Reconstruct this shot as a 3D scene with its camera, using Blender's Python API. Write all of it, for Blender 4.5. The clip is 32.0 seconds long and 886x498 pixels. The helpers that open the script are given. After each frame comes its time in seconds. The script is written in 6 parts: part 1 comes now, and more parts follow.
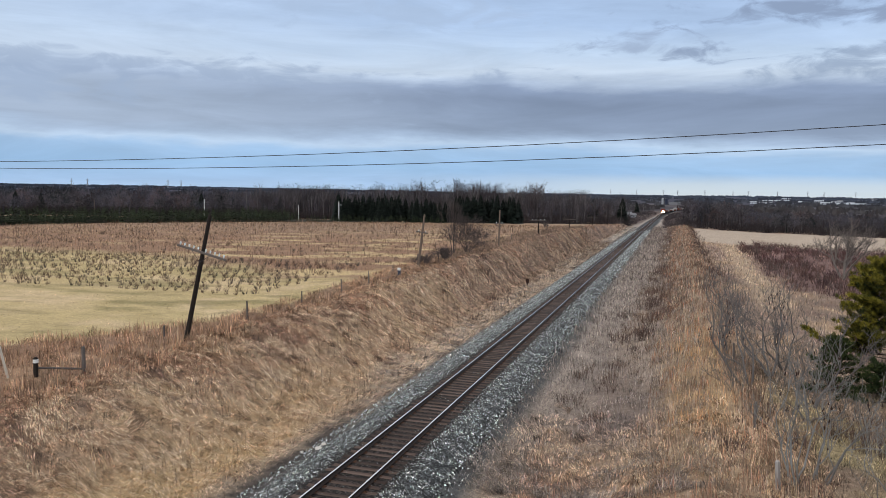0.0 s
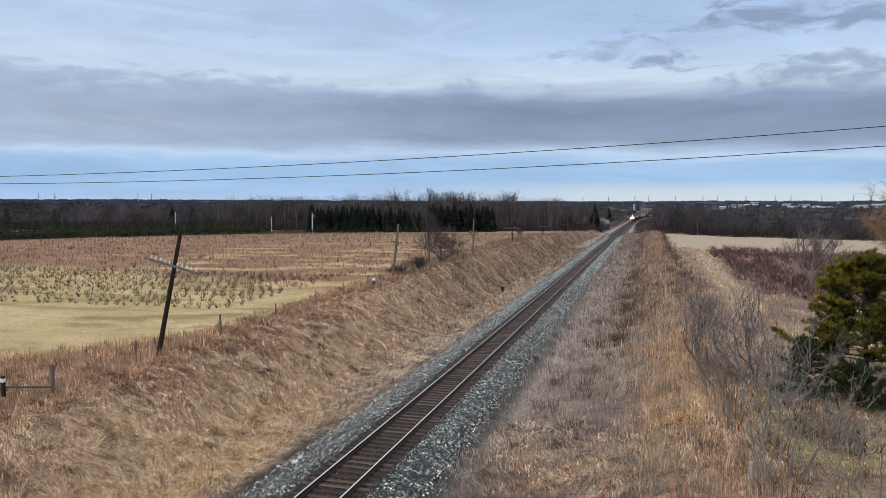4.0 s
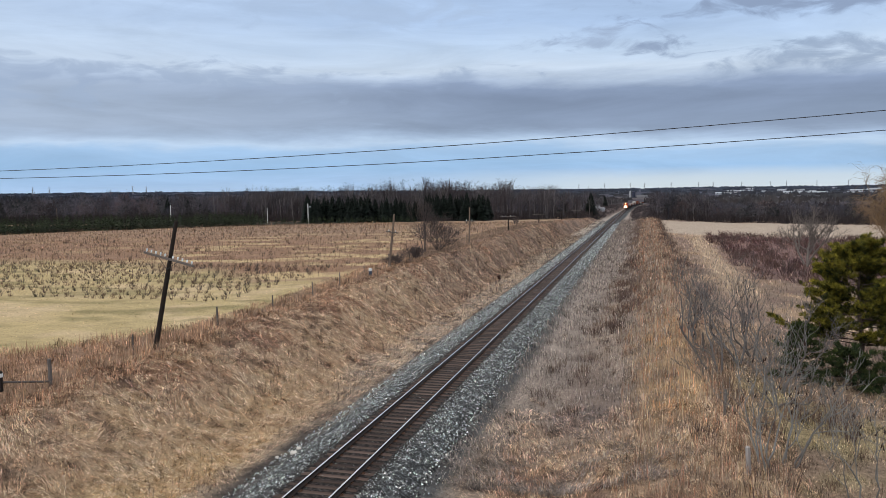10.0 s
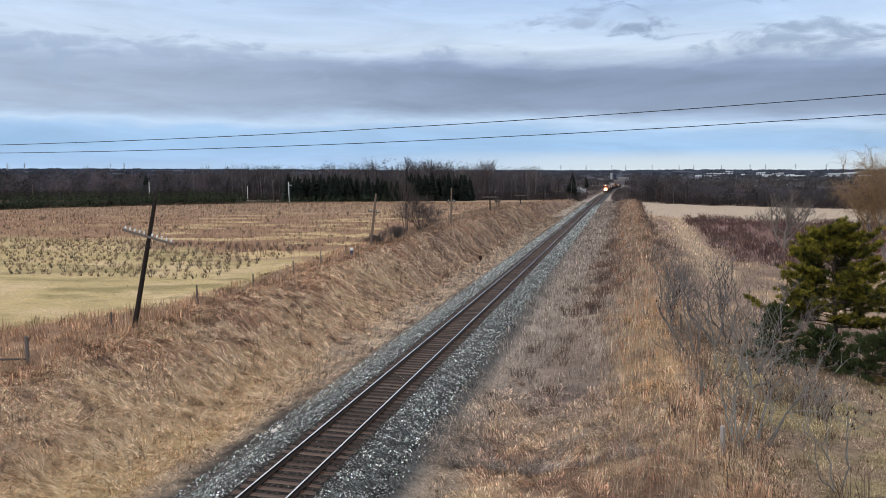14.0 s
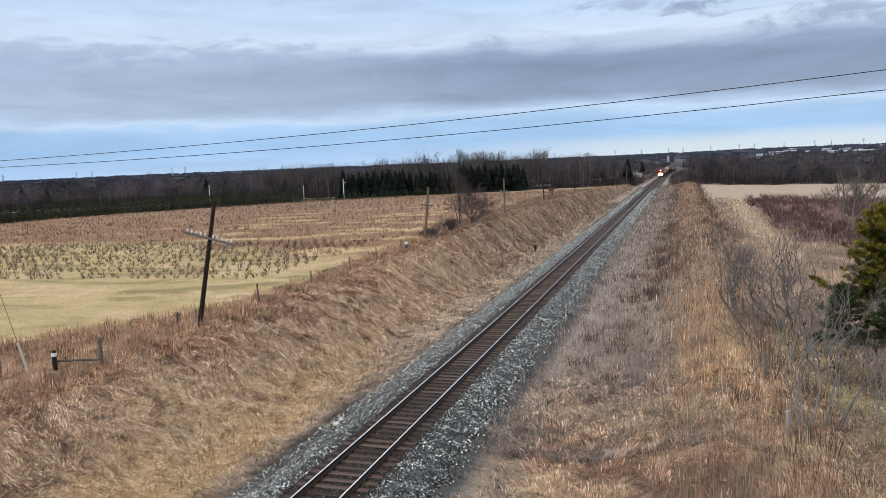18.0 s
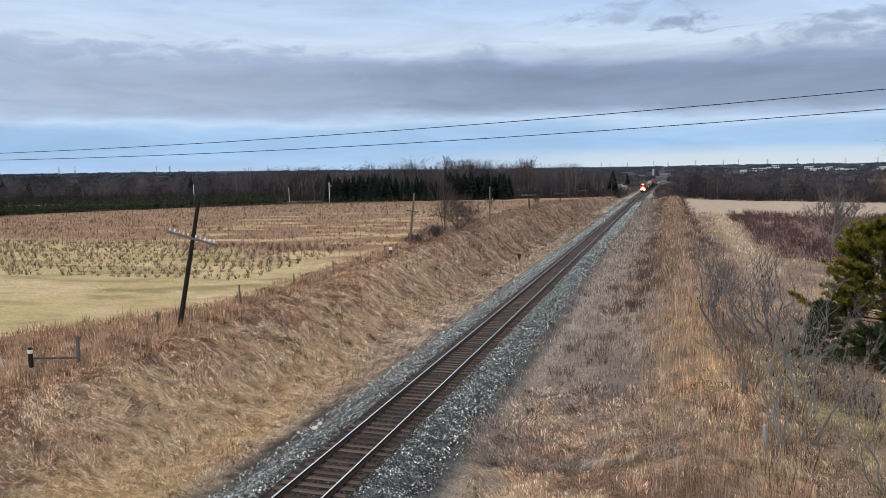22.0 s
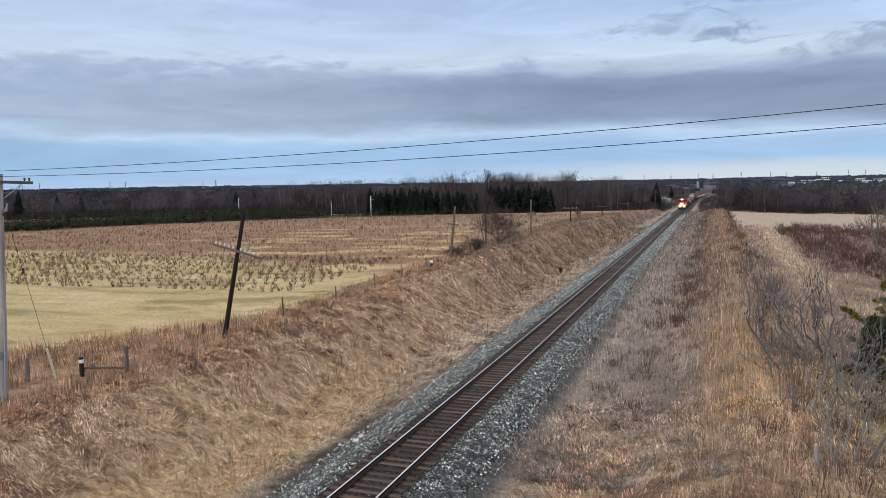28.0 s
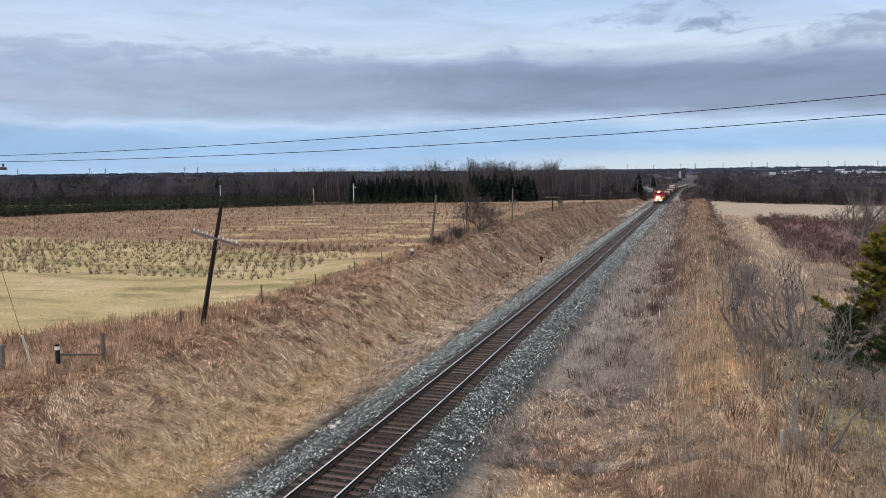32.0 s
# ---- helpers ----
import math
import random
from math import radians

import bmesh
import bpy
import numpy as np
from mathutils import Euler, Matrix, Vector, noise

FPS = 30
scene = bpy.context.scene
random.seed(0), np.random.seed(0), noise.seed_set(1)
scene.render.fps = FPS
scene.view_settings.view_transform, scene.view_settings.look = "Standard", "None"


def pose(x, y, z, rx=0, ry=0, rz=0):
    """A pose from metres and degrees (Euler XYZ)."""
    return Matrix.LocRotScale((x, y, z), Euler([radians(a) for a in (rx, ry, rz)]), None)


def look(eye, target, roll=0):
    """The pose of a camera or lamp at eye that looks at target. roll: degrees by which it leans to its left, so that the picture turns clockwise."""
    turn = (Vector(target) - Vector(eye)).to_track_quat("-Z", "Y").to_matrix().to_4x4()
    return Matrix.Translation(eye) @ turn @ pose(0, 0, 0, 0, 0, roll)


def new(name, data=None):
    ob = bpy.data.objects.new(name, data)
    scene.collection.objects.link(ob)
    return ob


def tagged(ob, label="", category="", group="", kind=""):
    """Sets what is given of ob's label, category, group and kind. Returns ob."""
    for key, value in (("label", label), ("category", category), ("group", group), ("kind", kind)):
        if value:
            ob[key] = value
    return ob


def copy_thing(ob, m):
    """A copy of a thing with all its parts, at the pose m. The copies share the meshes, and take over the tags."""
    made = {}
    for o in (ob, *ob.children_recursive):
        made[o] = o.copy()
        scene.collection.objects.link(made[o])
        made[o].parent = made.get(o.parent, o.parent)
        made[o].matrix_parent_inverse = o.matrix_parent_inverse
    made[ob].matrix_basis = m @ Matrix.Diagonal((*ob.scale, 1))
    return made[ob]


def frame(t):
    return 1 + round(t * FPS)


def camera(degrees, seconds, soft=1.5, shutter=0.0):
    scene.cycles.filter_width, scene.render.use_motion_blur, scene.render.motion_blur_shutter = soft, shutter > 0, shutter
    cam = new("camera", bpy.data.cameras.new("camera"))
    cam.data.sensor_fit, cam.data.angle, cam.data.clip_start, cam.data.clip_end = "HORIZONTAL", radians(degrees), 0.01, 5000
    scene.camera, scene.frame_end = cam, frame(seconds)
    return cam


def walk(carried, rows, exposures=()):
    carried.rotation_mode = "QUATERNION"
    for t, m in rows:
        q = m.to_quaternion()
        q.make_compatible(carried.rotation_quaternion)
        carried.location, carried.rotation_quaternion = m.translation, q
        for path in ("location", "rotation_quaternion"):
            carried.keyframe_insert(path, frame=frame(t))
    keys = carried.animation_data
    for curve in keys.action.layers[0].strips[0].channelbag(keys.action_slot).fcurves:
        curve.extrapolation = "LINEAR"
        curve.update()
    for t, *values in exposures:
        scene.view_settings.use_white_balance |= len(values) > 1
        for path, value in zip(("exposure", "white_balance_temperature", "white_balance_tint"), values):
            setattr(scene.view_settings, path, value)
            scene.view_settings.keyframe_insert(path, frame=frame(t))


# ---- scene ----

# The camera: held by a person's height above an overpass parapet, swaying a little.
cam = camera(62.39, 32.0, soft=0.6)
# seconds, place, yaw to the left of the track's line, pitch, roll
PATH = [
    (0.0, 10.510, 0.087, 9.965, 17.70, -4.37, 0.85),
    (0.5, 10.520, 0.090, 9.971, 17.65, -4.23, 0.77),
    (1.0, 10.522, 0.092, 9.984, 17.64, -4.09, 0.62),
    (1.5, 10.523, 0.088, 9.985, 17.63, -3.93, 0.39),
    (2.0, 10.527, 0.084, 9.987, 17.55, -3.78, 0.20),
    (2.5, 10.540, 0.078, 9.983, 17.27, -3.65, 0.09),
    (3.0, 10.540, 0.070, 9.984, 16.80, -3.58, -0.02),
    (3.5, 10.544, 0.062, 9.972, 16.25, -3.59, -0.00),
    (4.0, 10.535, 0.066, 9.970, 15.71, -3.64, -0.01),
    (4.5, 10.529, 0.068, 9.971, 15.22, -3.72, -0.10),
    (6.5, 10.561, 0.061, 9.976, 14.58, -4.23, -0.71),
    (7.0, 10.568, 0.055, 9.975, 14.55, -4.33, -0.80),
    (7.5, 10.571, 0.053, 9.978, 14.48, -4.37, -0.87),
    (8.0, 10.571, 0.060, 9.980, 14.49, -4.39, -0.94),
    (8.5, 10.574, 0.071, 9.985, 14.58, -4.41, -0.96),
    (9.0, 10.570, 0.076, 9.983, 14.72, -4.50, -0.90),
    (9.5, 10.569, 0.078, 9.984, 14.97, -4.53, -0.83),
    (10.0, 10.559, 0.084, 9.985, 15.44, -4.48, -0.69),
    (10.5, 10.525, 0.101, 9.991, 16.09, -4.36, -0.53),
    (11.0, 10.515, 0.121, 9.991, 16.63, -4.35, -0.34),
    (11.5, 10.502, 0.131, 9.988, 16.96, -4.46, -0.13),
    (12.0, 10.504, 0.132, 9.986, 16.76, -4.69, 0.10),
    (12.5, 10.519, 0.123, 9.989, 16.12, -4.95, 0.36),
    (13.0, 10.546, 0.104, 9.991, 15.18, -5.18, 0.57),
    (13.5, 10.549, 0.080, 9.988, 14.34, -5.53, 0.49),
    (15.5, 10.633, -0.028, 10.012, 14.56, -7.44, -2.12),
    (16.0, 10.684, -0.037, 10.010, 15.70, -7.38, -2.52),
    (16.5, 10.702, -0.039, 10.012, 16.74, -7.13, -2.85),
    (17.0, 10.709, -0.044, 10.012, 17.43, -6.93, -2.94),
    (17.5, 10.718, -0.050, 10.013, 17.93, -6.73, -2.87),
    (18.0, 10.722, -0.053, 10.008, 18.38, -6.60, -2.60),
    (18.5, 10.709, -0.052, 10.013, 18.92, -6.41, -2.44),
    (19.0, 10.712, -0.047, 10.020, 19.25, -6.26, -2.35),
    (19.5, 10.716, -0.047, 10.026, 19.47, -6.06, -2.31),
    (20.0, 10.702, -0.051, 10.023, 19.45, -5.94, -2.06),
    (20.5, 10.696, -0.058, 10.025, 19.33, -5.91, -1.60),
    (21.0, 10.710, -0.060, 10.019, 18.93, -6.02, -1.02),
    (21.5, 10.709, -0.060, 10.013, 18.31, -6.11, -0.80),
    (22.0, 10.726, -0.060, 10.004, 17.13, -6.11, -0.89),
    (22.5, 10.757, -0.045, 10.017, 15.99, -5.86, -1.27),
    (23.0, 10.747, -0.043, 10.020, 15.11, -5.54, -1.59),
    (23.5, 10.736, -0.045, 10.015, 15.19, -5.30, -1.67),
    (24.0, 10.751, -0.053, 10.015, 15.97, -5.11, -1.68),
    (24.5, 10.723, -0.071, 10.008, 17.09, -4.94, -1.69),
    (25.0, 10.732, -0.063, 10.009, 17.99, -4.86, -1.80),
    (25.5, 10.736, -0.056, 10.010, 18.63, -4.77, -1.80),
    (27.5, 10.733, -0.063, 10.006, 19.81, -5.05, -1.19),
    (28.0, 10.713, -0.063, 10.010, 20.31, -5.03, -1.09),
    (28.5, 10.714, -0.068, 10.006, 20.53, -5.07, -1.05),
    (29.0, 10.726, -0.069, 10.002, 20.49, -5.18, -1.19),
    (29.5, 10.719, -0.072, 10.004, 20.31, -5.34, -1.41),
    (30.0, 10.739, -0.073, 10.004, 20.04, -5.44, -1.59),
    (30.5, 10.770, -0.090, 10.012, 19.86, -5.48, -1.58),
    (31.0, 10.877, -0.115, 10.016, 19.50, -5.57, -1.36),
    (31.5, 10.989, -0.157, 10.021, 19.17, -5.78, -1.04),
    (32.0, 11.045, -0.174, 10.025, 19.03, -5.96, -0.70),
]


def aim(x, y, z, yaw, pitch, roll):
    return pose(x, y, z, 0, 0, yaw) @ pose(0, 0, 0, 90 + pitch) @ pose(0, 0, 0, 0, 0, roll)


# the camera brightens a little while it dips towards the ground
walk(cam, [(row[0], aim(*row[1:])) for row in PATH],
     exposures=[(0, 0.0), (12, 0.0), (13.5, 0.05), (15.5, 0.15), (17, 0.15), (19, 0.10), (21, 0.06), (23, 0.07), (25, 0.0), (32, 0.05)])

# ---- world and light ----
SUN_ELEVATION, SUN_AZIMUTH = 38.0, 205.0


def node(tree, kind, at=(0, 0), **sockets):
    n = tree.nodes.new(kind)
    n.location = at
    for key, value in sockets.items():
        n.inputs[key.replace("_", " ")].default_value = value
    return n


def ramp_stops(n, stops, mode="LINEAR"):
    r = n.color_ramp
    r.interpolation = mode
    while len(r.elements) < len(stops):
        r.elements.new(0.5)
    for e, (p, c) in zip(r.elements, stops):
        e.position = p
        e.color = (*c, 1) if len(c) == 3 else c
    return n


def calc(tree, op, a, b=None, c=None):
    n = tree.nodes.new("ShaderNodeMath")
    n.operation = op
    for i, v in enumerate((a, b, c)):
        if v is None:
            continue
        if isinstance(v, (int, float)):
            n.inputs[i].default_value = v
        else:
            tree.links.new(v, n.inputs[i])
    return n.outputs[0]


def mixed(tree, fac, a, b, blend="MIX"):
    n = tree.nodes.new("ShaderNodeMix")
    n.data_type, n.blend_type = "RGBA", blend
    for sock, v in ((n.inputs[0], fac), (n.inputs[6], a), (n.inputs[7], b)):
        if isinstance(v, (int, float)):
            sock.default_value = v
        elif isinstance(v, tuple):
            sock.default_value = (*v, 1)
        else:
            tree.links.new(v, sock)
    return n.outputs[2]


def noise_at(tree, vec, scale, detail=4.0, rough=0.55, dist=0.0):
    n = tree.nodes.new("ShaderNodeTexNoise")
    n.inputs["Scale"].default_value, n.inputs["Detail"].default_value = scale, detail
    n.inputs["Roughness"].default_value, n.inputs["Distortion"].default_value = rough, dist
    if vec is not None:
        tree.links.new(vec, n.inputs["Vector"])
    return n.outputs[0]


def make_world():
    world = bpy.data.worlds.new("overcast_sky")
    scene.world = world
    world.use_nodes = True
    tree = world.node_tree
    tree.nodes.clear()
    L = tree.links.new
    out = node(tree, "ShaderNodeOutputWorld")
    back = node(tree, "ShaderNodeBackground")
    L(back.outputs[0], out.inputs[0])
    sky = node(tree, "ShaderNodeTexSky")
    sky.sky_type, sky.sun_disc = "NISHITA", False
    sky.sun_elevation, sky.sun_rotation = radians(SUN_ELEVATION), radians(SUN_AZIMUTH)
    coord = node(tree, "ShaderNodeTexCoord")
    split = node(tree, "ShaderNodeSeparateXYZ")
    L(coord.outputs["Generated"], split.inputs[0])
    x, y, z = split.outputs
    el = calc(tree, "MULTIPLY", calc(tree, "ARCSINE", z), 180 / math.pi)
    az = calc(tree, "MULTIPLY", calc(tree, "ARCTAN2", x, y), 180 / math.pi)
    # long streaks: the sheet of cloud seen nearly edge-on
    flat = node(tree, "ShaderNodeCombineXYZ")
    L(calc(tree, "MULTIPLY", az, 0.030), flat.inputs[0])
    L(calc(tree, "MULTIPLY", el, 0.16), flat.inputs[1])
    streak = noise_at(tree, flat.outputs[0], 1.6, 7, 0.6, 0.4)
    wisp = node(tree, "ShaderNodeCombineXYZ")
    L(calc(tree, "MULTIPLY", az, 0.10), wisp.inputs[0])
    L(calc(tree, "MULTIPLY", el, 0.34), wisp.inputs[1])
    wisp.inputs[2].default_value = 3.7
    puff = noise_at(tree, wisp.outputs[0], 1.5, 6, 0.58, 0.6)
    # height of each band, bent by the streaks; the bands sink slightly towards the right
    warp = calc(tree, "MULTIPLY", calc(tree, "SUBTRACT", streak, 0.5), 3.0)
    fine = calc(tree, "MULTIPLY", calc(tree, "SUBTRACT", puff, 0.5), 0.9)
    lean = calc(tree, "MULTIPLY", calc(tree, "MAXIMUM", calc(tree, "ADD", az, 14.0), 0.0), 0.028)
    e2 = calc(tree, "ADD", calc(tree, "ADD", el, warp), calc(tree, "ADD", fine, lean))
    pos = calc(tree, "DIVIDE", e2, 40.0)
    bands = ramp_stops(node(tree, "ShaderNodeValToRGB"), [
        (0.000, (0.46, 0.64, 0.88)), (0.025, (0.39, 0.58, 0.86)), (0.055, (0.33, 0.54, 0.83)), (0.084, (0.36, 0.55, 0.82)),
        (0.098, (0.50, 0.65, 0.86)), (0.108, (0.38, 0.50, 0.70)), (0.126, (0.245, 0.315, 0.46)), (0.178, (0.215, 0.275, 0.41)), (0.200, (0.27, 0.345, 0.51)), (0.216, (0.46, 0.56, 0.73)),
        (0.232, (0.64, 0.75, 0.90)), (0.27, (0.55, 0.69, 0.89)), (0.32, (0.45, 0.60, 0.85)), (0.40, (0.41, 0.55, 0.79)), (0.5, (0.54, 0.63, 0.77)), (0.7, (0.72, 0.76, 0.82)), (1.0, (0.88, 0.89, 0.91))])
    L(pos, bands.inputs[0])
    cloud = bands.outputs[0]
    # the sheet thins out and whitens towards the left
    thin = ramp_stops(node(tree, "ShaderNodeValToRGB"), [(0.0, (1, 1, 1)), (1.0, (0, 0, 0))], "EASE")
    L(calc(tree, "DIVIDE", calc(tree, "ADD", calc(tree, "ADD", az, 46.0), calc(tree, "MULTIPLY", warp, 6.0)), 38.0), thin.inputs[0])
    high = ramp_stops(node(tree, "ShaderNodeValToRGB"), [(0.085, (0, 0, 0)), (0.13, (1, 1, 1)), (0.5, (1, 1, 1)), (0.8, (0, 0, 0))])
    L(pos, high.inputs[0])
    cloud = mixed(tree, calc(tree, "MULTIPLY", calc(tree, "MULTIPLY", thin.outputs[0], high.outputs[0]), 0.5), cloud, (0.57, 0.69, 0.87))
    # soft folds of lighter and darker cloud inside each sheet
    fold = node(tree, "ShaderNodeCombineXYZ")
    L(calc(tree, "MULTIPLY", az, 0.045), fold.inputs[0])
    L(calc(tree, "MULTIPLY", el, 0.30), fold.inputs[1])
    fold.inputs[2].default_value = 9.1
    folds = noise_at(tree, fold.outputs[0], 1.7, 7, 0.62, 0.5)
    gain = node(tree, "ShaderNodeVectorMath")
    gain.operation = "SCALE"
    L(cloud, gain.inputs[0])
    L(calc(tree, "ADD", calc(tree, "MULTIPLY", folds, 0.6), 0.70), gain.inputs["Scale"])
    cloud = gain.outputs[0]

    shred = node(tree, "ShaderNodeCombineXYZ")
    L(calc(tree, "MULTIPLY", az, 0.22), shred.inputs[0])
    L(calc(tree, "MULTIPLY", el, 0.62), shred.inputs[1])
    shred.inputs[2].default_value = 6.3
    torn = noise_at(tree, shred.outputs[0], 1.2, 8, 0.58, 0.6)

    def bank(cloud, az0, el0, rx, ry, colour, strength):
        """One ragged cloud: its bearing and height, its half widths in degrees."""
        u = calc(tree, "DIVIDE", calc(tree, "SUBTRACT", az, az0), rx)
        v = calc(tree, "DIVIDE", calc(tree, "SUBTRACT", el, el0), ry)
        d = calc(tree, "SQRT", calc(tree, "ADD", calc(tree, "MULTIPLY", u, u), calc(tree, "MULTIPLY", v, v)))
        d = calc(tree, "ADD", d, calc(tree, "MULTIPLY", calc(tree, "SUBTRACT", torn, 0.5), 4.6))
        edge = ramp_stops(node(tree, "ShaderNodeValToRGB"), [(0.0, (1, 1, 1)), (1.0, (0, 0, 0))], "EASE")
        L(d, edge.inputs[0])
        return mixed(tree, calc(tree, "MULTIPLY", edge.outputs[0], strength), cloud, colour)

    cloud = bank(cloud, -3.5, 10.8, 8.0, 1.3, (0.32, 0.40, 0.56), 0.7)
    cloud = bank(cloud, 0.8, 10.3, 3.6, 1.0, (0.25, 0.32, 0.47), 0.75)
    cloud = bank(cloud, 9.5, 12.8, 10.0, 1.6, (0.25, 0.32, 0.47), 0.85)
    cloud = bank(cloud, 11.0, 9.0, 6.5, 1.2, (0.27, 0.35, 0.50), 0.75)
    cloud = bank(cloud, -40.0, 8.6, 24.0, 0.9, (0.33, 0.42, 0.59), 0.6)
    cloud = bank(cloud, -22.0, 13.5, 12.0, 1.4, (0.43, 0.55, 0.75), 0.6)
    cloud = bank(cloud, -48.0, 6.9, 18.0, 1.0, (0.36, 0.46, 0.64), 0.6)
    # pale strip low over the right-hand distance
    pale = ramp_stops(node(tree, "ShaderNodeValToRGB"), [(0.0, (1, 1, 1)), (0.022, (0.75, 0.75, 0.75)), (0.042, (0, 0, 0))])
    L(calc(tree, "DIVIDE", calc(tree, "ADD", el, calc(tree, "MULTIPLY", fine, 0.4)), 40.0), pale.inputs[0])
    right = ramp_stops(node(tree, "ShaderNodeValToRGB"), [(0.36, (0, 0, 0)), (0.54, (1, 1, 1))])
    L(calc(tree, "ADD", calc(tree, "DIVIDE", az, 120.0), 0.55), right.inputs[0])
    cloud = mixed(tree, calc(tree, "MULTIPLY", pale.outputs[0], right.outputs[0]), cloud, (0.66, 0.75, 0.81))
    tint = node(tree, "ShaderNodeVectorMath")
    tint.operation = "SCALE"
    tint.inputs["Scale"].default_value = 0.10
    L(sky.outputs[0], tint.inputs[0])
    both = mixed(tree, 0.92, tint.outputs[0], cloud)
    L(both, back.inputs[0])
    back.inputs[1].default_value = 1.0


make_world()
sun = new("sun", bpy.data.lights.new("sun", "SUN"))
sun.data.energy, sun.data.angle, sun.data.color = 1.5, radians(16), (1.0, 0.96, 0.90)
a, e = radians(SUN_AZIMUTH), radians(SUN_ELEVATION)
sun.matrix_world = look((60 * math.sin(a) * math.cos(e), 60 * math.cos(a) * math.cos(e), 60 * math.sin(e)), (0, 0, 0))


# ---- materials ----
def paint(name, colour, rough=0.8, metal=0.0, grain=0.25, scale=8.0, bump=0.15, spec=0.3, wear=None, stretch=(1, 1, 1), vary=0.0, emit=0.0):
    """A surface with grain and blotches at two scales. wear: a second colour that shows in patches. vary: change from object to object."""
    m = bpy.data.materials.new(name)
    m.use_nodes = True
    tree = m.node_tree
    b = tree.nodes["Principled BSDF"]
    coord = node(tree, "ShaderNodeTexCoord")
    mp = node(tree, "ShaderNodeMapping")
    mp.inputs["Scale"].default_value = stretch
    tree.links.new(coord.outputs["Object"], mp.inputs[0])
    fine = noise_at(tree, mp.outputs[0], scale, 6, 0.6)
    broad = noise_at(tree, mp.outputs[0], scale * 0.13, 3, 0.5)
    lo, hi = tuple(c * (1 - grain) for c in colour), tuple(min(1, c * (1 + grain)) for c in colour)
    col = mixed(tree, fine, lo, hi)
    if wear:
        r = ramp_stops(node(tree, "ShaderNodeValToRGB"), [(0.45, (0, 0, 0)), (0.62, (1, 1, 1))])
        tree.links.new(broad, r.inputs[0])
        col = mixed(tree, calc(tree, "MULTIPLY", r.outputs[0], 0.75), col, wear)
    else:
        col = mixed(tree, calc(tree, "MULTIPLY", broad, 0.35), col, tuple(c * 0.72 for c in colour))
    if vary:
        info = node(tree, "ShaderNodeObjectInfo")
        f = calc(tree, "ADD", calc(tree, "MULTIPLY", info.outputs["Random"], 2 * vary), 1 - vary)
        n = tree.nodes.new("ShaderNodeVectorMath")
        n.operation = "SCALE"
        tree.links.new(col, n.inputs[0])
        tree.links.new(f, n.inputs["Scale"])
        col = n.outputs[0]
    tree.links.new(col, b.inputs["Base Color"])
    b.inputs["Metallic"].default_value, b.inputs["Specular IOR Level"].default_value = metal, spec
    tree.links.new(calc(tree, "ADD", calc(tree, "MULTIPLY", calc(tree, "SUBTRACT", fine, 0.5), 0.25), rough), b.inputs["Roughness"])
    if bump:
        bp = node(tree, "ShaderNodeBump")
        bp.inputs["Strength"].default_value, bp.inputs["Distance"].default_value = bump, 0.02
        tree.links.new(fine, bp.inputs["Height"])
        tree.links.new(bp.outputs[0], b.inputs["Normal"])
    if emit:
        b.inputs["Emission Color"].default_value, b.inputs["Emission Strength"].default_value = (*colour, 1), emit
    return m


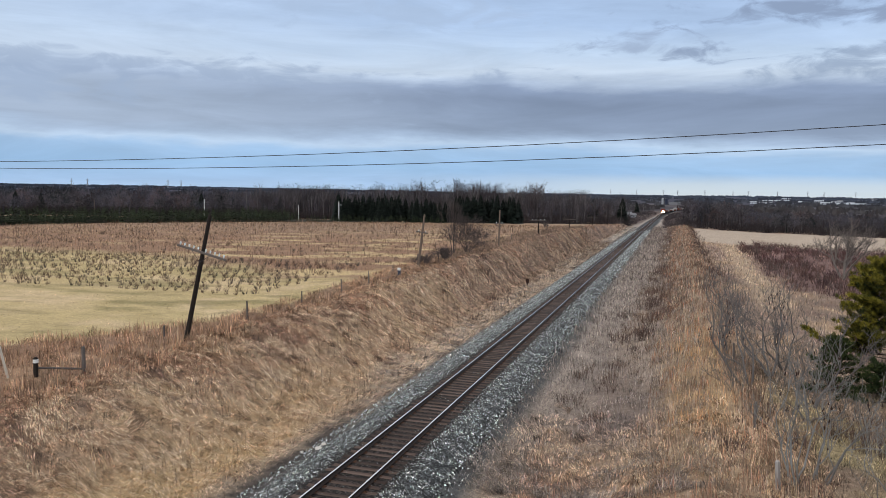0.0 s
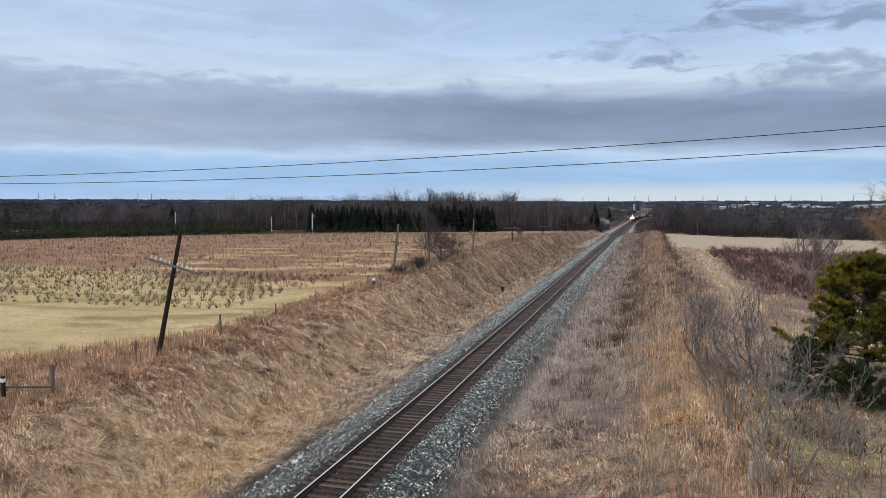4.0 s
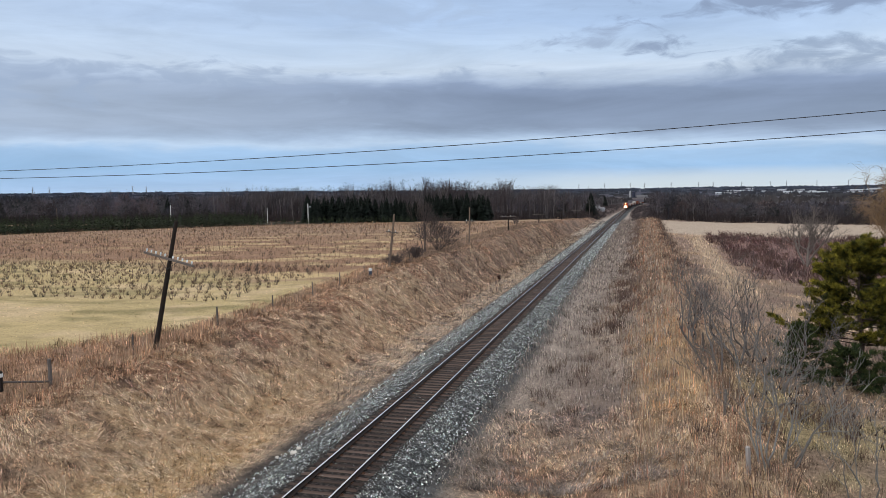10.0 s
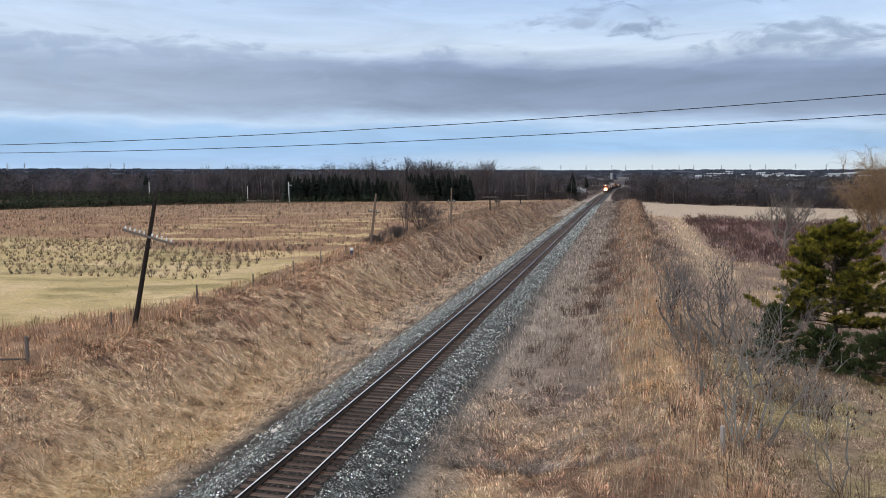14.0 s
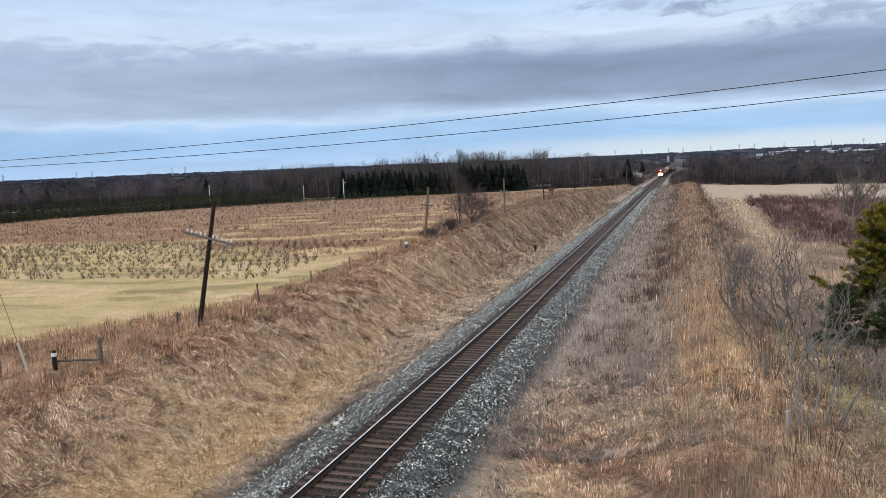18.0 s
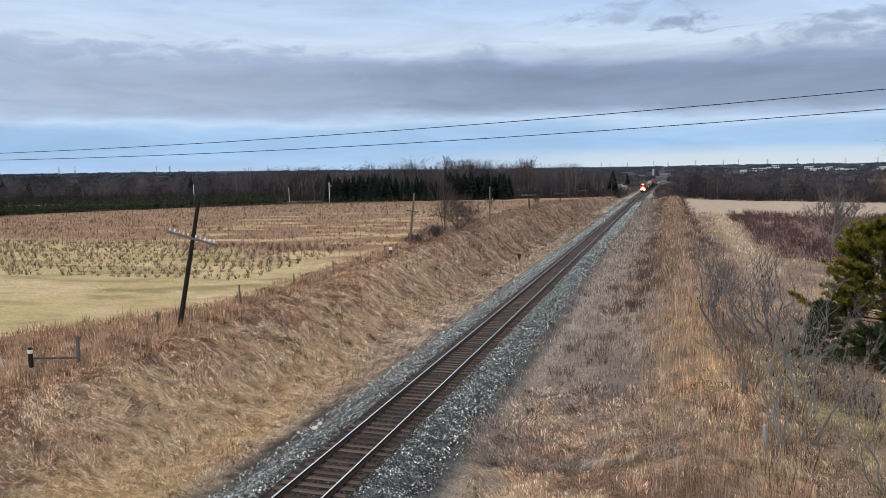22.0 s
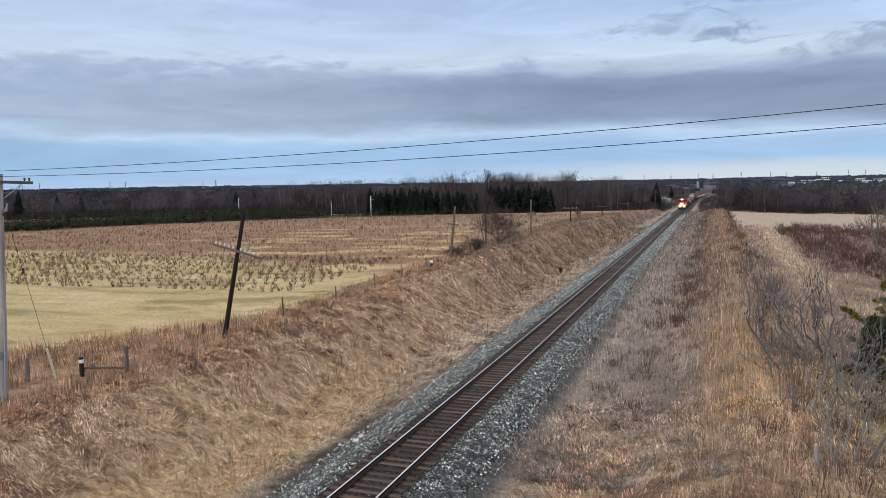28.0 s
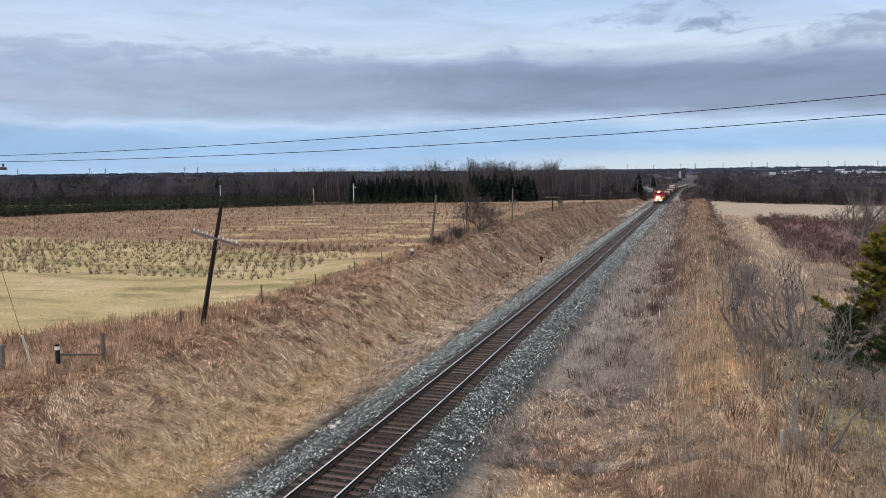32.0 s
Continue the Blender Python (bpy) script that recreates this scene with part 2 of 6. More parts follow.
def tinted(name, rough=0.9, grain=0.3, scale=6.0, broad=0.4, bump=0.5, dist=0.05, island=0.0, cells=0.0, mats=0.0):
    """A surface whose base colour lies in the mesh's attribute 'tint', with grain at three scales over it."""
    m = bpy.data.materials.new(name)
    m.use_nodes = True
    tree = m.node_tree
    b = tree.nodes["Principled BSDF"]
    att = node(tree, "ShaderNodeAttribute")
    att.attribute_name = "tint"
    coord = node(tree, "ShaderNodeTexCoord")
    f1 = noise_at(tree, coord.outputs["Object"], scale, 8, 0.65)
    f2 = noise_at(tree, coord.outputs["Object"], broad, 5, 0.6)
    f = calc(tree, "ADD", calc(tree, "MULTIPLY", calc(tree, "SUBTRACT", f1, 0.5), grain * 2.6), calc(tree, "MULTIPLY", calc(tree, "SUBTRACT", f2, 0.5), grain * 1.6))
    if island:
        geo = node(tree, "ShaderNodeNewGeometry")
        f = calc(tree, "ADD", f, calc(tree, "MULTIPLY", calc(tree, "SUBTRACT", geo.outputs["Random Per Island"], 0.5), island))
    if cells:
        vor = node(tree, "ShaderNodeTexVoronoi")
        vor.inputs["Scale"].default_value = cells
        tree.links.new(coord.outputs["Object"], vor.inputs["Vector"])
        one = node(tree, "ShaderNodeSeparateXYZ")
        tree.links.new(vor.outputs["Color"], one.inputs[0])
        pick = ramp_stops(node(tree, "ShaderNodeValToRGB"), [(0.0, (0.0, 0.0, 0.0)), (0.35, (0.22, 0.22, 0.22)), (0.7, (0.5, 0.5, 0.5)), (0.9, (0.75, 0.75, 0.75)), (1.0, (1, 1, 1))])
        tree.links.new(one.outputs[0], pick.inputs[0])
        f = calc(tree, "ADD", f, calc(tree, "MULTIPLY", calc(tree, "SUBTRACT", pick.outputs[0], 0.42), 1.9))
        f = calc(tree, "MAXIMUM", f, -0.75)
    if mats:
        # lodged stems: fine streaks that swirl from tuft to tuft
        swirl = node(tree, "ShaderNodeTexNoise", Scale=0.55, Detail=3.0)
        tree.links.new(coord.outputs["Object"], swirl.inputs["Vector"])
        bent = node(tree, "ShaderNodeVectorMath")
        bent.operation = "MULTIPLY_ADD"
        tree.links.new(swirl.outputs["Color"], bent.inputs[0])
        bent.inputs[1].default_value = (0.7, 0.7, 0.3)
        tree.links.new(coord.outputs["Object"], bent.inputs[2])
        for sx, sy, amount in ((3.0, 17.0, 1.1), (14.0, 5.0, 0.9), (0.9, 1.8, 0.55)):
            long = node(tree, "ShaderNodeVectorMath")
            long.operation = "MULTIPLY"
            tree.links.new(bent.outputs[0], long.inputs[0])
            long.inputs[1].default_value = (sx, sy, 3.0)
            f = calc(tree, "ADD", f, calc(tree, "MULTIPLY", calc(tree, "SUBTRACT", noise_at(tree, long.outputs[0], 1.0, 5, 0.62), 0.5), calc(tree, "MULTIPLY", att.outputs["Alpha"], mats * amount)))
        f = calc(tree, "MAXIMUM", f, -0.72)
    n = tree.nodes.new("ShaderNodeVectorMath")
    n.operation = "SCALE"
    tree.links.new(att.outputs["Color"], n.inputs[0])
    tree.links.new(calc(tree, "ADD", f, 1.0), n.inputs["Scale"])
    tree.links.new(n.outputs[0], b.inputs["Base Color"])
    b.inputs["Roughness"].default_value, b.inputs["Specular IOR Level"].default_value = rough, 0.15
    if bump:
        bp = node(tree, "ShaderNodeBump")
        bp.inputs["Strength"].default_value, bp.inputs["Distance"].default_value = bump, dist
        tree.links.new(f1, bp.inputs["Height"])
        tree.links.new(bp.outputs[0], b.inputs["Normal"])
    return m


EARTH = tinted("dry_ground", 0.95, 0.30, 4.0, 0.35, 0.9, 0.12, mats=1.7)
BLADE = tinted("dry_grass", 0.8, 0.22, 1.6, 0.4, 0.0, island=0.9)
TWIG = tinted("twigs", 0.85, 0.15, 3.0, 0.4, 0.0, island=0.5)
NEEDLE = tinted("needles", 0.7, 0.15, 2.0, 0.6, 0.0, island=0.6)
STONE = tinted("crushed_stone", 0.85, 0.2, 14.0, 0.6, 0.3, 0.01, island=0.9, cells=15.0)
RAIL_STEEL = paint("rail_steel", (0.050, 0.034, 0.028), 0.7, 0.3, 0.3, 20, 0.1)
RAIL_HEAD = paint("worn_rail_head", (0.95, 0.93, 0.91), 0.24, 0.7, 0.1, 6, 0.0, stretch=(4, 0.05, 4))
TIE_WOOD = paint("creosoted_wood", (0.072, 0.048, 0.040), 0.9, 0, 0.5, 7, 0.5, 0.2, wear=(0.115, 0.082, 0.067), stretch=(0.5, 4, 4), vary=0.45)
PLATE = paint("rusty_plate", (0.10, 0.05, 0.03), 0.8, 0.3, 0.3, 30, 0.2)
POLE_DARK = paint("tarred_pole_wood", (0.018, 0.013, 0.011), 0.9, 0, 0.4, 9, 0.5, stretch=(5, 5, 0.4), wear=(0.026, 0.020, 0.017))
POLE_BROWN = paint("weathered_brown_pole_wood", (0.16, 0.12, 0.095), 0.9, 0, 0.35, 9, 0.5, stretch=(5, 5, 0.4))
POLE_GREY = paint("weathered_grey_pole_wood", (0.40, 0.375, 0.36), 0.9, 0, 0.5, 9, 0.5, stretch=(6, 6, 0.35), wear=(0.20, 0.175, 0.165))
ARM_WOOD = paint("grey_crossarm_wood", (0.14, 0.12, 0.108), 0.9, 0, 0.3, 9, 0.4, stretch=(0.5, 5, 5))
POST_WOOD = paint("grey_post_wood", (0.15, 0.13, 0.12), 0.95, 0, 0.35, 9, 0.5, stretch=(5, 5, 0.5), vary=0.3)
GLASS = paint("pale_insulator_glass", (0.72, 0.78, 0.80), 0.15, 0, 0.1, 12, 0.0, 0.7)
PORCELAIN = paint("brown_porcelain", (0.05, 0.035, 0.03), 0.25, 0, 0.1, 12, 0.0, 0.6)
WHITE = paint("white_paint", (0.78, 0.78, 0.76), 0.6, 0, 0.12, 9, 0.1)
OFFWHITE = paint("yellowed_white_plastic", (0.74, 0.70, 0.60), 0.5, 0, 0.1, 9, 0.05)
GALV = paint("galvanised_metal", (0.40, 0.42, 0.44), 0.5, 0.6, 0.15, 10, 0.05)
DARK_METAL = paint("dark_metal", (0.05, 0.05, 0.055), 0.6, 0.5, 0.2, 10, 0.05)
CABLE = paint("dark_cable", (0.03, 0.032, 0.04), 0.6, 0.2, 0.1, 10, 0.0)
RUST = paint("rust", (0.05, 0.026, 0.022), 0.85, 0.2, 0.35, 9, 0.2)
PALE_ROCK = paint("pale_rock", (0.66, 0.62, 0.58), 0.9, 0, 0.2, 9, 0.5)
BARK = paint("grey_bark", (0.17, 0.145, 0.13), 0.95, 0, 0.35, 6, 0.5, stretch=(3, 3, 0.6))
BUSH_BARK = paint("dark_bush_bark", (0.085, 0.068, 0.066), 0.95, 0, 0.35, 6, 0.5, stretch=(3, 3, 0.6))
SUMAC_PALE = paint("pale_sumac_bark", (0.225, 0.222, 0.21), 0.9, 0, 0.4, 7, 0.3, stretch=(3, 3, 0.8), wear=(0.13, 0.115, 0.11))
SUMAC_BARK = paint("grey_sumac_bark", (0.15, 0.135, 0.13), 0.9, 0, 0.3, 7, 0.3, stretch=(3, 3, 0.8))
PINE_BARK = paint("pine_bark", (0.07, 0.05, 0.042), 0.95, 0, 0.4, 8, 0.6)
SEED = paint("dark_seed_head", (0.05, 0.028, 0.022), 0.9, 0, 0.3, 9, 0.1)
LOCO_RED = paint("locomotive_red", (0.36, 0.045, 0.022), 0.45, 0, 0.15, 2, 0.05, 0.4)
LOCO_ORANGE = paint("locomotive_orange", (0.62, 0.17, 0.03), 0.45, 0, 0.15, 2, 0.05, 0.4)
BLACK = paint("black_paint", (0.022, 0.021, 0.021), 0.6, 0, 0.25, 4, 0.1)
WINDOW = paint("dark_window_glass", (0.02, 0.025, 0.03), 0.08, 0, 0.05, 4, 0.0, 0.8)
LAMP = paint("lit_lens", (1.0, 0.66, 0.26), 0.3, 0, 0.02, 4, 0.0, emit=45.0)
CAR_BROWN = paint("boxcar_brown", (0.16, 0.055, 0.035), 0.75, 0, 0.3, 2, 0.1)
CAR_GREY = paint("hopper_grey", (0.42, 0.41, 0.39), 0.7, 0, 0.2, 2, 0.1, wear=(0.28, 0.20, 0.15))
CAR_WHITE = paint("pale_tank_paint", (0.66, 0.65, 0.62), 0.5, 0, 0.15, 2, 0.1, wear=(0.45, 0.38, 0.32))
SIDING = paint("white_siding", (0.46, 0.49, 0.54), 0.7, 0, 0.1, 3, 0.05)
ROOF_GREY = paint("grey_roofing", (0.20, 0.20, 0.21), 0.85, 0, 0.25, 3, 0.1)
SILO_WALL = paint("silo_concrete", (0.34, 0.35, 0.37), 0.8, 0, 0.2, 1, 0.1)
SILO_DARK = paint("dark_blue_silo", (0.03, 0.035, 0.06), 0.5, 0, 0.2, 1, 0.05)
TOWER_STEEL = paint("hazy_tower_steel", (0.42, 0.45, 0.49), 0.7, 0.2, 0.1, 1, 0.0)
BLUE_PLASTIC = paint("dark_blue_plastic", (0.05, 0.06, 0.09), 0.6, 0, 0.2, 9, 0.1)


# ---- building helpers ----
def mesh_np(name, verts, quads=None, tris=None, mat=None, tint=None, smooth=False):
    me = bpy.data.meshes.new(name)
    verts = np.asarray(verts, np.float32)
    idx, start, at = [], [], 0
    for faces, k in ((quads, 4), (tris, 3)):
        if faces is None or len(faces) == 0:
            continue
        faces = np.asarray(faces, np.int32)
        idx.append(faces.ravel())
        start.append(at + np.arange(len(faces), dtype=np.int32) * k)
        at += faces.size
    idx, start = np.concatenate(idx), np.concatenate(start)
    me.vertices.add(len(verts))
    me.vertices.foreach_set("co", verts.ravel())
    me.loops.add(len(idx))
    me.loops.foreach_set("vertex_index", idx)
    me.polygons.add(len(start))
    me.polygons.foreach_set("loop_start", start)
    if smooth:
        me.polygons.foreach_set("use_smooth", np.ones(len(start), bool))
    me.update(calc_edges=True)
    if tint is not None:
        a = me.attributes.new("tint", "FLOAT_COLOR", "POINT")
        c = np.ones((len(verts), 4), np.float32)
        tint = np.asarray(tint)
        c[:, :tint.shape[1]] = tint
        a.data.foreach_set("color", c.ravel())
    if mat:
        me.materials.append(mat)
    return me


def part(name, bm, mat, parent, label=""):
    """One mesh object under a thing or a part; bm may be a bmesh or a finished mesh."""
    if isinstance(bm, bmesh.types.BMesh):
        me = bpy.data.meshes.new(name)
        bm.to_mesh(me)
        bm.free()
        me.materials.append(mat)
    else:
        me = bm
    ob = new(name, me)
    ob.parent = parent
    if label:
        ob["label"] = label
    return ob


def thing(name, place, label, category, group="", turn=(0, 0, 0)):
    ob = new(name)
    ob.matrix_world = pose(*place, *turn)
    return tagged(ob, label, category, group)


def box(bm, lo, hi, bevel=0.0, m=None):
    lo, hi = Vector(lo), Vector(hi)
    size, mid = hi - lo, (hi + lo) / 2
    mm = Matrix.Translation(mid) @ Matrix.Diagonal((*size, 1))
    geo = bmesh.ops.create_cube(bm, size=1, matrix=(m @ mm) if m else mm)
    if bevel:
        edges = list({e for v in geo["verts"] for e in v.link_edges})
        bmesh.ops.bevel(bm, geom=edges, offset=bevel, segments=1, affect="EDGES")
    return bm


def rod(bm, p, q, r, r2=None, n=8, caps=True):
    p, q = Vector(p), Vector(q)
    d = q - p
    m = Matrix.Translation((p + q) / 2) @ d.to_track_quat("Z", "Y").to_matrix().to_4x4()
    bmesh.ops.create_cone(bm, cap_ends=caps, segments=n, radius1=r, radius2=r if r2 is None else r2, depth=d.length, matrix=m)
    return bm


def lathe(bm, profile, base=(0, 0, 0), n=12):
    """A turned shape about z from (radius, height) pairs."""
    rings = []
    for r, h in profile:
        rings.append([bm.verts.new((base[0] + r * math.cos(6.2832 * k / n), base[1] + r * math.sin(6.2832 * k / n), base[2] + h)) for k in range(n)])
    for a, b in zip(rings, rings[1:]):
        for k in range(n):
            bm.faces.new((a[k], a[(k + 1) % n], b[(k + 1) % n], b[k]))
    bm.faces.new(rings[-1])
    bm.faces.new(rings[0][::-1])
    return bm


def tubes(segs, n=4):
    """Vertices and quads of tapered tubes; segs: rows of x0 y0 z0 x1 y1 z1 r0 r1."""
    s = np.asarray(segs, float)
    p, q = s[:, 0:3], s[:, 3:6]
    d = q - p
    d = d / (np.linalg.norm(d, axis=1, keepdims=True) + 1e-9)
    ref = np.where(np.abs(d[:, 2:3]) > 0.9, np.array([[1.0, 0, 0]]), np.array([[0, 0, 1.0]]))
    u = np.cross(d, ref)
    u /= np.linalg.norm(u, axis=1, keepdims=True) + 1e-9
    v = np.cross(d, u)
    a = np.arange(n) * 2 * math.pi / n
    ring = np.cos(a)[None, :, None] * u[:, None, :] + np.sin(a)[None, :, None] * v[:, None, :]
    lo = p[:, None, :] + ring * s[:, 6][:, None, None]
    hi = q[:, None, :] + ring * s[:, 7][:, None, None]
    verts = np.concatenate([lo, hi], 1).reshape(-1, 3)
    k = np.arange(n)
    face = np.stack([k, (k + 1) % n, (k + 1) % n + n, k + n], 1)
    quads = (np.arange(len(s))[:, None, None] * 2 * n + face[None]).reshape(-1, 4)
    return verts, quads


def ribbons(segs, rng, wide=2.0):
    """Fine twigs as single pointed blades turned at random about their length: vertices and triangles."""
    s = np.asarray(segs, float)
    p, q = s[:, 0:3], s[:, 3:6]
    side = np.cross(q - p, np.array([[rng.gauss(0, 1), rng.gauss(0, 1), rng.gauss(0, 0.4)] for _ in s]))
    side /= np.linalg.norm(side, axis=1, keepdims=True) + 1e-9
    a = side * s[:, 6:7] * wide
    verts = np.stack([p - a, p + a, q], 1).reshape(-1, 3)
    return verts, np.arange(len(verts)).reshape(-1, 3)


def grow(rng, p, d, length, radius, depth, kids=(3, 5), spread=0.6, up=0.15, shrink=0.62, bend=0.18, steps=3, out=None, taper=0.62):
    """A bare limb with its branches: a list of tapered segments."""
    if out is None:
        out = []
    p, d = Vector(p), Vector(d).normalized()
    r = radius
    nodes = []
    for k in range(steps):
        d = (d + Vector((rng.gauss(0, bend), rng.gauss(0, bend), rng.gauss(0, bend) + up * 0.5))).normalized()
        q = p + d * (length / steps)
        r2 = radius * (1 - (1 - taper) * (k + 1) / steps) if depth else radius * (1 - 0.8 * (k + 1) / steps)
        out.append((*p, *q, r, max(r2, 0.009)))
        p, r = q, r2
        nodes.append((q.copy(), d.copy(), r2))
    if depth:
        for _ in range(rng.randint(*kids)):
            q, e, rr = rng.choice(nodes[steps // 3:])
            side = Vector((rng.gauss(0, 1), rng.gauss(0, 1), rng.gauss(0, 0.5))).normalized()
            grow(rng, q, e * (1 - spread) + side * spread + Vector((0, 0, up)), length * shrink * rng.uniform(0.7, 1.15), rr * rng.uniform(0.5, 0.8), depth - 1, kids, spread, up, shrink, bend, steps, out, taper)
        q, e, rr = nodes[-1]
        grow(rng, q, e, length * shrink, rr * 0.9, depth - 1, kids, spread, up, shrink, bend, steps, out, taper)
    return out


def scatter_copies(templates, places, rng):
    """Joins copies of (verts, quads, tris, tint) templates. places: rows of x, y, z, size, turn, tint factor, width factor."""
    V, Q, T, C, at = [], [], [], [], 0
    for x, y, z, s, a, f, w in places:
        v, q, t, c = templates[rng.randint(0, len(templates) - 1)]
        ca, sa = math.cos(a), math.sin(a)
        m = np.array([[ca * s * w, sa * s * w, 0], [-sa * s * w, ca * s * w, 0], [0, 0, s]])
        V.append(v @ m + (x, y, z))
        if q is not None and len(q):
            Q.append(q + at)
        if t is not None and len(t):
            T.append(t + at)
        C.append(np.broadcast_to(np.asarray(c) * f, (len(v), 3)))
        at += len(v)
    return np.concatenate(V), np.concatenate(Q) if Q else None, np.concatenate(T) if T else None, np.concatenate(C)

# ---- lie of the land: the track runs along +y and falls gently; z = 0 is the rail head near the overpass ----
def track_z(y):
    return np.where(y < 950, -0.0088 * (y - 20), -8.18 - 0.002 * (np.minimum(y, 1600) - 950))


def soft_step(a, b, v):
    u = np.clip((v - a) / (b - a), 0, 1)
    return u * u * (3 - 2 * u)


def track_x(y):
    """The line's middle: nearly straight, then a slow bend to the right far off."""
    return -0.006 * y + np.maximum(0.0, y - 600) ** 2 / 8000.0


def beside(x, y):
    """Distance from the line's middle close to it, world x farther away."""
    return x - np.clip(track_x(y), -4.0, 4.0) * soft_step(13, 5, np.abs(x)) * (y > 0)


def ripple(x, y, scale, seed=0):
    """Cheap smooth noise, about -1 to 1."""
    s = np.zeros(np.broadcast(x, y).shape)
    rng = np.random.RandomState(seed)
    for k in range(6):
        ang, f, ph = rng.uniform(0, 6.283), rng.uniform(0.6, 1.9) / scale, rng.uniform(0, 6.283)
        s = s + np.sin((x * math.cos(ang) + y * math.sin(ang)) * f * 6.283 + ph + 1.3 * np.sin((x * math.sin(ang) - y * math.cos(ang)) * f * 4.1 + ph * 2))
    return s / 3.6


def ground_z(x, y):
    x, y = np.asarray(x, float), np.asarray(y, float)
    t = track_z(y)
    r = np.hypot(x - 10.6, y)
    az = np.degrees(np.arctan2(x - 10.6, y))
    wx, x = x, beside(x, y)
    # left: ditch, bank, then the fields
    crest = np.interp(y, [-40, 20, 40, 70, 105, 140, 176, 250, 275, 310, 400, 560, 900], [1.5, 1.7, 1.85, 2.3, 2.25, 2.35, 1.9, 0.1, -0.7, -2.3, -2.7, -3.4, -6])
    field = crest - 0.0042 * np.clip(-x - 16, 0, 260) - 0.2 * soft_step(16, 24, -x)
    foot = t - 1.0
    toe = np.interp(y, [0, 45, 95, 200], [5.6, 5.9, 8.2, 8.8])
    bank = foot + (crest - foot) * soft_step(toe, 13.6, -x)
    # slumps and gullies in the farther cutting
    bank = bank + 0.38 * ripple(x * 0.5, y, 8.0, 6) * soft_step(toe, toe + 2, -x) * soft_step(14.0, 12.8, -x) * soft_step(45, 75, y) * soft_step(300, 260, y)
    left = np.where(x > -14, bank, field)
    # right: ditch, low berm, lower pasture
    berm = t + np.interp(x, [1.9, 3.5, 5, 7.5, 10.5, 12.2, 13.6, 17, 26, 45, 90, 200], [-0.3, -1.02, -1.2, -1.15, -0.35, 0.15, 0.1, -0.75, -1.3, -1.9, -2.6, -3.5])
    berm = berm - 4.0 * soft_step(320, 700, y) * soft_step(8, 60, x)
    bed = t + np.interp(np.abs(x), [0, 1.45, 1.95, 3.5, 4.4, 6], [-0.27, -0.27, -0.30, -1.0, -1.05, -1.05])
    z = np.where(x < -3.5, left, np.where(x > 3.5, berm, bed))
    # far country: a shallow valley, then long rises on the skyline
    far = soft_step(420, 900, r)
    rise = -9 + 27 * soft_step(1100, 3600, r) * (0.75 + 0.25 * soft_step(-8, -40, az)) + 2.0 * ripple(wx, y, 1500, 4)
    z = z * (1 - far) + rise * far
    # low spoil banks beside the line far on
    z = z + 1.0 * soft_step(7, 11, np.abs(x)) * soft_step(32, 18, np.abs(x)) * soft_step(400, 480, y) * soft_step(900, 760, y)
    # roughness, none on the track bed
    rough = soft_step(3.6, 6.5, np.abs(x))
    z = z + rough * (0.13 * ripple(x, y, 5.5, 1) + 0.10 * ripple(x, y, 17, 2) + 0.075 * ripple(x, y, 1.6, 3)) * np.where(x < -16, 0.5, 1)
    return z


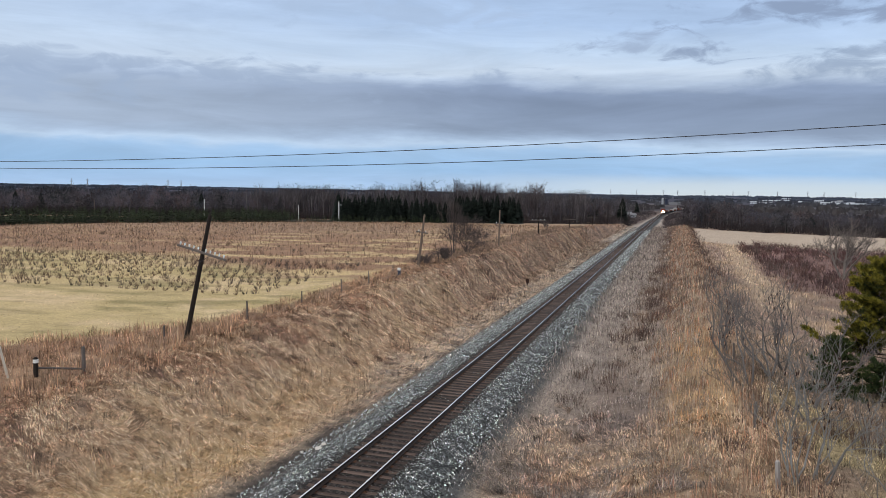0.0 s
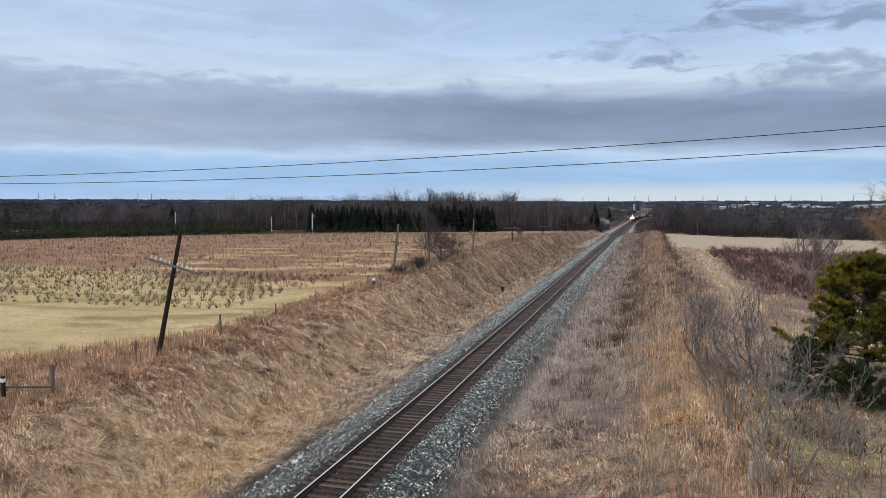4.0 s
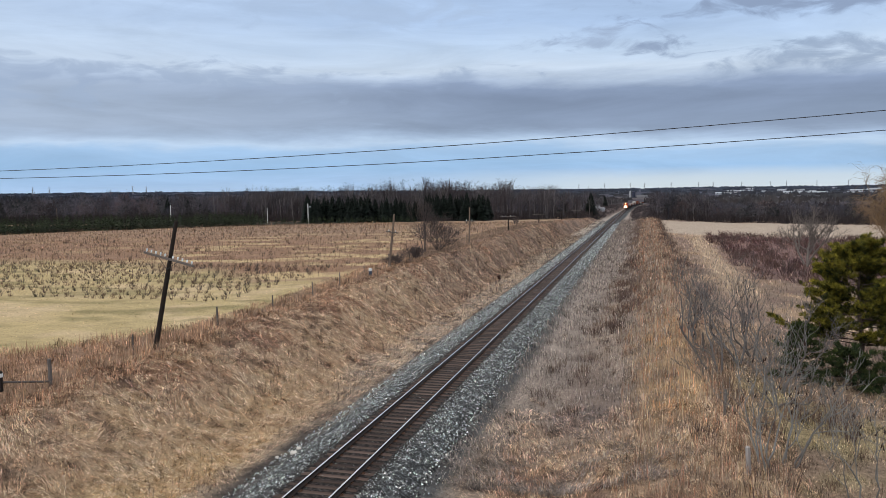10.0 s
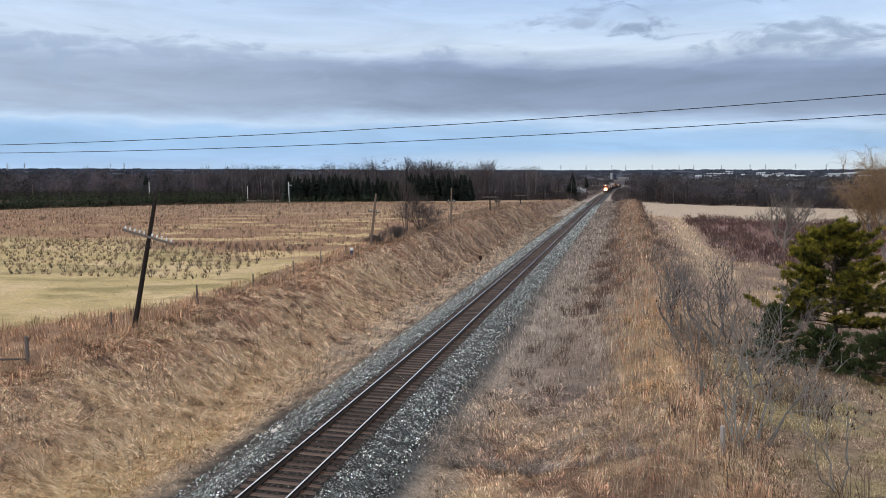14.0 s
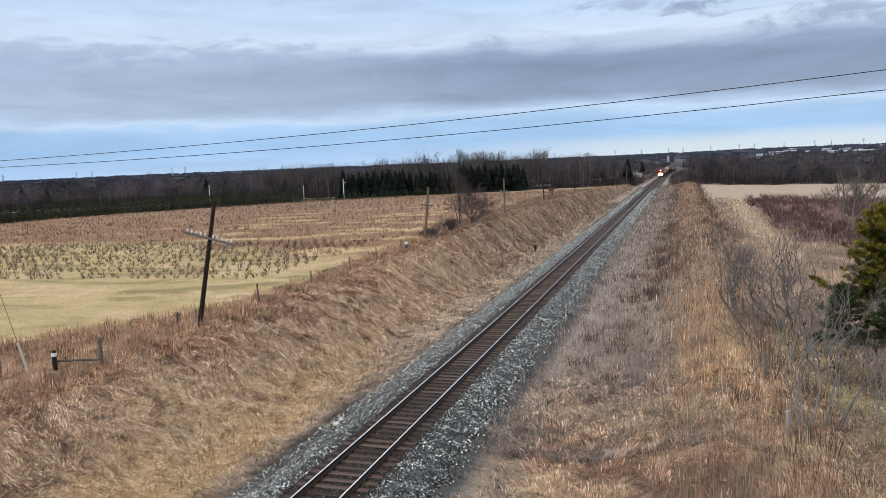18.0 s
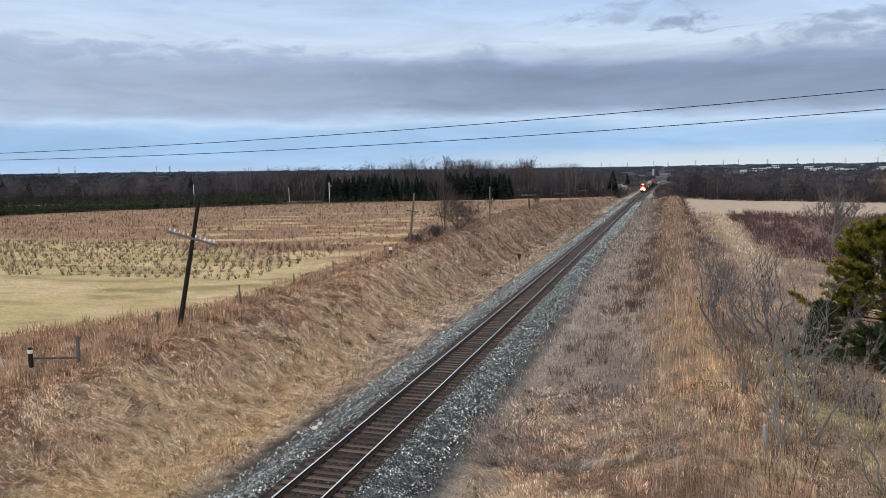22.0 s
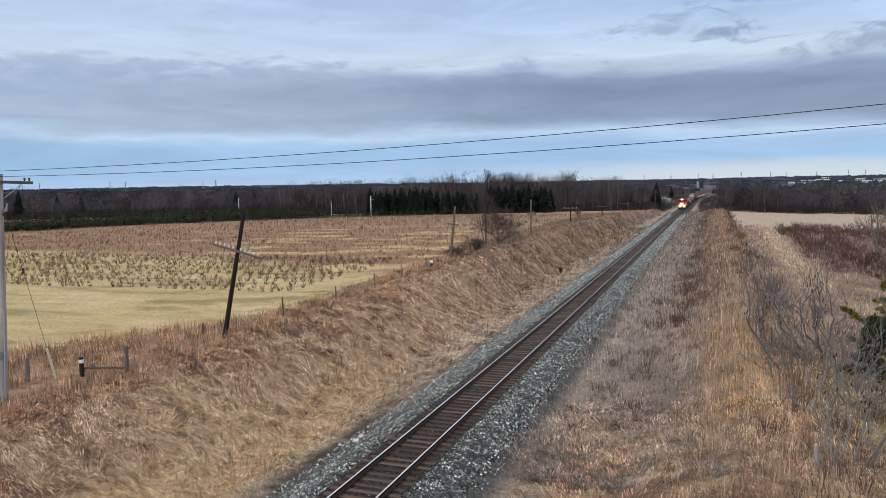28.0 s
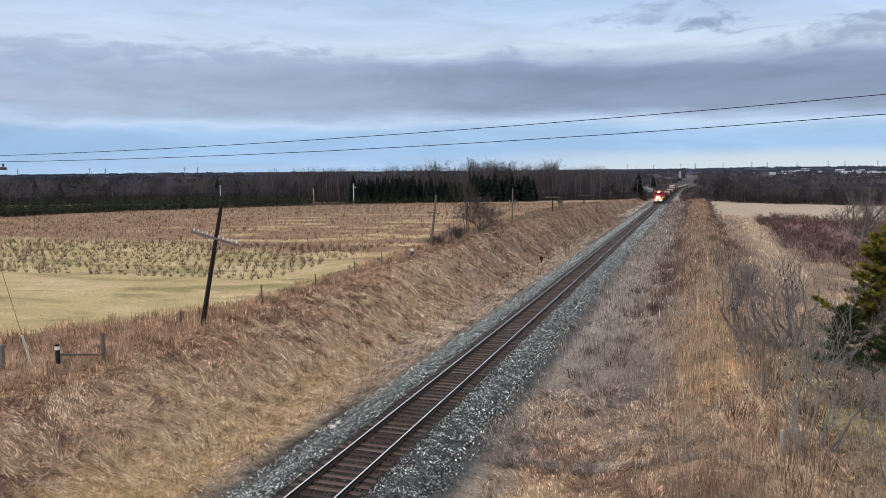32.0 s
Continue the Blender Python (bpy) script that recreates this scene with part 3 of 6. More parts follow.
def zone_tint(x, y):
    """The ground cover's colour, place by place; the far country carries painted haze."""
    x, y = np.asarray(x, float), np.asarray(y, float)
    r = np.hypot(x - 10.6, y)
    x = beside(x, y)
    n0, n1, n2 = ripple(x, y, 1.5, 10), ripple(x, y, 4.0, 11), ripple(x, y, 13.0, 12)
    edge = 16.2 + np.clip(38 - y, 0, 14) * 0.85

    def lay(base, colour, amount):
        return base + (np.array(colour) - base) * np.clip(amount, 0, 1)[..., None]

    c = np.zeros(x.shape + (3,)) + np.array((0.42, 0.30, 0.195))
    c = lay(c, (0.21, 0.135, 0.095), soft_step(0.0, 1.0, n2 + 0.9 * n1) * 0.9)
    c = lay(c, (0.60, 0.445, 0.27), soft_step(0.1, 1.0, -n2 + 0.9 * n1) * 0.85)
    c = lay(c, (0.14, 0.10, 0.078), soft_step(0.3, 0.9, n0 + 0.4 * n1) * 0.75)
    c = lay(c, (0.60, 0.48, 0.34), soft_step(0.45, 1.1, -n0 - 0.3 * n1) * 0.5)
    # short golden turf low on the near bank, greyer and browner growth farther along
    c = lay(c, (0.62, 0.46, 0.235), soft_step(10.0, 7.0, -x + 0.8 * n1) * soft_step(44, 32, y + 2 * n1) * (x < 0) * (0.55 + 0.45 * n2))
    c = lay(c, (0.27, 0.195, 0.145), (x < 0) * soft_step(46, 75, y + 5 * n2) * 0.75)
    c = lay(c, (0.33, 0.19, 0.12), (x < 0) * soft_step(9.5, 12, -x) * soft_step(0.0, 0.9, ripple(x, y, 10, 16)) * 0.7)
    c = lay(c, (0.17, 0.125, 0.10), (x < 0) * soft_step(60, 90, y) * soft_step(0.1, 0.9, ripple(x, y * 0.5, 9, 15)) * soft_step(6.4, 8.0, -x) * 0.8)
    # pale litter beside the ballast
    c = lay(c, (0.39, 0.355, 0.305), soft_step(0.0, -1.6, np.abs(x) + 0.6 * n1 - 7.4 - 0.014 * np.clip(y - 40, 0, 110)) * soft_step(28, 45, y + 3 * n1) * 0.85)
    # trodden grey edge of the near bank, with black grit spilt beside the stone
    c = lay(c, (0.31, 0.26, 0.205), soft_step(5.7, 4.9, np.abs(x) + 0.3 * n0) * soft_step(46, 38, y) * 0.85)
    c = lay(c, (0.036, 0.034, 0.034), (x < 0) * soft_step(4.55, 4.2, -x + 0.3 * n0 + 0.2 * n1) * soft_step(19, 23, y) * soft_step(33, 29, y) * 0.85)
    grit = soft_step(0.55, 0.0, np.where(x < 0, -x - 4.2, x - 3.25) + 0.35 * n0 + 0.25 * n1) * soft_step(200, 60, y)
    c = lay(c, (0.055, 0.048, 0.045), grit * np.where(x < 0, 0.45, 0.8))
    # right: grey weeds in the ditch, orange grass on the berm, pasture beyond
    grey = soft_step(3.5, 4.6, x) * soft_step(11.5, 9.5, x + 0.7 * n1) * soft_step(28, 36, y + 2 * n1)
    c = lay(c, (0.34, 0.285, 0.235), grey * 0.7)
    c = lay(c, (0.16, 0.125, 0.11), grey * soft_step(5.4, 6.6, x + 0.6 * n1) * soft_step(75, 55, y) * soft_step(-0.4, 0.6, n2) * 0.5)
    berm = soft_step(9.9, 11.0, x + 0.5 * n1) * soft_step(13.6, 12.6, x + 0.5 * n1) * soft_step(28, 36, y)
    c = lay(c, (0.36, 0.275, 0.19), berm * 0.7)
    c = lay(c, (0.43, 0.30, 0.165), berm * soft_step(62, 50, y + 3 * n1) * soft_step(30, 36, y + 2 * n1) * 0.8)
    verge = soft_step(12.8, 13.8, x + 0.5 * n1) * soft_step(55, 70, y)
    c = lay(c, (0.30, 0.235, 0.18), verge * 0.8)
    pasture = soft_step(14.5, 17, x + n1)
    c = lay(c, (0.30, 0.225, 0.165), pasture * 0.8)
    c = lay(c, (0.36, 0.30, 0.165), pasture * soft_step(50, 42, y + 2 * n1) * soft_step(-0.7, 0.5, n2 + 0.6 * n1) * 0.85)
    c = lay(c, (0.215, 0.145, 0.115), pasture * soft_step(50, 60, y) * soft_step(-0.1, 0.9, n2 + 0.5 * n1) * 0.8)
    c = lay(c, (0.47, 0.33, 0.20), pasture * soft_step(52, 60, y) * soft_step(0.1, 0.9, -n2 + 0.4 * n1) * 0.7)
    path = soft_step(2.6, 1.2, np.abs(x - 19.5 - 0.02 * y + 0.8 * n2)) * soft_step(70, 90, y) * soft_step(260, 200, y)
    c = lay(c, (0.45, 0.345, 0.235), path * 0.8)
    maroon = soft_step(22, 27, x + 2 * n1 - 0.02 * (y - 100)) * soft_step(95, 110, y + 4 * n1) * soft_step(225, 215, y)
    c = lay(c, (0.16, 0.10, 0.09), maroon * 0.9)
    tan = soft_step(14, 18, x) * soft_step(214, 219, y) * soft_step(332, 326, y)
    c = lay(c, (0.42, 0.345, 0.26), tan)
    # left of the crest: tall red grass, mown strip, shrub rows, rough field
    crest = soft_step(12.6, 13.6, -x + 0.4 * n1) * soft_step(1.6, 0.0, -x + 0.5 * n1 - edge)
    c = lay(c, (0.30, 0.195, 0.125), crest * 0.7)
    field = soft_step(-0.4, 0.5, -x + 0.5 * n1 - edge)
    rowland = lay(np.zeros(x.shape + (3,)) + np.array((0.47, 0.375, 0.19)), (0.55, 0.43, 0.25), soft_step(-0.2, 0.9, n2 + 0.6 * n1))
    rowland = lay(rowland, (0.25, 0.215, 0.10), soft_step(0.0, 1.0, ripple(x * 0.22, y, 5, 21) + 0.7 * ripple(x * 0.3, y, 1.9, 23)) * 0.8)
    wild = soft_step(66, 74, y + 0.12 * (x + 20) + 2.5 * n2 + 9 * soft_step(-45, -22, x))
    rough = lay(np.zeros(x.shape + (3,)) + np.array((0.27, 0.168, 0.106)), (0.56, 0.44, 0.23), (0.25 + 0.75 * soft_step(-80, -40, x)) * soft_step(0.0, 1.0, ripple(x * 0.3, y, 11, 22) + 0.6 * n2 + 0.5 * n1) * 0.85)
    rough = lay(rough, (0.30, 0.215, 0.145), soft_step(100, 150, y) * 0.6)
    c = c + (rowland - c) * (field * (1 - wild))[..., None]
    c = c + (rough - c) * (field * wild)[..., None]
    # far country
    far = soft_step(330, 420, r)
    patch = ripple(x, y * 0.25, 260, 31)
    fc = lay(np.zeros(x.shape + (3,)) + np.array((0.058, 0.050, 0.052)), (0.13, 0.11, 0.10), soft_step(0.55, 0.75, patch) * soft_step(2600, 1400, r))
    # distance haze put into the colour: bluer from 900 m outwards
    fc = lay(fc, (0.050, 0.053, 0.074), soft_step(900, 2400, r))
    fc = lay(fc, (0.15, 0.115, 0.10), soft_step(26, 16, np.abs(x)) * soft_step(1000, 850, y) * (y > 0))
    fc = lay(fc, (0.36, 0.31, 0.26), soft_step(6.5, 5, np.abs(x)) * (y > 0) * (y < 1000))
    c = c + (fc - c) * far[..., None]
    firs = soft_step(-6, 0, (y - 62) - (x + 166) * 1.676) * soft_step(150, 130, (y - 62) - (x + 166) * 1.676) * (x < -60) * (y < 240)
    c = lay(c, (0.05, 0.045, 0.03), firs)
    # the track bed
    c = c * np.array((1.015, 0.985, 1.02))
    bed = soft_step(3.9, 3.4, np.abs(x)) * (r < 1200)
    c = lay(c, (0.10, 0.10, 0.10), bed)
    return c


def make_ground():
    def axis(stops):
        out = []
        for a, b, step in stops:
            out.extend(np.arange(a, b, step))
        return np.array(out + [stops[-1][1]])

    xs = axis([(-4600, -1200, 200), (-1200, -400, 60), (-400, -120, 10), (-120, -30, 2.5), (-30, -16, 0.7), (-16, -4, 0.35), (-4, 4, 0.8), (4, 16, 0.4), (16, 28, 0.7), (28, 120, 3), (120, 400, 12), (400, 1200, 60), (1200, 4600, 200)])
    ys = axis([(-4600, -400, 300), (-400, -20, 20), (-20, 10, 2), (10, 60, 0.45), (60, 110, 0.9), (110, 260, 2.0), (260, 420, 4), (420, 900, 12), (900, 4700, 60)])
    X, Y = np.meshgrid(xs, ys)
    Z = ground_z(X, Y)
    V = np.stack([X, Y, Z], -1).reshape(-1, 3)
    nx, ny = len(xs), len(ys)
    i = (np.arange(ny - 1)[:, None] * nx + np.arange(nx - 1)[None]).ravel()
    Q = np.stack([i, i + 1, i + nx + 1, i + nx], 1)
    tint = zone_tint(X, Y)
    # shade between the stems, put into the ground colour where the grass is long
    grass_shade = soft_step(3.6, 5.0, np.abs(X)) * soft_step(16.6, 15.4, -X) * soft_step(34, 26, X) * soft_step(220, 90, Y)
    tint = tint * (1 - 0.2 * grass_shade[..., None])
    # how strongly the stems lie in swathes: least on the mown field
    edge = 16.2 + np.clip(38 - Y, 0, 14) * 0.85
    swathe = 1 - 0.6 * soft_step(-0.5, 1.0, -X - edge) * soft_step(80, 70, Y) - 0.35 * soft_step(150, 400, Y) - 0.3 * soft_step(3.5, 5, X) * soft_step(30, 45, Y)
    tint = np.concatenate([tint, swathe[..., None]], -1)
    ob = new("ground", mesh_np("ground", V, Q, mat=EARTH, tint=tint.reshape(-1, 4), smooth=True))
    tagged(ob, "dry winter grassland with bank, fields and distant hills", "ground", kind="structure")


make_ground()


# ---- the railway ----
TRACK_TILT = math.degrees(math.atan(-0.0088))


def make_track():
    track = thing("railway_track", (0, 0, 0), "single railway track with brown wooden sleepers and shiny rails", "railway track")
    track["kind"] = "structure"
    ys = np.array([-60, 0, 60, 160, 320, 520, 600, 650, 700, 750, 800, 850, 900, 950.0])
    for side in (-1, 1):
        # foot, web and head of the rail, swept along the track
        outline = [(-0.075, -0.172), (0.075, -0.172), (0.075, -0.155), (0.014, -0.135), (0.012, -0.05), (0.036, -0.04), (0.036, -0.008), (0.028, -0.002), (-0.028, -0.002), (-0.036, -0.008), (-0.036, -0.04), (-0.012, -0.05), (-0.014, -0.135), (-0.075, -0.155)]
        k = len(outline)
        V = np.array([(float(track_x(y)) + side * 0.7525 + a, y, float(track_z(y)) + b) for y in ys for a, b in outline])
        Q = [(i * k + j, i * k + (j + 1) % k, (i + 1) * k + (j + 1) % k, (i + 1) * k + j) for i in range(len(ys) - 1) for j in range(k)]
        rail = part("rail", mesh_np("rail", V, Q, mat=RAIL_STEEL), None, track)
        V = np.array([(float(track_x(y)) + side * 0.7525 + a, y, float(track_z(y)) + b) for y in ys for a, b in ((-0.031, -0.002), (-0.028, 0.004), (0.028, 0.004), (0.031, -0.002))])
        Q = [(i * 4 + j, i * 4 + j + 1, (i + 1) * 4 + j + 1, (i + 1) * 4 + j) for i in range(len(ys) - 1) for j in range(3)]
        part("running_surface", mesh_np("running_surface", V, Q, mat=RAIL_HEAD), None, rail, "bright polished rail head")
    return track


track = make_track()


def make_ballast():
    rng = np.random.RandomState(5)
    ys = np.concatenate([np.arange(8, 70, 0.35), np.arange(70, 160, 0.9), np.arange(160, 420, 4), np.arange(420, 960, 20)])
    xs = np.array([-4.3, -4.0, -3.7, -3.45, -3.2, -2.9, -2.6, -2.3, -2.0, -1.75, -1.5, -1.2, -0.85, -0.6, -0.2, 0.2, 0.6, 0.85, 1.2, 1.5, 1.75, 2.0, 2.3, 2.6, 2.9, 3.1, 3.3])
    X, Y = np.meshgrid(xs, ys)
    edge = np.interp(np.where(X < 0, -X - 0.6, X), [2.6, 3.25], [1, 0])
    side, X = X, X + track_x(Y)
    Z = ground_z(X, Y) + 0.06 * edge - 0.06 * (1 - edge)
    out = np.abs(side) > 1.6
    Z += np.where(out, 1, 0.2) * rng.uniform(-0.035, 0.035, X.shape)
    X = X + ((side > 2.95) | (side < -3.6)) * 0.12 * ripple(X * 0, Y, 2.2, 41)
    V = np.stack([X, Y, Z], -1).reshape(-1, 3)
    nx, ny = len(xs), len(ys)
    i = (np.arange(ny - 1)[:, None] * nx + np.arange(nx - 1)[None]).ravel()
    Q = np.stack([i, i + 1, i + nx + 1, i + nx], 1)
    # clean grey-green stone on the shoulders, dark dirty stone between and under the rails
    shoulder = soft_step(1.35, 1.9, np.abs(side))
    c = np.array((0.040, 0.032, 0.029)) + (np.array((0.10, 0.105, 0.108)) - np.array((0.040, 0.032, 0.029))) * shoulder[..., None]
    dirty = soft_step(0.2, 1.0, ripple(X, Y * 0.2, 3.0, 42)) * shoulder
    c = c + (np.array((0.09, 0.083, 0.079)) - c) * (0.6 * dirty)[..., None]
    # black fines along the outer edges
    fines = soft_step(2.7, 3.1, np.where(side < 0, -side - 0.95, side) + 0.2 * ripple(X, Y, 1.7, 43))
    c = c + (np.array((0.035, 0.032, 0.033)) - c) * (0.8 * fines)[..., None]
    ob = new("ballast", mesh_np("ballast", V, Q, mat=STONE, tint=c.reshape(-1, 3)))
    tagged(ob, "bed of crushed grey-green stone under the track", "ballast", kind="structure")
    # loose stones lying on the bed
    n = 160000
    y = 13 + 260 * rng.uniform(0, 1, n) ** 2.3
    x = rng.uniform(-4.0, 3.3, n)
    keep = ((np.abs(x) > 1.30) | (rng.uniform(0, 1, n) < 0.10)) & (np.where(x < 0, -x - 0.95, x) + rng.uniform(-0.45, 0.35, n) + 0.2 * ripple(x, y, 1.7, 43) < 2.95)
    x, y = x[keep], y[keep]
    lane, x = np.abs(x), x + track_x(y)
    s = rng.uniform(0.020, 0.050, len(x)) * (1 + y / 110)
    corner = np.array([(1, 0, -0.3), (-0.6, 0.8, -0.3), (-0.6, -0.8, -0.3), (0.1, 0.1, 0.8)])
    tri = np.array([(0, 1, 3), (1, 2, 3), (2, 0, 3)])
    a = rng.uniform(0, 6.283, len(x))
    m = corner[None] * (s[:, None] * rng.uniform(0.7, 1.3, (len(x), 3)))[:, None, :]
    ca, sa = np.cos(a)[:, None], np.sin(a)[:, None]
    P = np.stack([m[..., 0] * ca - m[..., 1] * sa + x[:, None], m[..., 0] * sa + m[..., 1] * ca + y[:, None], m[..., 2] + (ground_z(x, y) + 0.055)[:, None]], -1)
    shade = rng.choice([0.035, 0.10, 0.22, 0.42, 0.72], len(x), p=[0.15, 0.20, 0.27, 0.27, 0.11]) * np.where(lane < 1.4, 0.3, 1)
    c = shade[:, None] * np.array((0.97, 1.03, 1.02)) * rng.uniform(0.9, 1.1, (len(x), 3))
    T = (np.arange(len(x))[:, None, None] * 4 + tri[None]).reshape(-1, 3)
    ob = new("ballast_stones", mesh_np("ballast_stones", P.reshape(-1, 3), None, T, STONE, np.repeat(c, 4, 0)))
    tagged(ob, "loose crushed grey stones on the track shoulders", "stones", kind="stuff")


make_ballast()


# ---- far woods and conifers ----
def twig_tree(seed, height=12.0, limbs=9, colour=(0.12, 0.10, 0.095)):
    """A slim bare forest tree for the middle distance: a forked stem with limbs that sweep up into a fan of twigs."""
    rng = random.Random(seed)
    lean = Vector((rng.gauss(0, 0.04), rng.gauss(0, 0.04), 1)).normalized()
    fork = rng.uniform(0.35, 0.6)
    segs = [(0, 0, 0, *(lean * height * fork), 0.17, 0.12), (*(lean * height * fork), *(lean * height * 0.9), 0.12, 0.02)]
    fine = []
    for k in range(limbs):
        f = rng.uniform(0.3, 0.72)
        p = lean * height * f
        a = k * 2.4 + rng.gauss(0, 0.4)
        out = Vector((math.cos(a), math.sin(a), 0))
        ln = (height * rng.uniform(0.9, 1.0) - p.z) * rng.uniform(0.62, 1.0)
        q = p + out * ln * 0.34 + Vector((0, 0, ln * 0.5))
        e = q + out * ln * rng.uniform(0.05, 0.16) + Vector((0, 0, ln * 0.5))
        fine += [(*p, *q, 0.036, 0.03), (*q, *e, 0.026, 0.01)]
        for j in range(14):
            g = rng.uniform(0.2, 1.0)
            s = p.lerp(q, g * 2) if g < 0.5 else q.lerp(e, g * 2 - 1)
            d = (out * 0.5 + Vector((rng.gauss(0, 0.7), rng.gauss(0, 0.7), 0.6 + rng.gauss(0, 0.25)))).normalized()
            t = s + d * ln * rng.uniform(0.10, 0.25)
            fine.append((*s, *t, 0.013, 0.009))
            m = s.lerp(t, 0.45)
            fine.append((*m, *(m + (d + Vector((rng.gauss(0, 0.5), rng.gauss(0, 0.5), 0.2))).normalized() * ln * 0.12), 0.009, 0.006))
    v, q = tubes(segs, 4)
    w, t = ribbons(fine, rng)
    return np.concatenate([v, w]), q, t + len(v), colour


def brush_clump(seed, height=3.0, stems=26, colour=(0.11, 0.09, 0.085), spread=0.9, r=0.02, base=0.7):
    rng = random.Random(seed)
    segs = []
    for k in range(stems):
        a, o = rng.uniform(0, 6.283), rng.uniform(0, base)
        p = Vector((math.cos(a) * o, math.sin(a) * o, -0.15))
        d = Vector((math.cos(a) * spread * rng.random(), math.sin(a) * spread * rng.random(), 1)).normalized()
        q = p + d * height * rng.uniform(0.5, 1)
        segs.append((*p, *q, r, r * 0.35))
        for j in range(2):
            s = p + (q - p) * rng.uniform(0.35, 0.85)
            e = (d + Vector((rng.gauss(0, 0.45), rng.gauss(0, 0.45), 0.1))).normalized()
            segs.append((*s, *(s + e * height * rng.uniform(0.2, 0.4)), r * 0.6, r * 0.25))
    v, t = ribbons(segs, rng)
    return v, None, t, colour


def round_crown(seed, colour, twigs=190):
    """A rounded bare crown for the far slopes: many fine twigs fanning out from a hidden stem."""
    rng = random.Random(seed)
    segs = [(0, 0, -0.3, rng.gauss(0, 0.3), rng.gauss(0, 0.3), 5.5, 0.16, 0.06)]
    for k in range(twigs):
        a, u = rng.uniform(0, 6.283), rng.uniform(-0.55, 1)
        rad = rng.uniform(0.45, 1.0) ** 0.6
        c = math.sqrt(1 - u * u)
        p = Vector((math.cos(a) * c * 2.9 * rad, math.sin(a) * c * 2.9 * rad, 5.2 + u * 3.6 * rad))
        d = Vector((math.cos(a) * c, math.sin(a) * c, u + 0.5)).normalized() + Vector((rng.gauss(0, 0.35), rng.gauss(0, 0.35), rng.gauss(0, 0.35)))
        segs.append((*p, *(p + d * rng.uniform(0.6, 1.3)), 0.036, 0.018))
    v, t = ribbons(segs, rng)
    return v, None, t, colour


def polar(az, r):
    a = radians(az)
    return 10.6 + r * math.sin(a), r * math.cos(a)


def make_woods():
    rng = random.Random(7)
    tall = [twig_tree(s, 12.0, 9, c) for s, c in ((1, (0.092, 0.079, 0.086)), (2, (0.074, 0.065, 0.072)), (3, (0.11, 0.098, 0.103)), (4, (0.088, 0.070, 0.074)), (5, (0.19, 0.172, 0.170)), (6, (0.074, 0.063, 0.068)))]
    low = [brush_clump(s, 3.0, 26, c) for s, c in ((1, (0.075, 0.062, 0.064)), (2, (0.09, 0.07, 0.07)), (3, (0.06, 0.052, 0.056)))]
    places, brush = [], []
    # the wood behind the fields: reach and crown height by bearing
    bearings = [-58, -50, -44, -38, -33, -28, -24, -20, -16, -12, -9, -7, -5, -3.3]
    front = [300, 300, 295, 290, 285, 280, 278, 276, 276, 285, 300, 315, 330, 350]
    top = [9.8, 9.8, 9.8, 11.0, 13.5, 13.5, 14.5, 15.5, 16.5, 15.5, 14.8, 14.0, 12.5, 10.5]
    for k in range(1650):
        az = rng.uniform(-58, -3.4)
        r = float(np.interp(az, bearings, front)) + 95 * rng.random() ** 1.3
        x, y = polar(az, r)
        if x > -9.5 - 0.02 * max(0, y - 330) or (az < -32 and rng.random() < 0.85):
            continue
        h = float(np.interp(az, bearings, top)) * (0.5 + 0.5 * rng.random() ** 0.8 + 0.16 * float(ripple(np.array(az * 4.0), np.array(0.0), 9, 401))) * (1 + 0.0018 * (r - 280))
        places.append((x, y, float(ground_z(x, y)) - 0.1, h / 12, rng.uniform(0, 6.28), rng.uniform(0.5, 0.95), rng.uniform(0.8, 1.2)))
    for k in range(1100):
        az = rng.uniform(-58, -3.2)
        r = float(np.interp(az, bearings, front)) - 4 + 60 * rng.random() ** 1.6
        x, y = polar(az, r)
        if x > -8.5:
            continue
        brush.append((x, y, float(ground_z(x, y)), rng.uniform(0.8, 1.9), rng.uniform(0, 6.28), rng.uniform(0.45, 0.8), rng.uniform(1.0, 1.6)))
    # the tree row behind the pale field on the right
    for k in range(620):
        az = rng.uniform(0.3, 30)
        r = rng.uniform(338, 400)
        x, y = polar(az, r)
        if x < 11.5:
            continue
        h = (13.0 if az < 4.6 else 8.0) * rng.uniform(0.45, 1.05)
        places.append((x, y, float(ground_z(x, y)) - 0.1, h / 12, rng.uniform(0, 6.28), rng.uniform(0.4, 0.75), rng.uniform(0.9, 1.4)))
    for k in range(560):
        az = rng.uniform(0.2, 30)
        r = rng.uniform(333, 380)
        x, y = polar(az, r)
        brush.append((x, y, float(ground_z(x, y)), rng.uniform(0.8, 1.8), rng.uniform(0, 6.28), rng.uniform(0.4, 0.7), rng.uniform(1.0, 1.7)))
    # both sides of the line farther on
    for k in range(420):
        y = rng.uniform(430, 1100)
        side = rng.choice((-1, 1))
        x = side * (16 + 110 * rng.random() ** 1.5) + (6 if side > 0 else 0)
        places.append((x, y, float(ground_z(x, y)) - 0.1, rng.uniform(6, 10) / 12, rng.uniform(0, 6.28), rng.uniform(0.45, 0.8), rng.uniform(1.0, 1.6)))
    # brush close to the line beyond the bend
    for k in range(420):
        y = rng.uniform(318, 760)
        x = float(track_x(y)) + rng.choice((-1, 1)) * (6.8 + 14 * rng.random() ** 1.2)
        brush.append((x, y, float(ground_z(x, y)), rng.uniform(0.5, 1.3), rng.uniform(0, 6.28), rng.uniform(0.6, 1.3), rng.uniform(1.0, 1.7)))
    v, q, t, c = scatter_copies(tall, places, rng)
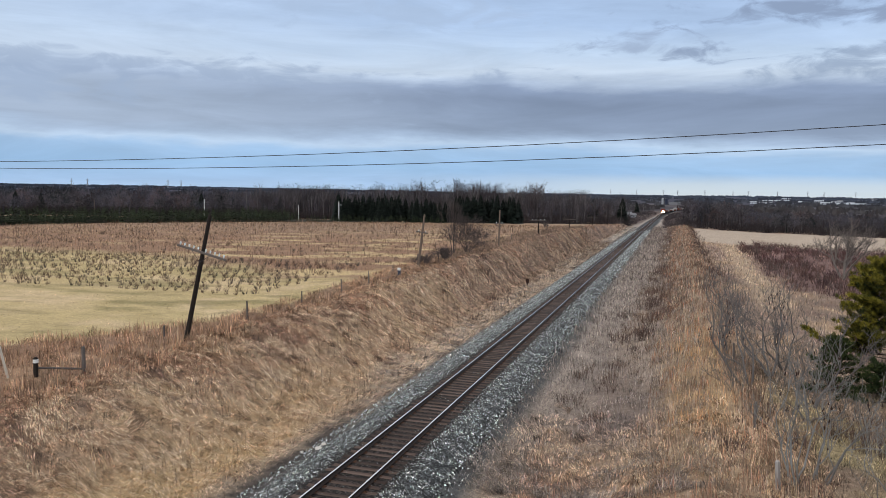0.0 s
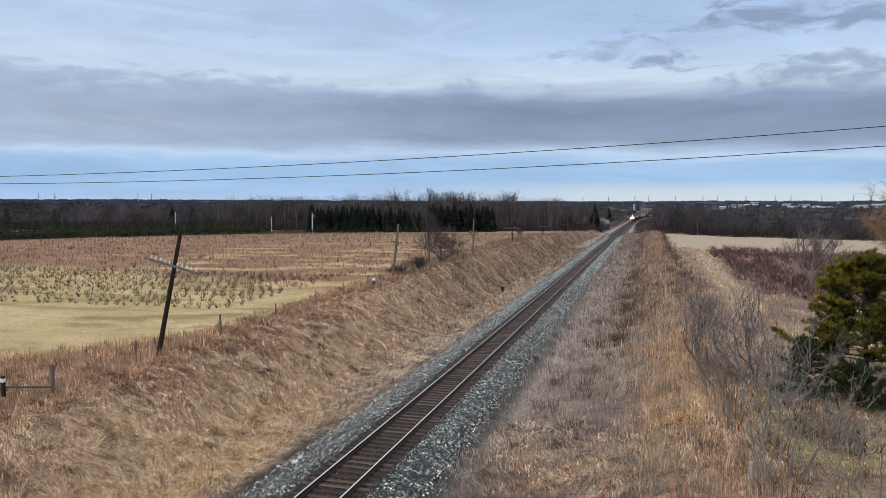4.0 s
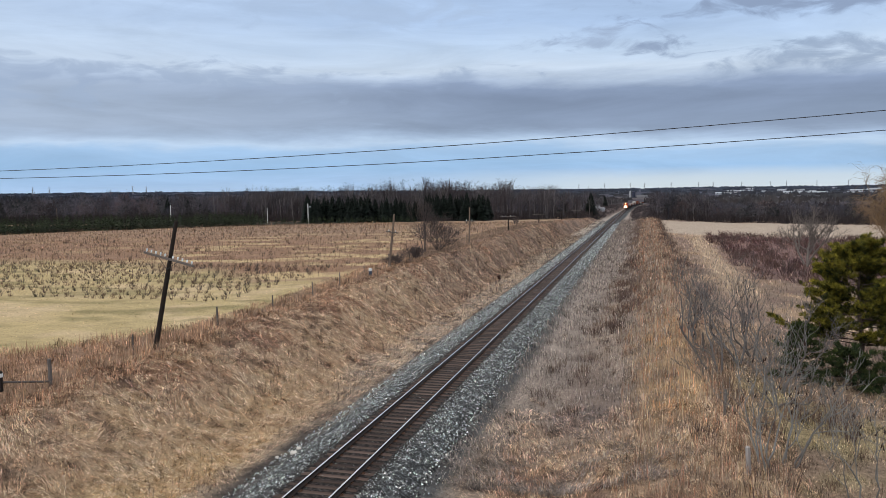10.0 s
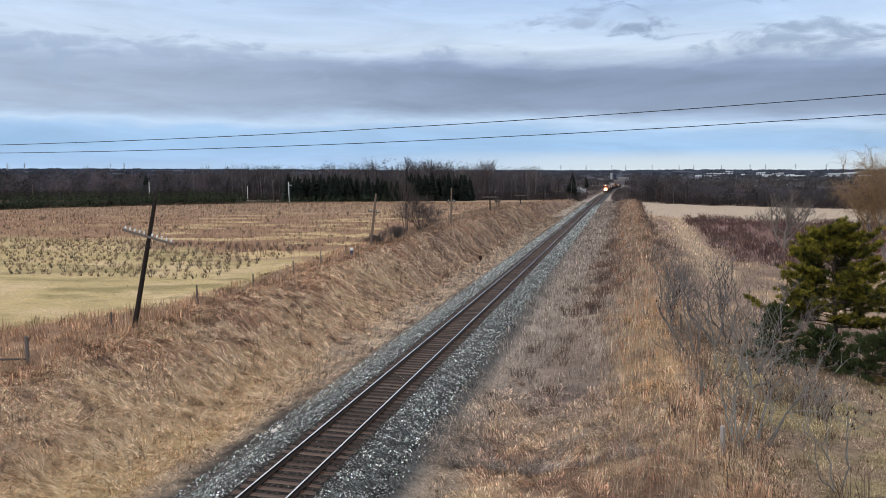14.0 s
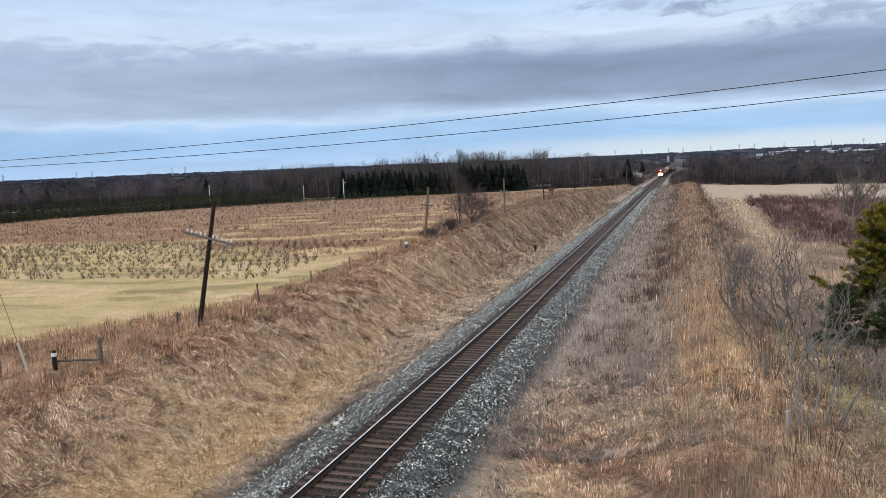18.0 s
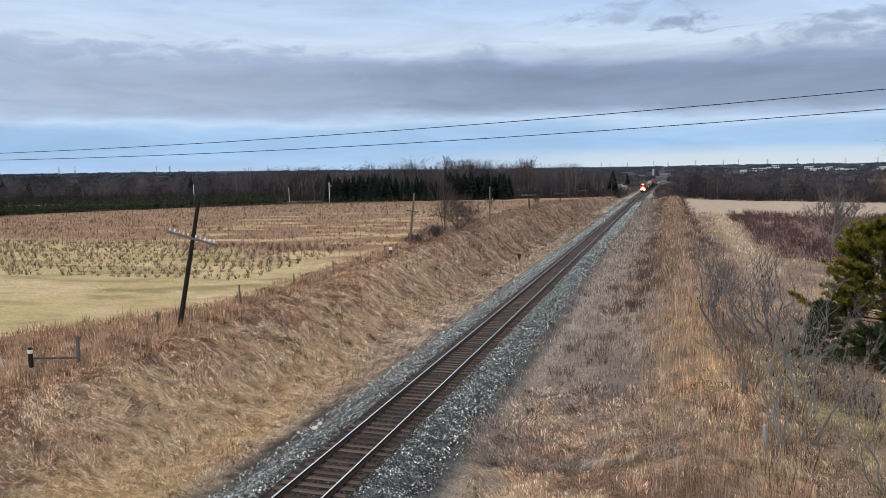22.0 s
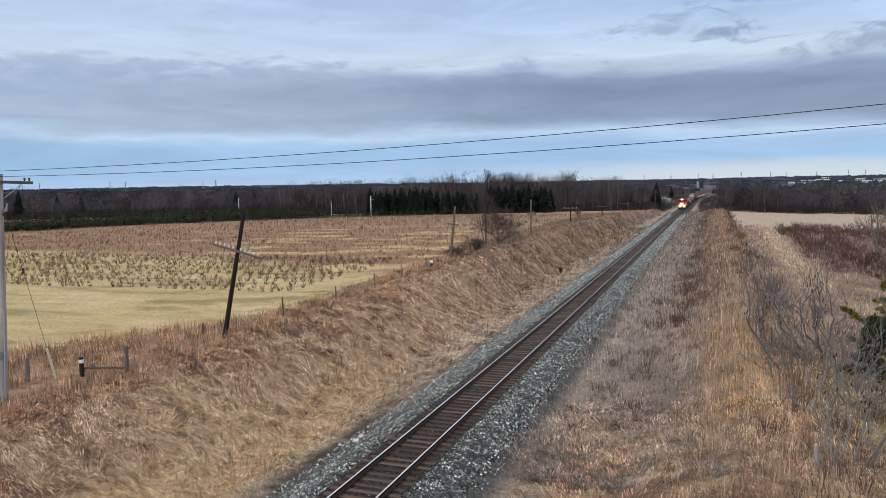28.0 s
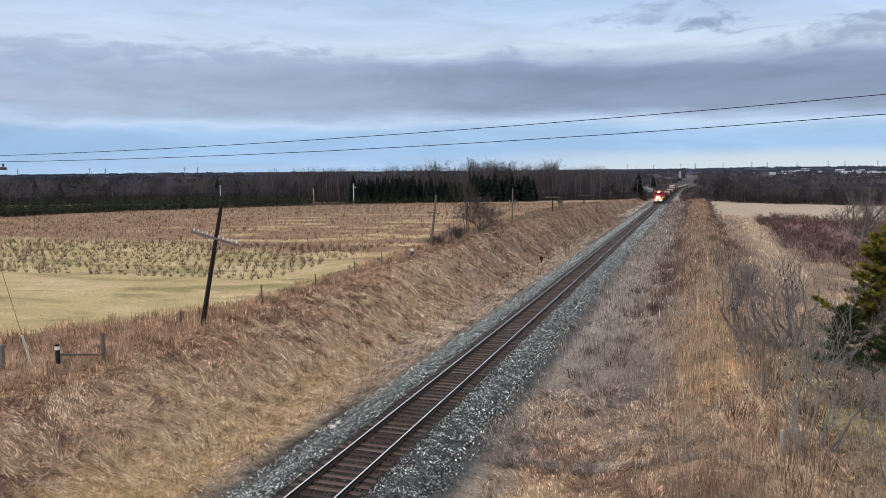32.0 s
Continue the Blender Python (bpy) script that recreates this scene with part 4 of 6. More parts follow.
    tagged(new("bare_woods", mesh_np("bare_woods", v, q, t, TWIG, c)), "grey-brown leafless winter woods beyond the fields", "woods", kind="stuff")
    # rounded crowns rising in layers behind the plantation
    crowns = [round_crown(s, c) for s, c in ((11, (0.105, 0.098, 0.122)), (12, (0.075, 0.072, 0.092)), (13, (0.13, 0.112, 0.125)), (14, (0.12, 0.085, 0.085)), (15, (0.115, 0.108, 0.128)), (16, (0.022, 0.030, 0.028)))]
    spots = []
    for k in range(1300):
        az = rng.uniform(-58, -27)
        f = rng.random()
        r = 285 + 330 * f
        x, y = polar(az, r)
        h = rng.uniform(0.75, 1.15) * (0.9 + 0.75 * f)
        tone = 0.75 + 0.45 * float(ripple(np.array(az * 6.0), np.array(r * 0.45), 26, 402))
        spots.append((x, y, float(ground_z(x, y)), h * (0.95 + 0.25 * float(ripple(np.array(az * 5.0), np.array(r * 0.3), 17, 403))), rng.uniform(0, 6.28), max(0.3, tone) * rng.uniform(0.8, 1.35), rng.uniform(0.85, 1.2)))
    for k in range(160):
        az = rng.uniform(-27, -4)
        r = float(np.interp(az, bearings, front)) + rng.uniform(10, 70)
        x, y = polar(az, r)
        if x < -12:
            spots.append((x, y, float(ground_z(x, y)), rng.uniform(0.8, 1.2), rng.uniform(0, 6.28), rng.uniform(0.6, 1.0), rng.uniform(0.9, 1.2)))
    for k in range(260):
        az = rng.uniform(3, 32)
        r = rng.uniform(360, 620)
        x, y = polar(az, r)
        spots.append((x, y, float(ground_z(x, y)), rng.uniform(0.8, 1.2), rng.uniform(0, 6.28), rng.uniform(0.5, 0.9), rng.uniform(0.9, 1.2)))
    for k in range(190):
        az = rng.uniform(0.6, 24)
        x, y = polar(az, rng.uniform(340, 400))
        if x > 12.5:
            spots.append((x, y, float(ground_z(x, y)), rng.uniform(0.7, 1.0) * (1.45 if az < 4.6 else 0.95), rng.uniform(0, 6.28), rng.uniform(0.5, 0.9), rng.uniform(0.8, 1.1)))
    v, q, t, c = scatter_copies(crowns, spots, rng)
    tagged(new("hillside_crowns", mesh_np("hillside_crowns", v, q, t, TWIG, c)), "rounded grey-purple crowns of leafless trees on the slopes", "woods", kind="stuff")
    v, q, t, c = scatter_copies(low, brush, rng)
    tagged(new("woodland_brush", mesh_np("woodland_brush", v, q, t, TWIG, c)), "dark leafless brush along the edge of the woods", "brush", kind="stuff")


make_woods()


def distant_woods():
    """Rows of low tree clumps on the far slopes, too far off to tell apart."""
    rng = random.Random(17)
    V, Q, C, at = [], [], [], 0
    nprng = np.random.RandomState(17)
    # each farther ring bluer and paler: haze put into the tree colour
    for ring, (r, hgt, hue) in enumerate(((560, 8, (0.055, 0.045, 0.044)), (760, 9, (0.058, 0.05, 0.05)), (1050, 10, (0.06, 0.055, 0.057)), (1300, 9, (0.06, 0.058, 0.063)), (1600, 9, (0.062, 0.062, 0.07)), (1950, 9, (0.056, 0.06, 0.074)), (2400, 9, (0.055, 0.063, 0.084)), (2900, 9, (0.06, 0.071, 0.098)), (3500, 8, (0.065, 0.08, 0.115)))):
        az = np.arange(-62, 36, 9.0 / r * 57.3)
        keep = np.abs(az + 10.6 / r * 57.3) > 14 / r * 57.3
        az = az[keep]
        if ring < 2:
            az = az[(az < -4) | (az > 1.5)]
        gap = ripple(az * 3, az * 0 + ring * 50, 24, 60 + ring)
        az = az[gap > (-0.55 if ring < 2 else -0.75)]
        for a in az:
            rr = r * rng.uniform(0.93, 1.09)
            x, y = polar(a, rr)
            z = float(ground_z(x, y))
            h, w = hgt * rng.uniform(0.5, 1.1), rng.uniform(5, 10) * (r / 800) ** 0.5
            n = 13
            ang = radians(a)
            ux, uy = math.cos(ang), -math.sin(ang)
            tops = nprng.uniform(0.3, 1.0, n) * h
            tops[0] *= 0.4
            tops[-1] *= 0.4
            for lay in range(2):
                dx, dy = -uy * 4 * lay, ux * 4 * lay
                pts = []
                for k in range(n):
                    s = (k / (n - 1) - 0.5) * 2 * w
                    wob = rng.uniform(-1.5, 1.5)
                    pts.append((x + ux * s + dx + uy * wob, y + uy * s + dy - ux * wob, z - 1.5))
                    pts.append((x + ux * s + dx - uy * wob, y + uy * s + dy + ux * wob, z + tops[k] * (1 - 0.2 * lay)))
                V.extend(pts)
                Q.extend([(at + 2 * k, at + 2 * k + 2, at + 2 * k + 3, at + 2 * k + 1) for k in range(n - 1)])
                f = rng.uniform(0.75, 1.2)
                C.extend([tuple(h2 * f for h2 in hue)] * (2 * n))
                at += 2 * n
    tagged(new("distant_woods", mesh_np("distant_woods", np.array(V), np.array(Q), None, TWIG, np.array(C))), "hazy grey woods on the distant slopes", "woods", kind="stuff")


distant_woods()


def conifer_mesh(seed, height, width, colour, whorls=14, per=13, droop=0.25, bare=0.06):
    """A spruce crown of drooping, ragged branch sprays round a stem."""
    rng = random.Random(seed)
    V, T, C, at = [], [], [], 0
    for w in range(whorls):
        f = w / (whorls - 1)
        z = height * (bare + (1 - bare) * f ** 0.9)
        reach = width * (1 - f) ** 0.85 + 0.12
        for k in range(max(5, int(per * (1 - 0.5 * f)))):
            a = rng.uniform(0, 6.283)
            ln = reach * rng.uniform(0.65, 1.12)
            dx, dy = math.cos(a), math.sin(a)
            half = 0.26 * ln + 0.10
            tipz = z - ln * droop * rng.uniform(0.4, 1.4) + (0.10 * height * f)
            base = (0, 0, z + 0.05 * height)
            V += [base, (dx * ln * 0.55 - dy * half, dy * ln * 0.55 + dx * half, (z + tipz) / 2 - 0.02 * height), (dx * ln, dy * ln, tipz), (dx * ln * 0.55 + dy * half, dy * ln * 0.55 - dx * half, (z + tipz) / 2 - 0.02 * height), (dx * ln * 0.5, dy * ln * 0.5, (z + tipz) / 2 + 0.05 * height)]
            T += [(at, at + 1, at + 4), (at + 1, at + 2, at + 4), (at + 2, at + 3, at + 4), (at + 3, at, at + 4)]
            s = rng.uniform(0.65, 1.35)
            C += [tuple(c * s for c in colour)] * 5
            at += 5
    return np.array(V), None, np.array(T), np.array(C)


def make_spruces():
    rng = random.Random(23)
    proto = []
    for s in range(4):
        sp = thing("spruce_tree", (0, 0, 0), "dark green spruce in a dense windbreak row", "tree", "spruce windbreak")
        bm = bmesh.new()
        rod(bm, (0, 0, -0.3), (0, 0, 6.5), 0.16, 0.03, 6)
        part("trunk", bm, PINE_BARK, sp)
        v, q, t, c = conifer_mesh(40 + s, 8.6, 3.3, (0.008, 0.0125, 0.0095), 18, 20, 0.3, 0.0)
        part("crown", mesh_np("crown", v, q, t, NEEDLE, c), None, sp)
        proto.append(sp)
    spots = []
    for k in range(50):
        f = k / 49
        az = -26.0 + 14.0 * f + rng.uniform(-0.15, 0.15)
        if -21.2 < az < -20.7:
            continue
        h = 0.86 + 0.22 * rng.random()
        if az < -21:
            h *= 0.98
        elif az < -17:
            h *= 0.84
        spots.append((az, rng.uniform(246, 258), h))
    for i, (az, r, h) in enumerate(spots):
        x, y = polar(az, r)
        m = pose(x, y, float(ground_z(x, y)) - 0.05, 0, 0, rng.uniform(0, 360)) @ Matrix.Diagonal((h, h, h, 1))
        if i < 4:
            proto[i].matrix_world = m
        else:
            c = copy_thing(proto[i % 4], pose(0, 0, 0))
            c.matrix_world = m
    # lone darker conifers in the far wood
    for az, r, h in ((-4.0, 345, 1.25), (-6.2, 350, 1.2), (-6.0, 352, 1.1), (-36, 300, 1.0), (-34.6, 302, 0.9), (-2.95, 520, 1.0), (-51.5, 305, 1.0), (-50.3, 300, 1.1), (-48.0, 310, 0.95), (-46.5, 300, 0.85), (-30.2, 292, 1.0)):
        x, y = polar(az, r)
        c = copy_thing(proto[0], pose(0, 0, 0))
        c.matrix_world = pose(x, y, float(ground_z(x, y)) - 0.05, 0, 0, rng.uniform(0, 360)) @ Matrix.Diagonal((h, h, h, 1))
        tagged(c, "dark conifer standing among bare woods", "tree", "conifers in the wood")
    # plantation of small firs along the far edge of the field
    temp = [conifer_mesh(60 + s, 3.1, 0.85, (0.030, 0.040, 0.018), 7, 8, -0.35, 0.0) for s in range(4)]
    places = []
    for row in range(6):
        for k in range(130):
            f = k / 129
            x, y = -166 + 74 * f + rng.uniform(-0.4, 0.4) - row * 2.0, 62 + 124 * f + rng.uniform(-0.4, 0.4) + row * 1.4
            places.append((x, y, float(ground_z(x, y)) - 0.05, rng.uniform(0.75, 1.15), rng.uniform(0, 6.28), rng.uniform(0.4, 1.4), 1.1))
    for k in range(120):
        f = k / 119
        x, y = -92 + 30 * f + rng.uniform(-0.5, 0.5), 192 + 36 * f + rng.uniform(-1, 1)
        places.append((x, y, float(ground_z(x, y)) - 0.05, rng.uniform(0.4, 0.7), rng.uniform(0, 6.28), rng.uniform(0.7, 1.2), 1.3))
    v, q, t, c = scatter_copies(temp, places, rng)
    tagged(new("fir_plantation", mesh_np("fir_plantation", v, q, t, NEEDLE, c)), "rows of small dark green plantation firs", "fir plantation", kind="stuff")


make_spruces()


# ---- poles, wires and fences ----
def on_ground(x, y, dz=0.0):
    return (x, y, float(ground_z(x, y)) + dz)


def telegraph_pole(x, y, height, lean_x, lean_y, arm_down, arm_len, pins, wood, label, top_pin=True, arm_turn=0.0):
    pole = thing("telegraph_pole", on_ground(x, y), label, "telegraph pole", "old telegraph line", (lean_y, lean_x, 0))
    bm = bmesh.new()
    rod(bm, (0, 0, -0.6), (0, 0, height * 0.5), 0.135, 0.118, 12)
    rod(bm, (0, 0, height * 0.5), (0, 0, height), 0.118, 0.095, 12)
    rod(bm, (0, 0, height), (0, 0, height + 0.07), 0.095, 0.03, 12)
    part("pole_shaft", bm, wood, pole)
    z = height - arm_down
    bm = bmesh.new()
    box(bm, (-arm_len / 2, -0.17, z - 0.06), (arm_len / 2, -0.08, z + 0.06), 0.012)
    arm = part("crossarm", bm, ARM_WOOD, pole, "grey wooden crossarm")
    for s in (-1, 1):
        bm = bmesh.new()
        rod(bm, (s * 0.55, -0.18, z - 0.05), (0, -0.13, z - 0.55), 0.014, None, 6)
        part("brace", bm, DARK_METAL, pole)
    for k in range(pins):
        f = (k + 0.5) / pins * 2 - 1
        px = f * (arm_len / 2 - 0.02) + (0.10 if f > 0 else -0.10) * (1 - abs(f))
        bm = bmesh.new()
        rod(bm, (px, -0.125, z + 0.05), (px, -0.125, z + 0.14), 0.014, None, 6)
        lathe(bm, [(0.045, 0.11), (0.05, 0.14), (0.036, 0.165), (0.046, 0.18), (0.04, 0.215), (0.02, 0.235)], (px, -0.125, z), 10)
        part("insulator", bm, GLASS, arm, "clear glass insulator")
    if top_pin:
        bm = bmesh.new()
        rod(bm, (0.03, 0, height - 0.1), (0.03, 0, height + 0.42), 0.011, 0.008, 6)
        part("top_pin", bm, DARK_METAL, pole)
    return pole


# height, leans in degrees, drop of the arm below the top
telegraph_pole(-14.35, 32.85, 6.95, 13.2, 0.0, 2.0, 3.05, 10, POLE_DARK, "dark tarred telegraph pole leaning, with crossarm of glass insulators")
telegraph_pole(-14.3, 69.6, 5.3, 7.5, 2.0, 1.75, 1.3, 2, POLE_BROWN, "weathered brown telegraph pole leaning beside a bush", False)
telegraph_pole(-13.9, 103.0, 5.3, 0.9, 0.0, 1.9, 1.5, 2, POLE_BROWN, "thin upright brown telegraph pole behind the bank", False)
telegraph_pole(-14.6, 138.5, 3.4, -1.0, 0.0, 0.55, 3.05, 4, POLE_DARK, "dark telegraph pole with wide crossarm near its top")
telegraph_pole(-14.0, 176.0, 2.7, 1.0, 0.0, 0.5, 3.05, 0, POLE_DARK, "distant telegraph pole with pale crossarm", False)
telegraph_pole(-13.5, 222.0, 3.1, -1.0, 0.0, 0.5, 3.05, 0, POLE_DARK, "distant telegraph pole with pale crossarm", False)
telegraph_pole(-13.2, 268.0, 3.6, 1.0, 0.0, 0.5, 3.05, 0, POLE_DARK, "distant telegraph pole with pale crossarm", False)


def utility_pole():
    x, y = -16.32, 21.08
    pole = thing("utility_pole", on_ground(x, y), "grey wooden power pole with crossarm, cut-outs and riser pipe", "utility pole", "", (-1.65, 2.12, 0))
    H = 9.19
    bm = bmesh.new()
    rod(bm, (0, 0, -0.8), (0, 0, H * 0.5), 0.175, 0.14, 14)
    rod(bm, (0, 0, H * 0.5), (0, 0, H), 0.14, 0.105, 14)
    part("pole_shaft", bm, POLE_GREY, pole)
    z = H - 0.32
    bm = bmesh.new()
    box(bm, (-1.15, -0.24, z - 0.06), (1.15, -0.14, z + 0.06), 0.012)
    arm = part("crossarm", bm, ARM_WOOD, pole)
    arm.matrix_local = pose(0, 0, 0, 0, 0, 72)
    for s in (-1, 1):
        bm = bmesh.new()
        rod(bm, (s * 0.75, -0.19, z - 0.05), (s * 0.1, -0.16, z - 0.62), 0.018, None, 6)
        part("brace", bm, GALV, pole).matrix_local = pose(0, 0, 0, 0, 0, 72)
    for px in (-1.02, -0.84, 0.84, 1.02):
        bm = bmesh.new()
        rod(bm, (px, -0.19, z + 0.05), (px, -0.19, z + 0.12), 0.018, None, 6)
        lathe(bm, [(0.03, 0.09), (0.052, 0.12), (0.032, 0.15), (0.045, 0.17), (0.03, 0.2)], (px, -0.19, z), 10)
        part("insulator", bm, PORCELAIN, arm, "dark brown porcelain insulator")
    # cut-out and lamp bracket below the arm, on the field side
    bm = bmesh.new()
    rod(bm, (0.15, -0.05, z - 1.25), (0.42, -0.1, z - 1.05), 0.022, None, 6)
    rod(bm, (0.42, -0.1, z - 1.15), (0.52, -0.12, z - 0.85), 0.05, 0.03, 8)
    part("cut_out", bm, GALV, pole, "grey fused cut-out on a bracket")
    bm = bmesh.new()
    rod(bm, (0.2, -0.02, z - 1.35), (0.2, -0.02, z - 1.12), 0.06, None, 8)
    part("arrester", bm, PORCELAIN, pole)
    bm = bmesh.new()
    rod(bm, (0.19, -0.06, 0.1), (0.19, -0.06, 3.6), 0.055, None, 10)
    part("riser_pipe", bm, GALV, pole, "grey conduit strapped to the pole")
    bm = bmesh.new()
    rod(bm, (-0.13, -0.13, 2.6), (-0.10, -0.12, 7.2), 0.03, None, 8)
    part("riser_cable", bm, CABLE, pole, "black cable down the pole")
    bm = bmesh.new()
    box(bm, (-0.05, -0.22, 1.75), (0.10, -0.165, 2.05), 0.008)
    part("tag_plate", bm, GALV, pole, "small grey metal tag")
    # guy wire to its anchor, with a pale guard over the lower end
    foot = Vector(on_ground(-16.75, 24.0)) - Vector((x, y, float(ground_z(x, y))))
    head = Vector((0.05, 0.1, z - 1.0))
    bm = bmesh.new()
    rod(bm, foot, head, 0.009, None, 6)
    part("guy_wire", bm, DARK_METAL, pole, "thin steel guy wire")
    d = (head - foot).normalized()
    bm = bmesh.new()
    rod(bm, foot - d * 0.1, foot + d * 1.62, 0.05, None, 10)
    part("guy_guard", bm, OFFWHITE, pole, "off-white plastic guy guard")
    bm = bmesh.new()
    lathe(bm, [(0.05, -0.12), (0.06, -0.04), (0.045, 0), (0.06, 0.05), (0.05, 0.12)], tuple(foot + d * 5.4), 8)
    part("guy_insulator", bm, PORCELAIN, pole)
    return pole


utility_pole()


def make_wires():
    for name, a, b, c, y0 in (("power_line", 11.109, 0.0297, 0.000877, -1), ("neutral_line", 10.751, 0.0214, 0.000972, 1)):
        xs = np.linspace(-60, 75, 46)
        pts = [Vector((x, 20.6 - 0.02 * x + 0.1 * y0, a + b * x + c * x * x)) for x in xs]
        segs = [(*p, *q, 0.011, 0.011) for p, q in zip(pts, pts[1:])]
        v, q = tubes(segs, 6)
        tagged(new("overhead_wire", mesh_np("overhead_wire", v, q, None, CABLE)), "dark overhead power wire crossing above the track", "power line", "overhead wires", "structure")


make_wires()


def fence_post(x, y, h, r=0.06, lean=(0, 0), label="weathered grey wooden fence post in dry grass", mat=None, name="fence_post", sides=8):
    post = thing(name, on_ground(x, y), label, "fence post", "field fence", (lean[0], lean[1], 0))
    bm = bmesh.new()
    rod(bm, (0, 0, -0.3), (0, 0, h), r, r * 0.92, sides)
    rod(bm, (0, 0, h), (0, 0, h + r * 0.35), r * 0.92, r * 0.5, sides)
    part("post", bm, mat or POST_WOOD, post)
    return post


def make_fences():
    # braced corner by the power pole
    p = fence_post(-15.7, 24.45, 0.82, 0.105, (0, 1), "stout dark fence post with a white painted band", POLE_DARK)
    bm = bmesh.new()
    lathe(bm, [(0.107, 0.60), (0.114, 0.61), (0.113, 0.75), (0.106, 0.76)], (0, 0, 0), 12)
    part("band", bm, WHITE, p, "white painted band")
    q = fence_post(-14.35, 25.75, 1.2, 0.085, (0, -1))
    bm = bmesh.new()
    a, b = Vector(on_ground(-15.7, 24.45)), Vector(on_ground(-14.35, 25.75))
    rod(bm, a + Vector((0, 0, 0.38)), b + Vector((0, 0, 0.22)), 0.05, 0.045, 8)
    rail = new("fence_rail")
    tagged(rail, "round grey wooden brace rail between two fence posts", "fence rail", "field fence")
    part("rail", bm, POST_WOOD, rail)
    fence_post(-17.6, 23.3, 1.05, 0.10, (0, 0))
    for x, y, h, r in ((-14.9, 31.8, 1.1, 0.05), (-14.0, 38.2, 1.25, 0.055), (-14.3, 45.5, 1.0, 0.05), (-14.6, 52.5, 1.15, 0.05), (-14.7, 58.0, 1.1, 0.05), (-15.0, 64.5, 0.9, 0.05), (-15.6, 76, 1.1, 0.05), (-16.2, 84, 1.0, 0.05), (-16.0, 95, 1.0, 0.05), (-16.0, 110, 1.0, 0.05), (-16.2, 122, 1.0, 0.05)):
        fence_post(x, y, h, r, (random.uniform(-3, 3), random.uniform(-3, 3)))
    # marker post on the crest
    m = thing("marker_post", on_ground(-13.95, 63.4), "dark blue plastic marker post with white band on the crest", "marker post")
    bm = bmesh.new()
    box(bm, (-0.12, -0.1, -0.2), (0.12, 0.1, 0.75), 0.02)
    part("post", bm, BLUE_PLASTIC, m)
    bm = bmesh.new()
    box(bm, (-0.13, -0.11, 0.62), (0.13, 0.11, 0.86), 0.02)
    part("cap", bm, WHITE, m, "white band round the top")
    # wire strands of the field fence
    ys = [24, 31.8, 38.2, 45.5, 52.5, 58, 64.5, 76, 84, 95, 110, 122]
    xs = [-15.9, -14.9, -14.0, -14.3, -14.6, -14.7, -15.0, -15.6, -16.2, -16.0, -16.0, -16.2]
    for h in (0.35, 0.65, 0.95):
        segs = [(*on_ground(xs[i], ys[i], h), *on_ground(xs[i + 1], ys[i + 1], h), 0.003, 0.003) for i in range(len(xs) - 1)]
        v, q = tubes(segs, 4)
        tagged(new("fence_wire", mesh_np("fence_wire", v, q, None, DARK_METAL)), "thin rusted fence wire strung between posts", "fence wire", "field fence", "structure")
    # old fence along the berm on the right
    stump = fence_post(14.15, 26.9, 1.0, 0.09, (2, -3), "broken pale grey fence post beside a bare sumac", POLE_GREY)
    stump["group"] = "berm fence"
    for x, y, h, r in ((14.0, 33.5, 1.2, 0.06), (14.2, 48, 1.3, 0.06), (14.4, 60, 1.3, 0.06), (14.6, 74, 1.3, 0.06), (14.8, 90, 1.4, 0.07), (15.0, 108, 1.4, 0.07), (15.2, 128, 1.4, 0.07), (15.4, 150, 1.4, 0.08), (15.6, 175, 1.4, 0.08)):
        p = fence_post(x, y, h, r, (random.uniform(-3, 3), random.uniform(-4, 4)), "old grey split fence post among dead weeds")
        p["group"] = "berm fence"


make_fences()


def small_post(x, y, h, r, mat, label, name, z=0.0):
    p = thing(name, on_ground(x, y), label, name.replace("_", " "))
    bm = bmesh.new()
    rod(bm, (0, 0, -0.5), (0, 0, h), r, r * 0.75, 8)
    part("pole_shaft", bm, mat, p)
    return p


def field_poles():
    p = small_post(*polar(-25.85, 236), 6.3, 0.17, WHITE, "pale concrete utility pole at the edge of the spruces", "roadside_pole")
    bm = bmesh.new()
    rod(bm, (0, 0, 5.0), (0.7, -0.2, 5.25), 0.06, None, 6)
    box(bm, (0.5, -0.4, 5.1), (1.0, 0.0, 5.4), 0.03)
    part("street_light", bm, GALV, p)
    small_post(*polar(-35.8, 238), 6.2, 0.13, WHITE, "slim pale pole among the far firs", "roadside_pole")
    small_post(*polar(-28.9, 262), 5.0, 0.14, WHITE, "slim pale pole with a box among the far trees", "roadside_pole")
    small_post(*polar(-43.2, 262), 5.5, 0.13, POLE_BROWN, "slim grey pole in front of the woods", "roadside_pole")


field_poles()


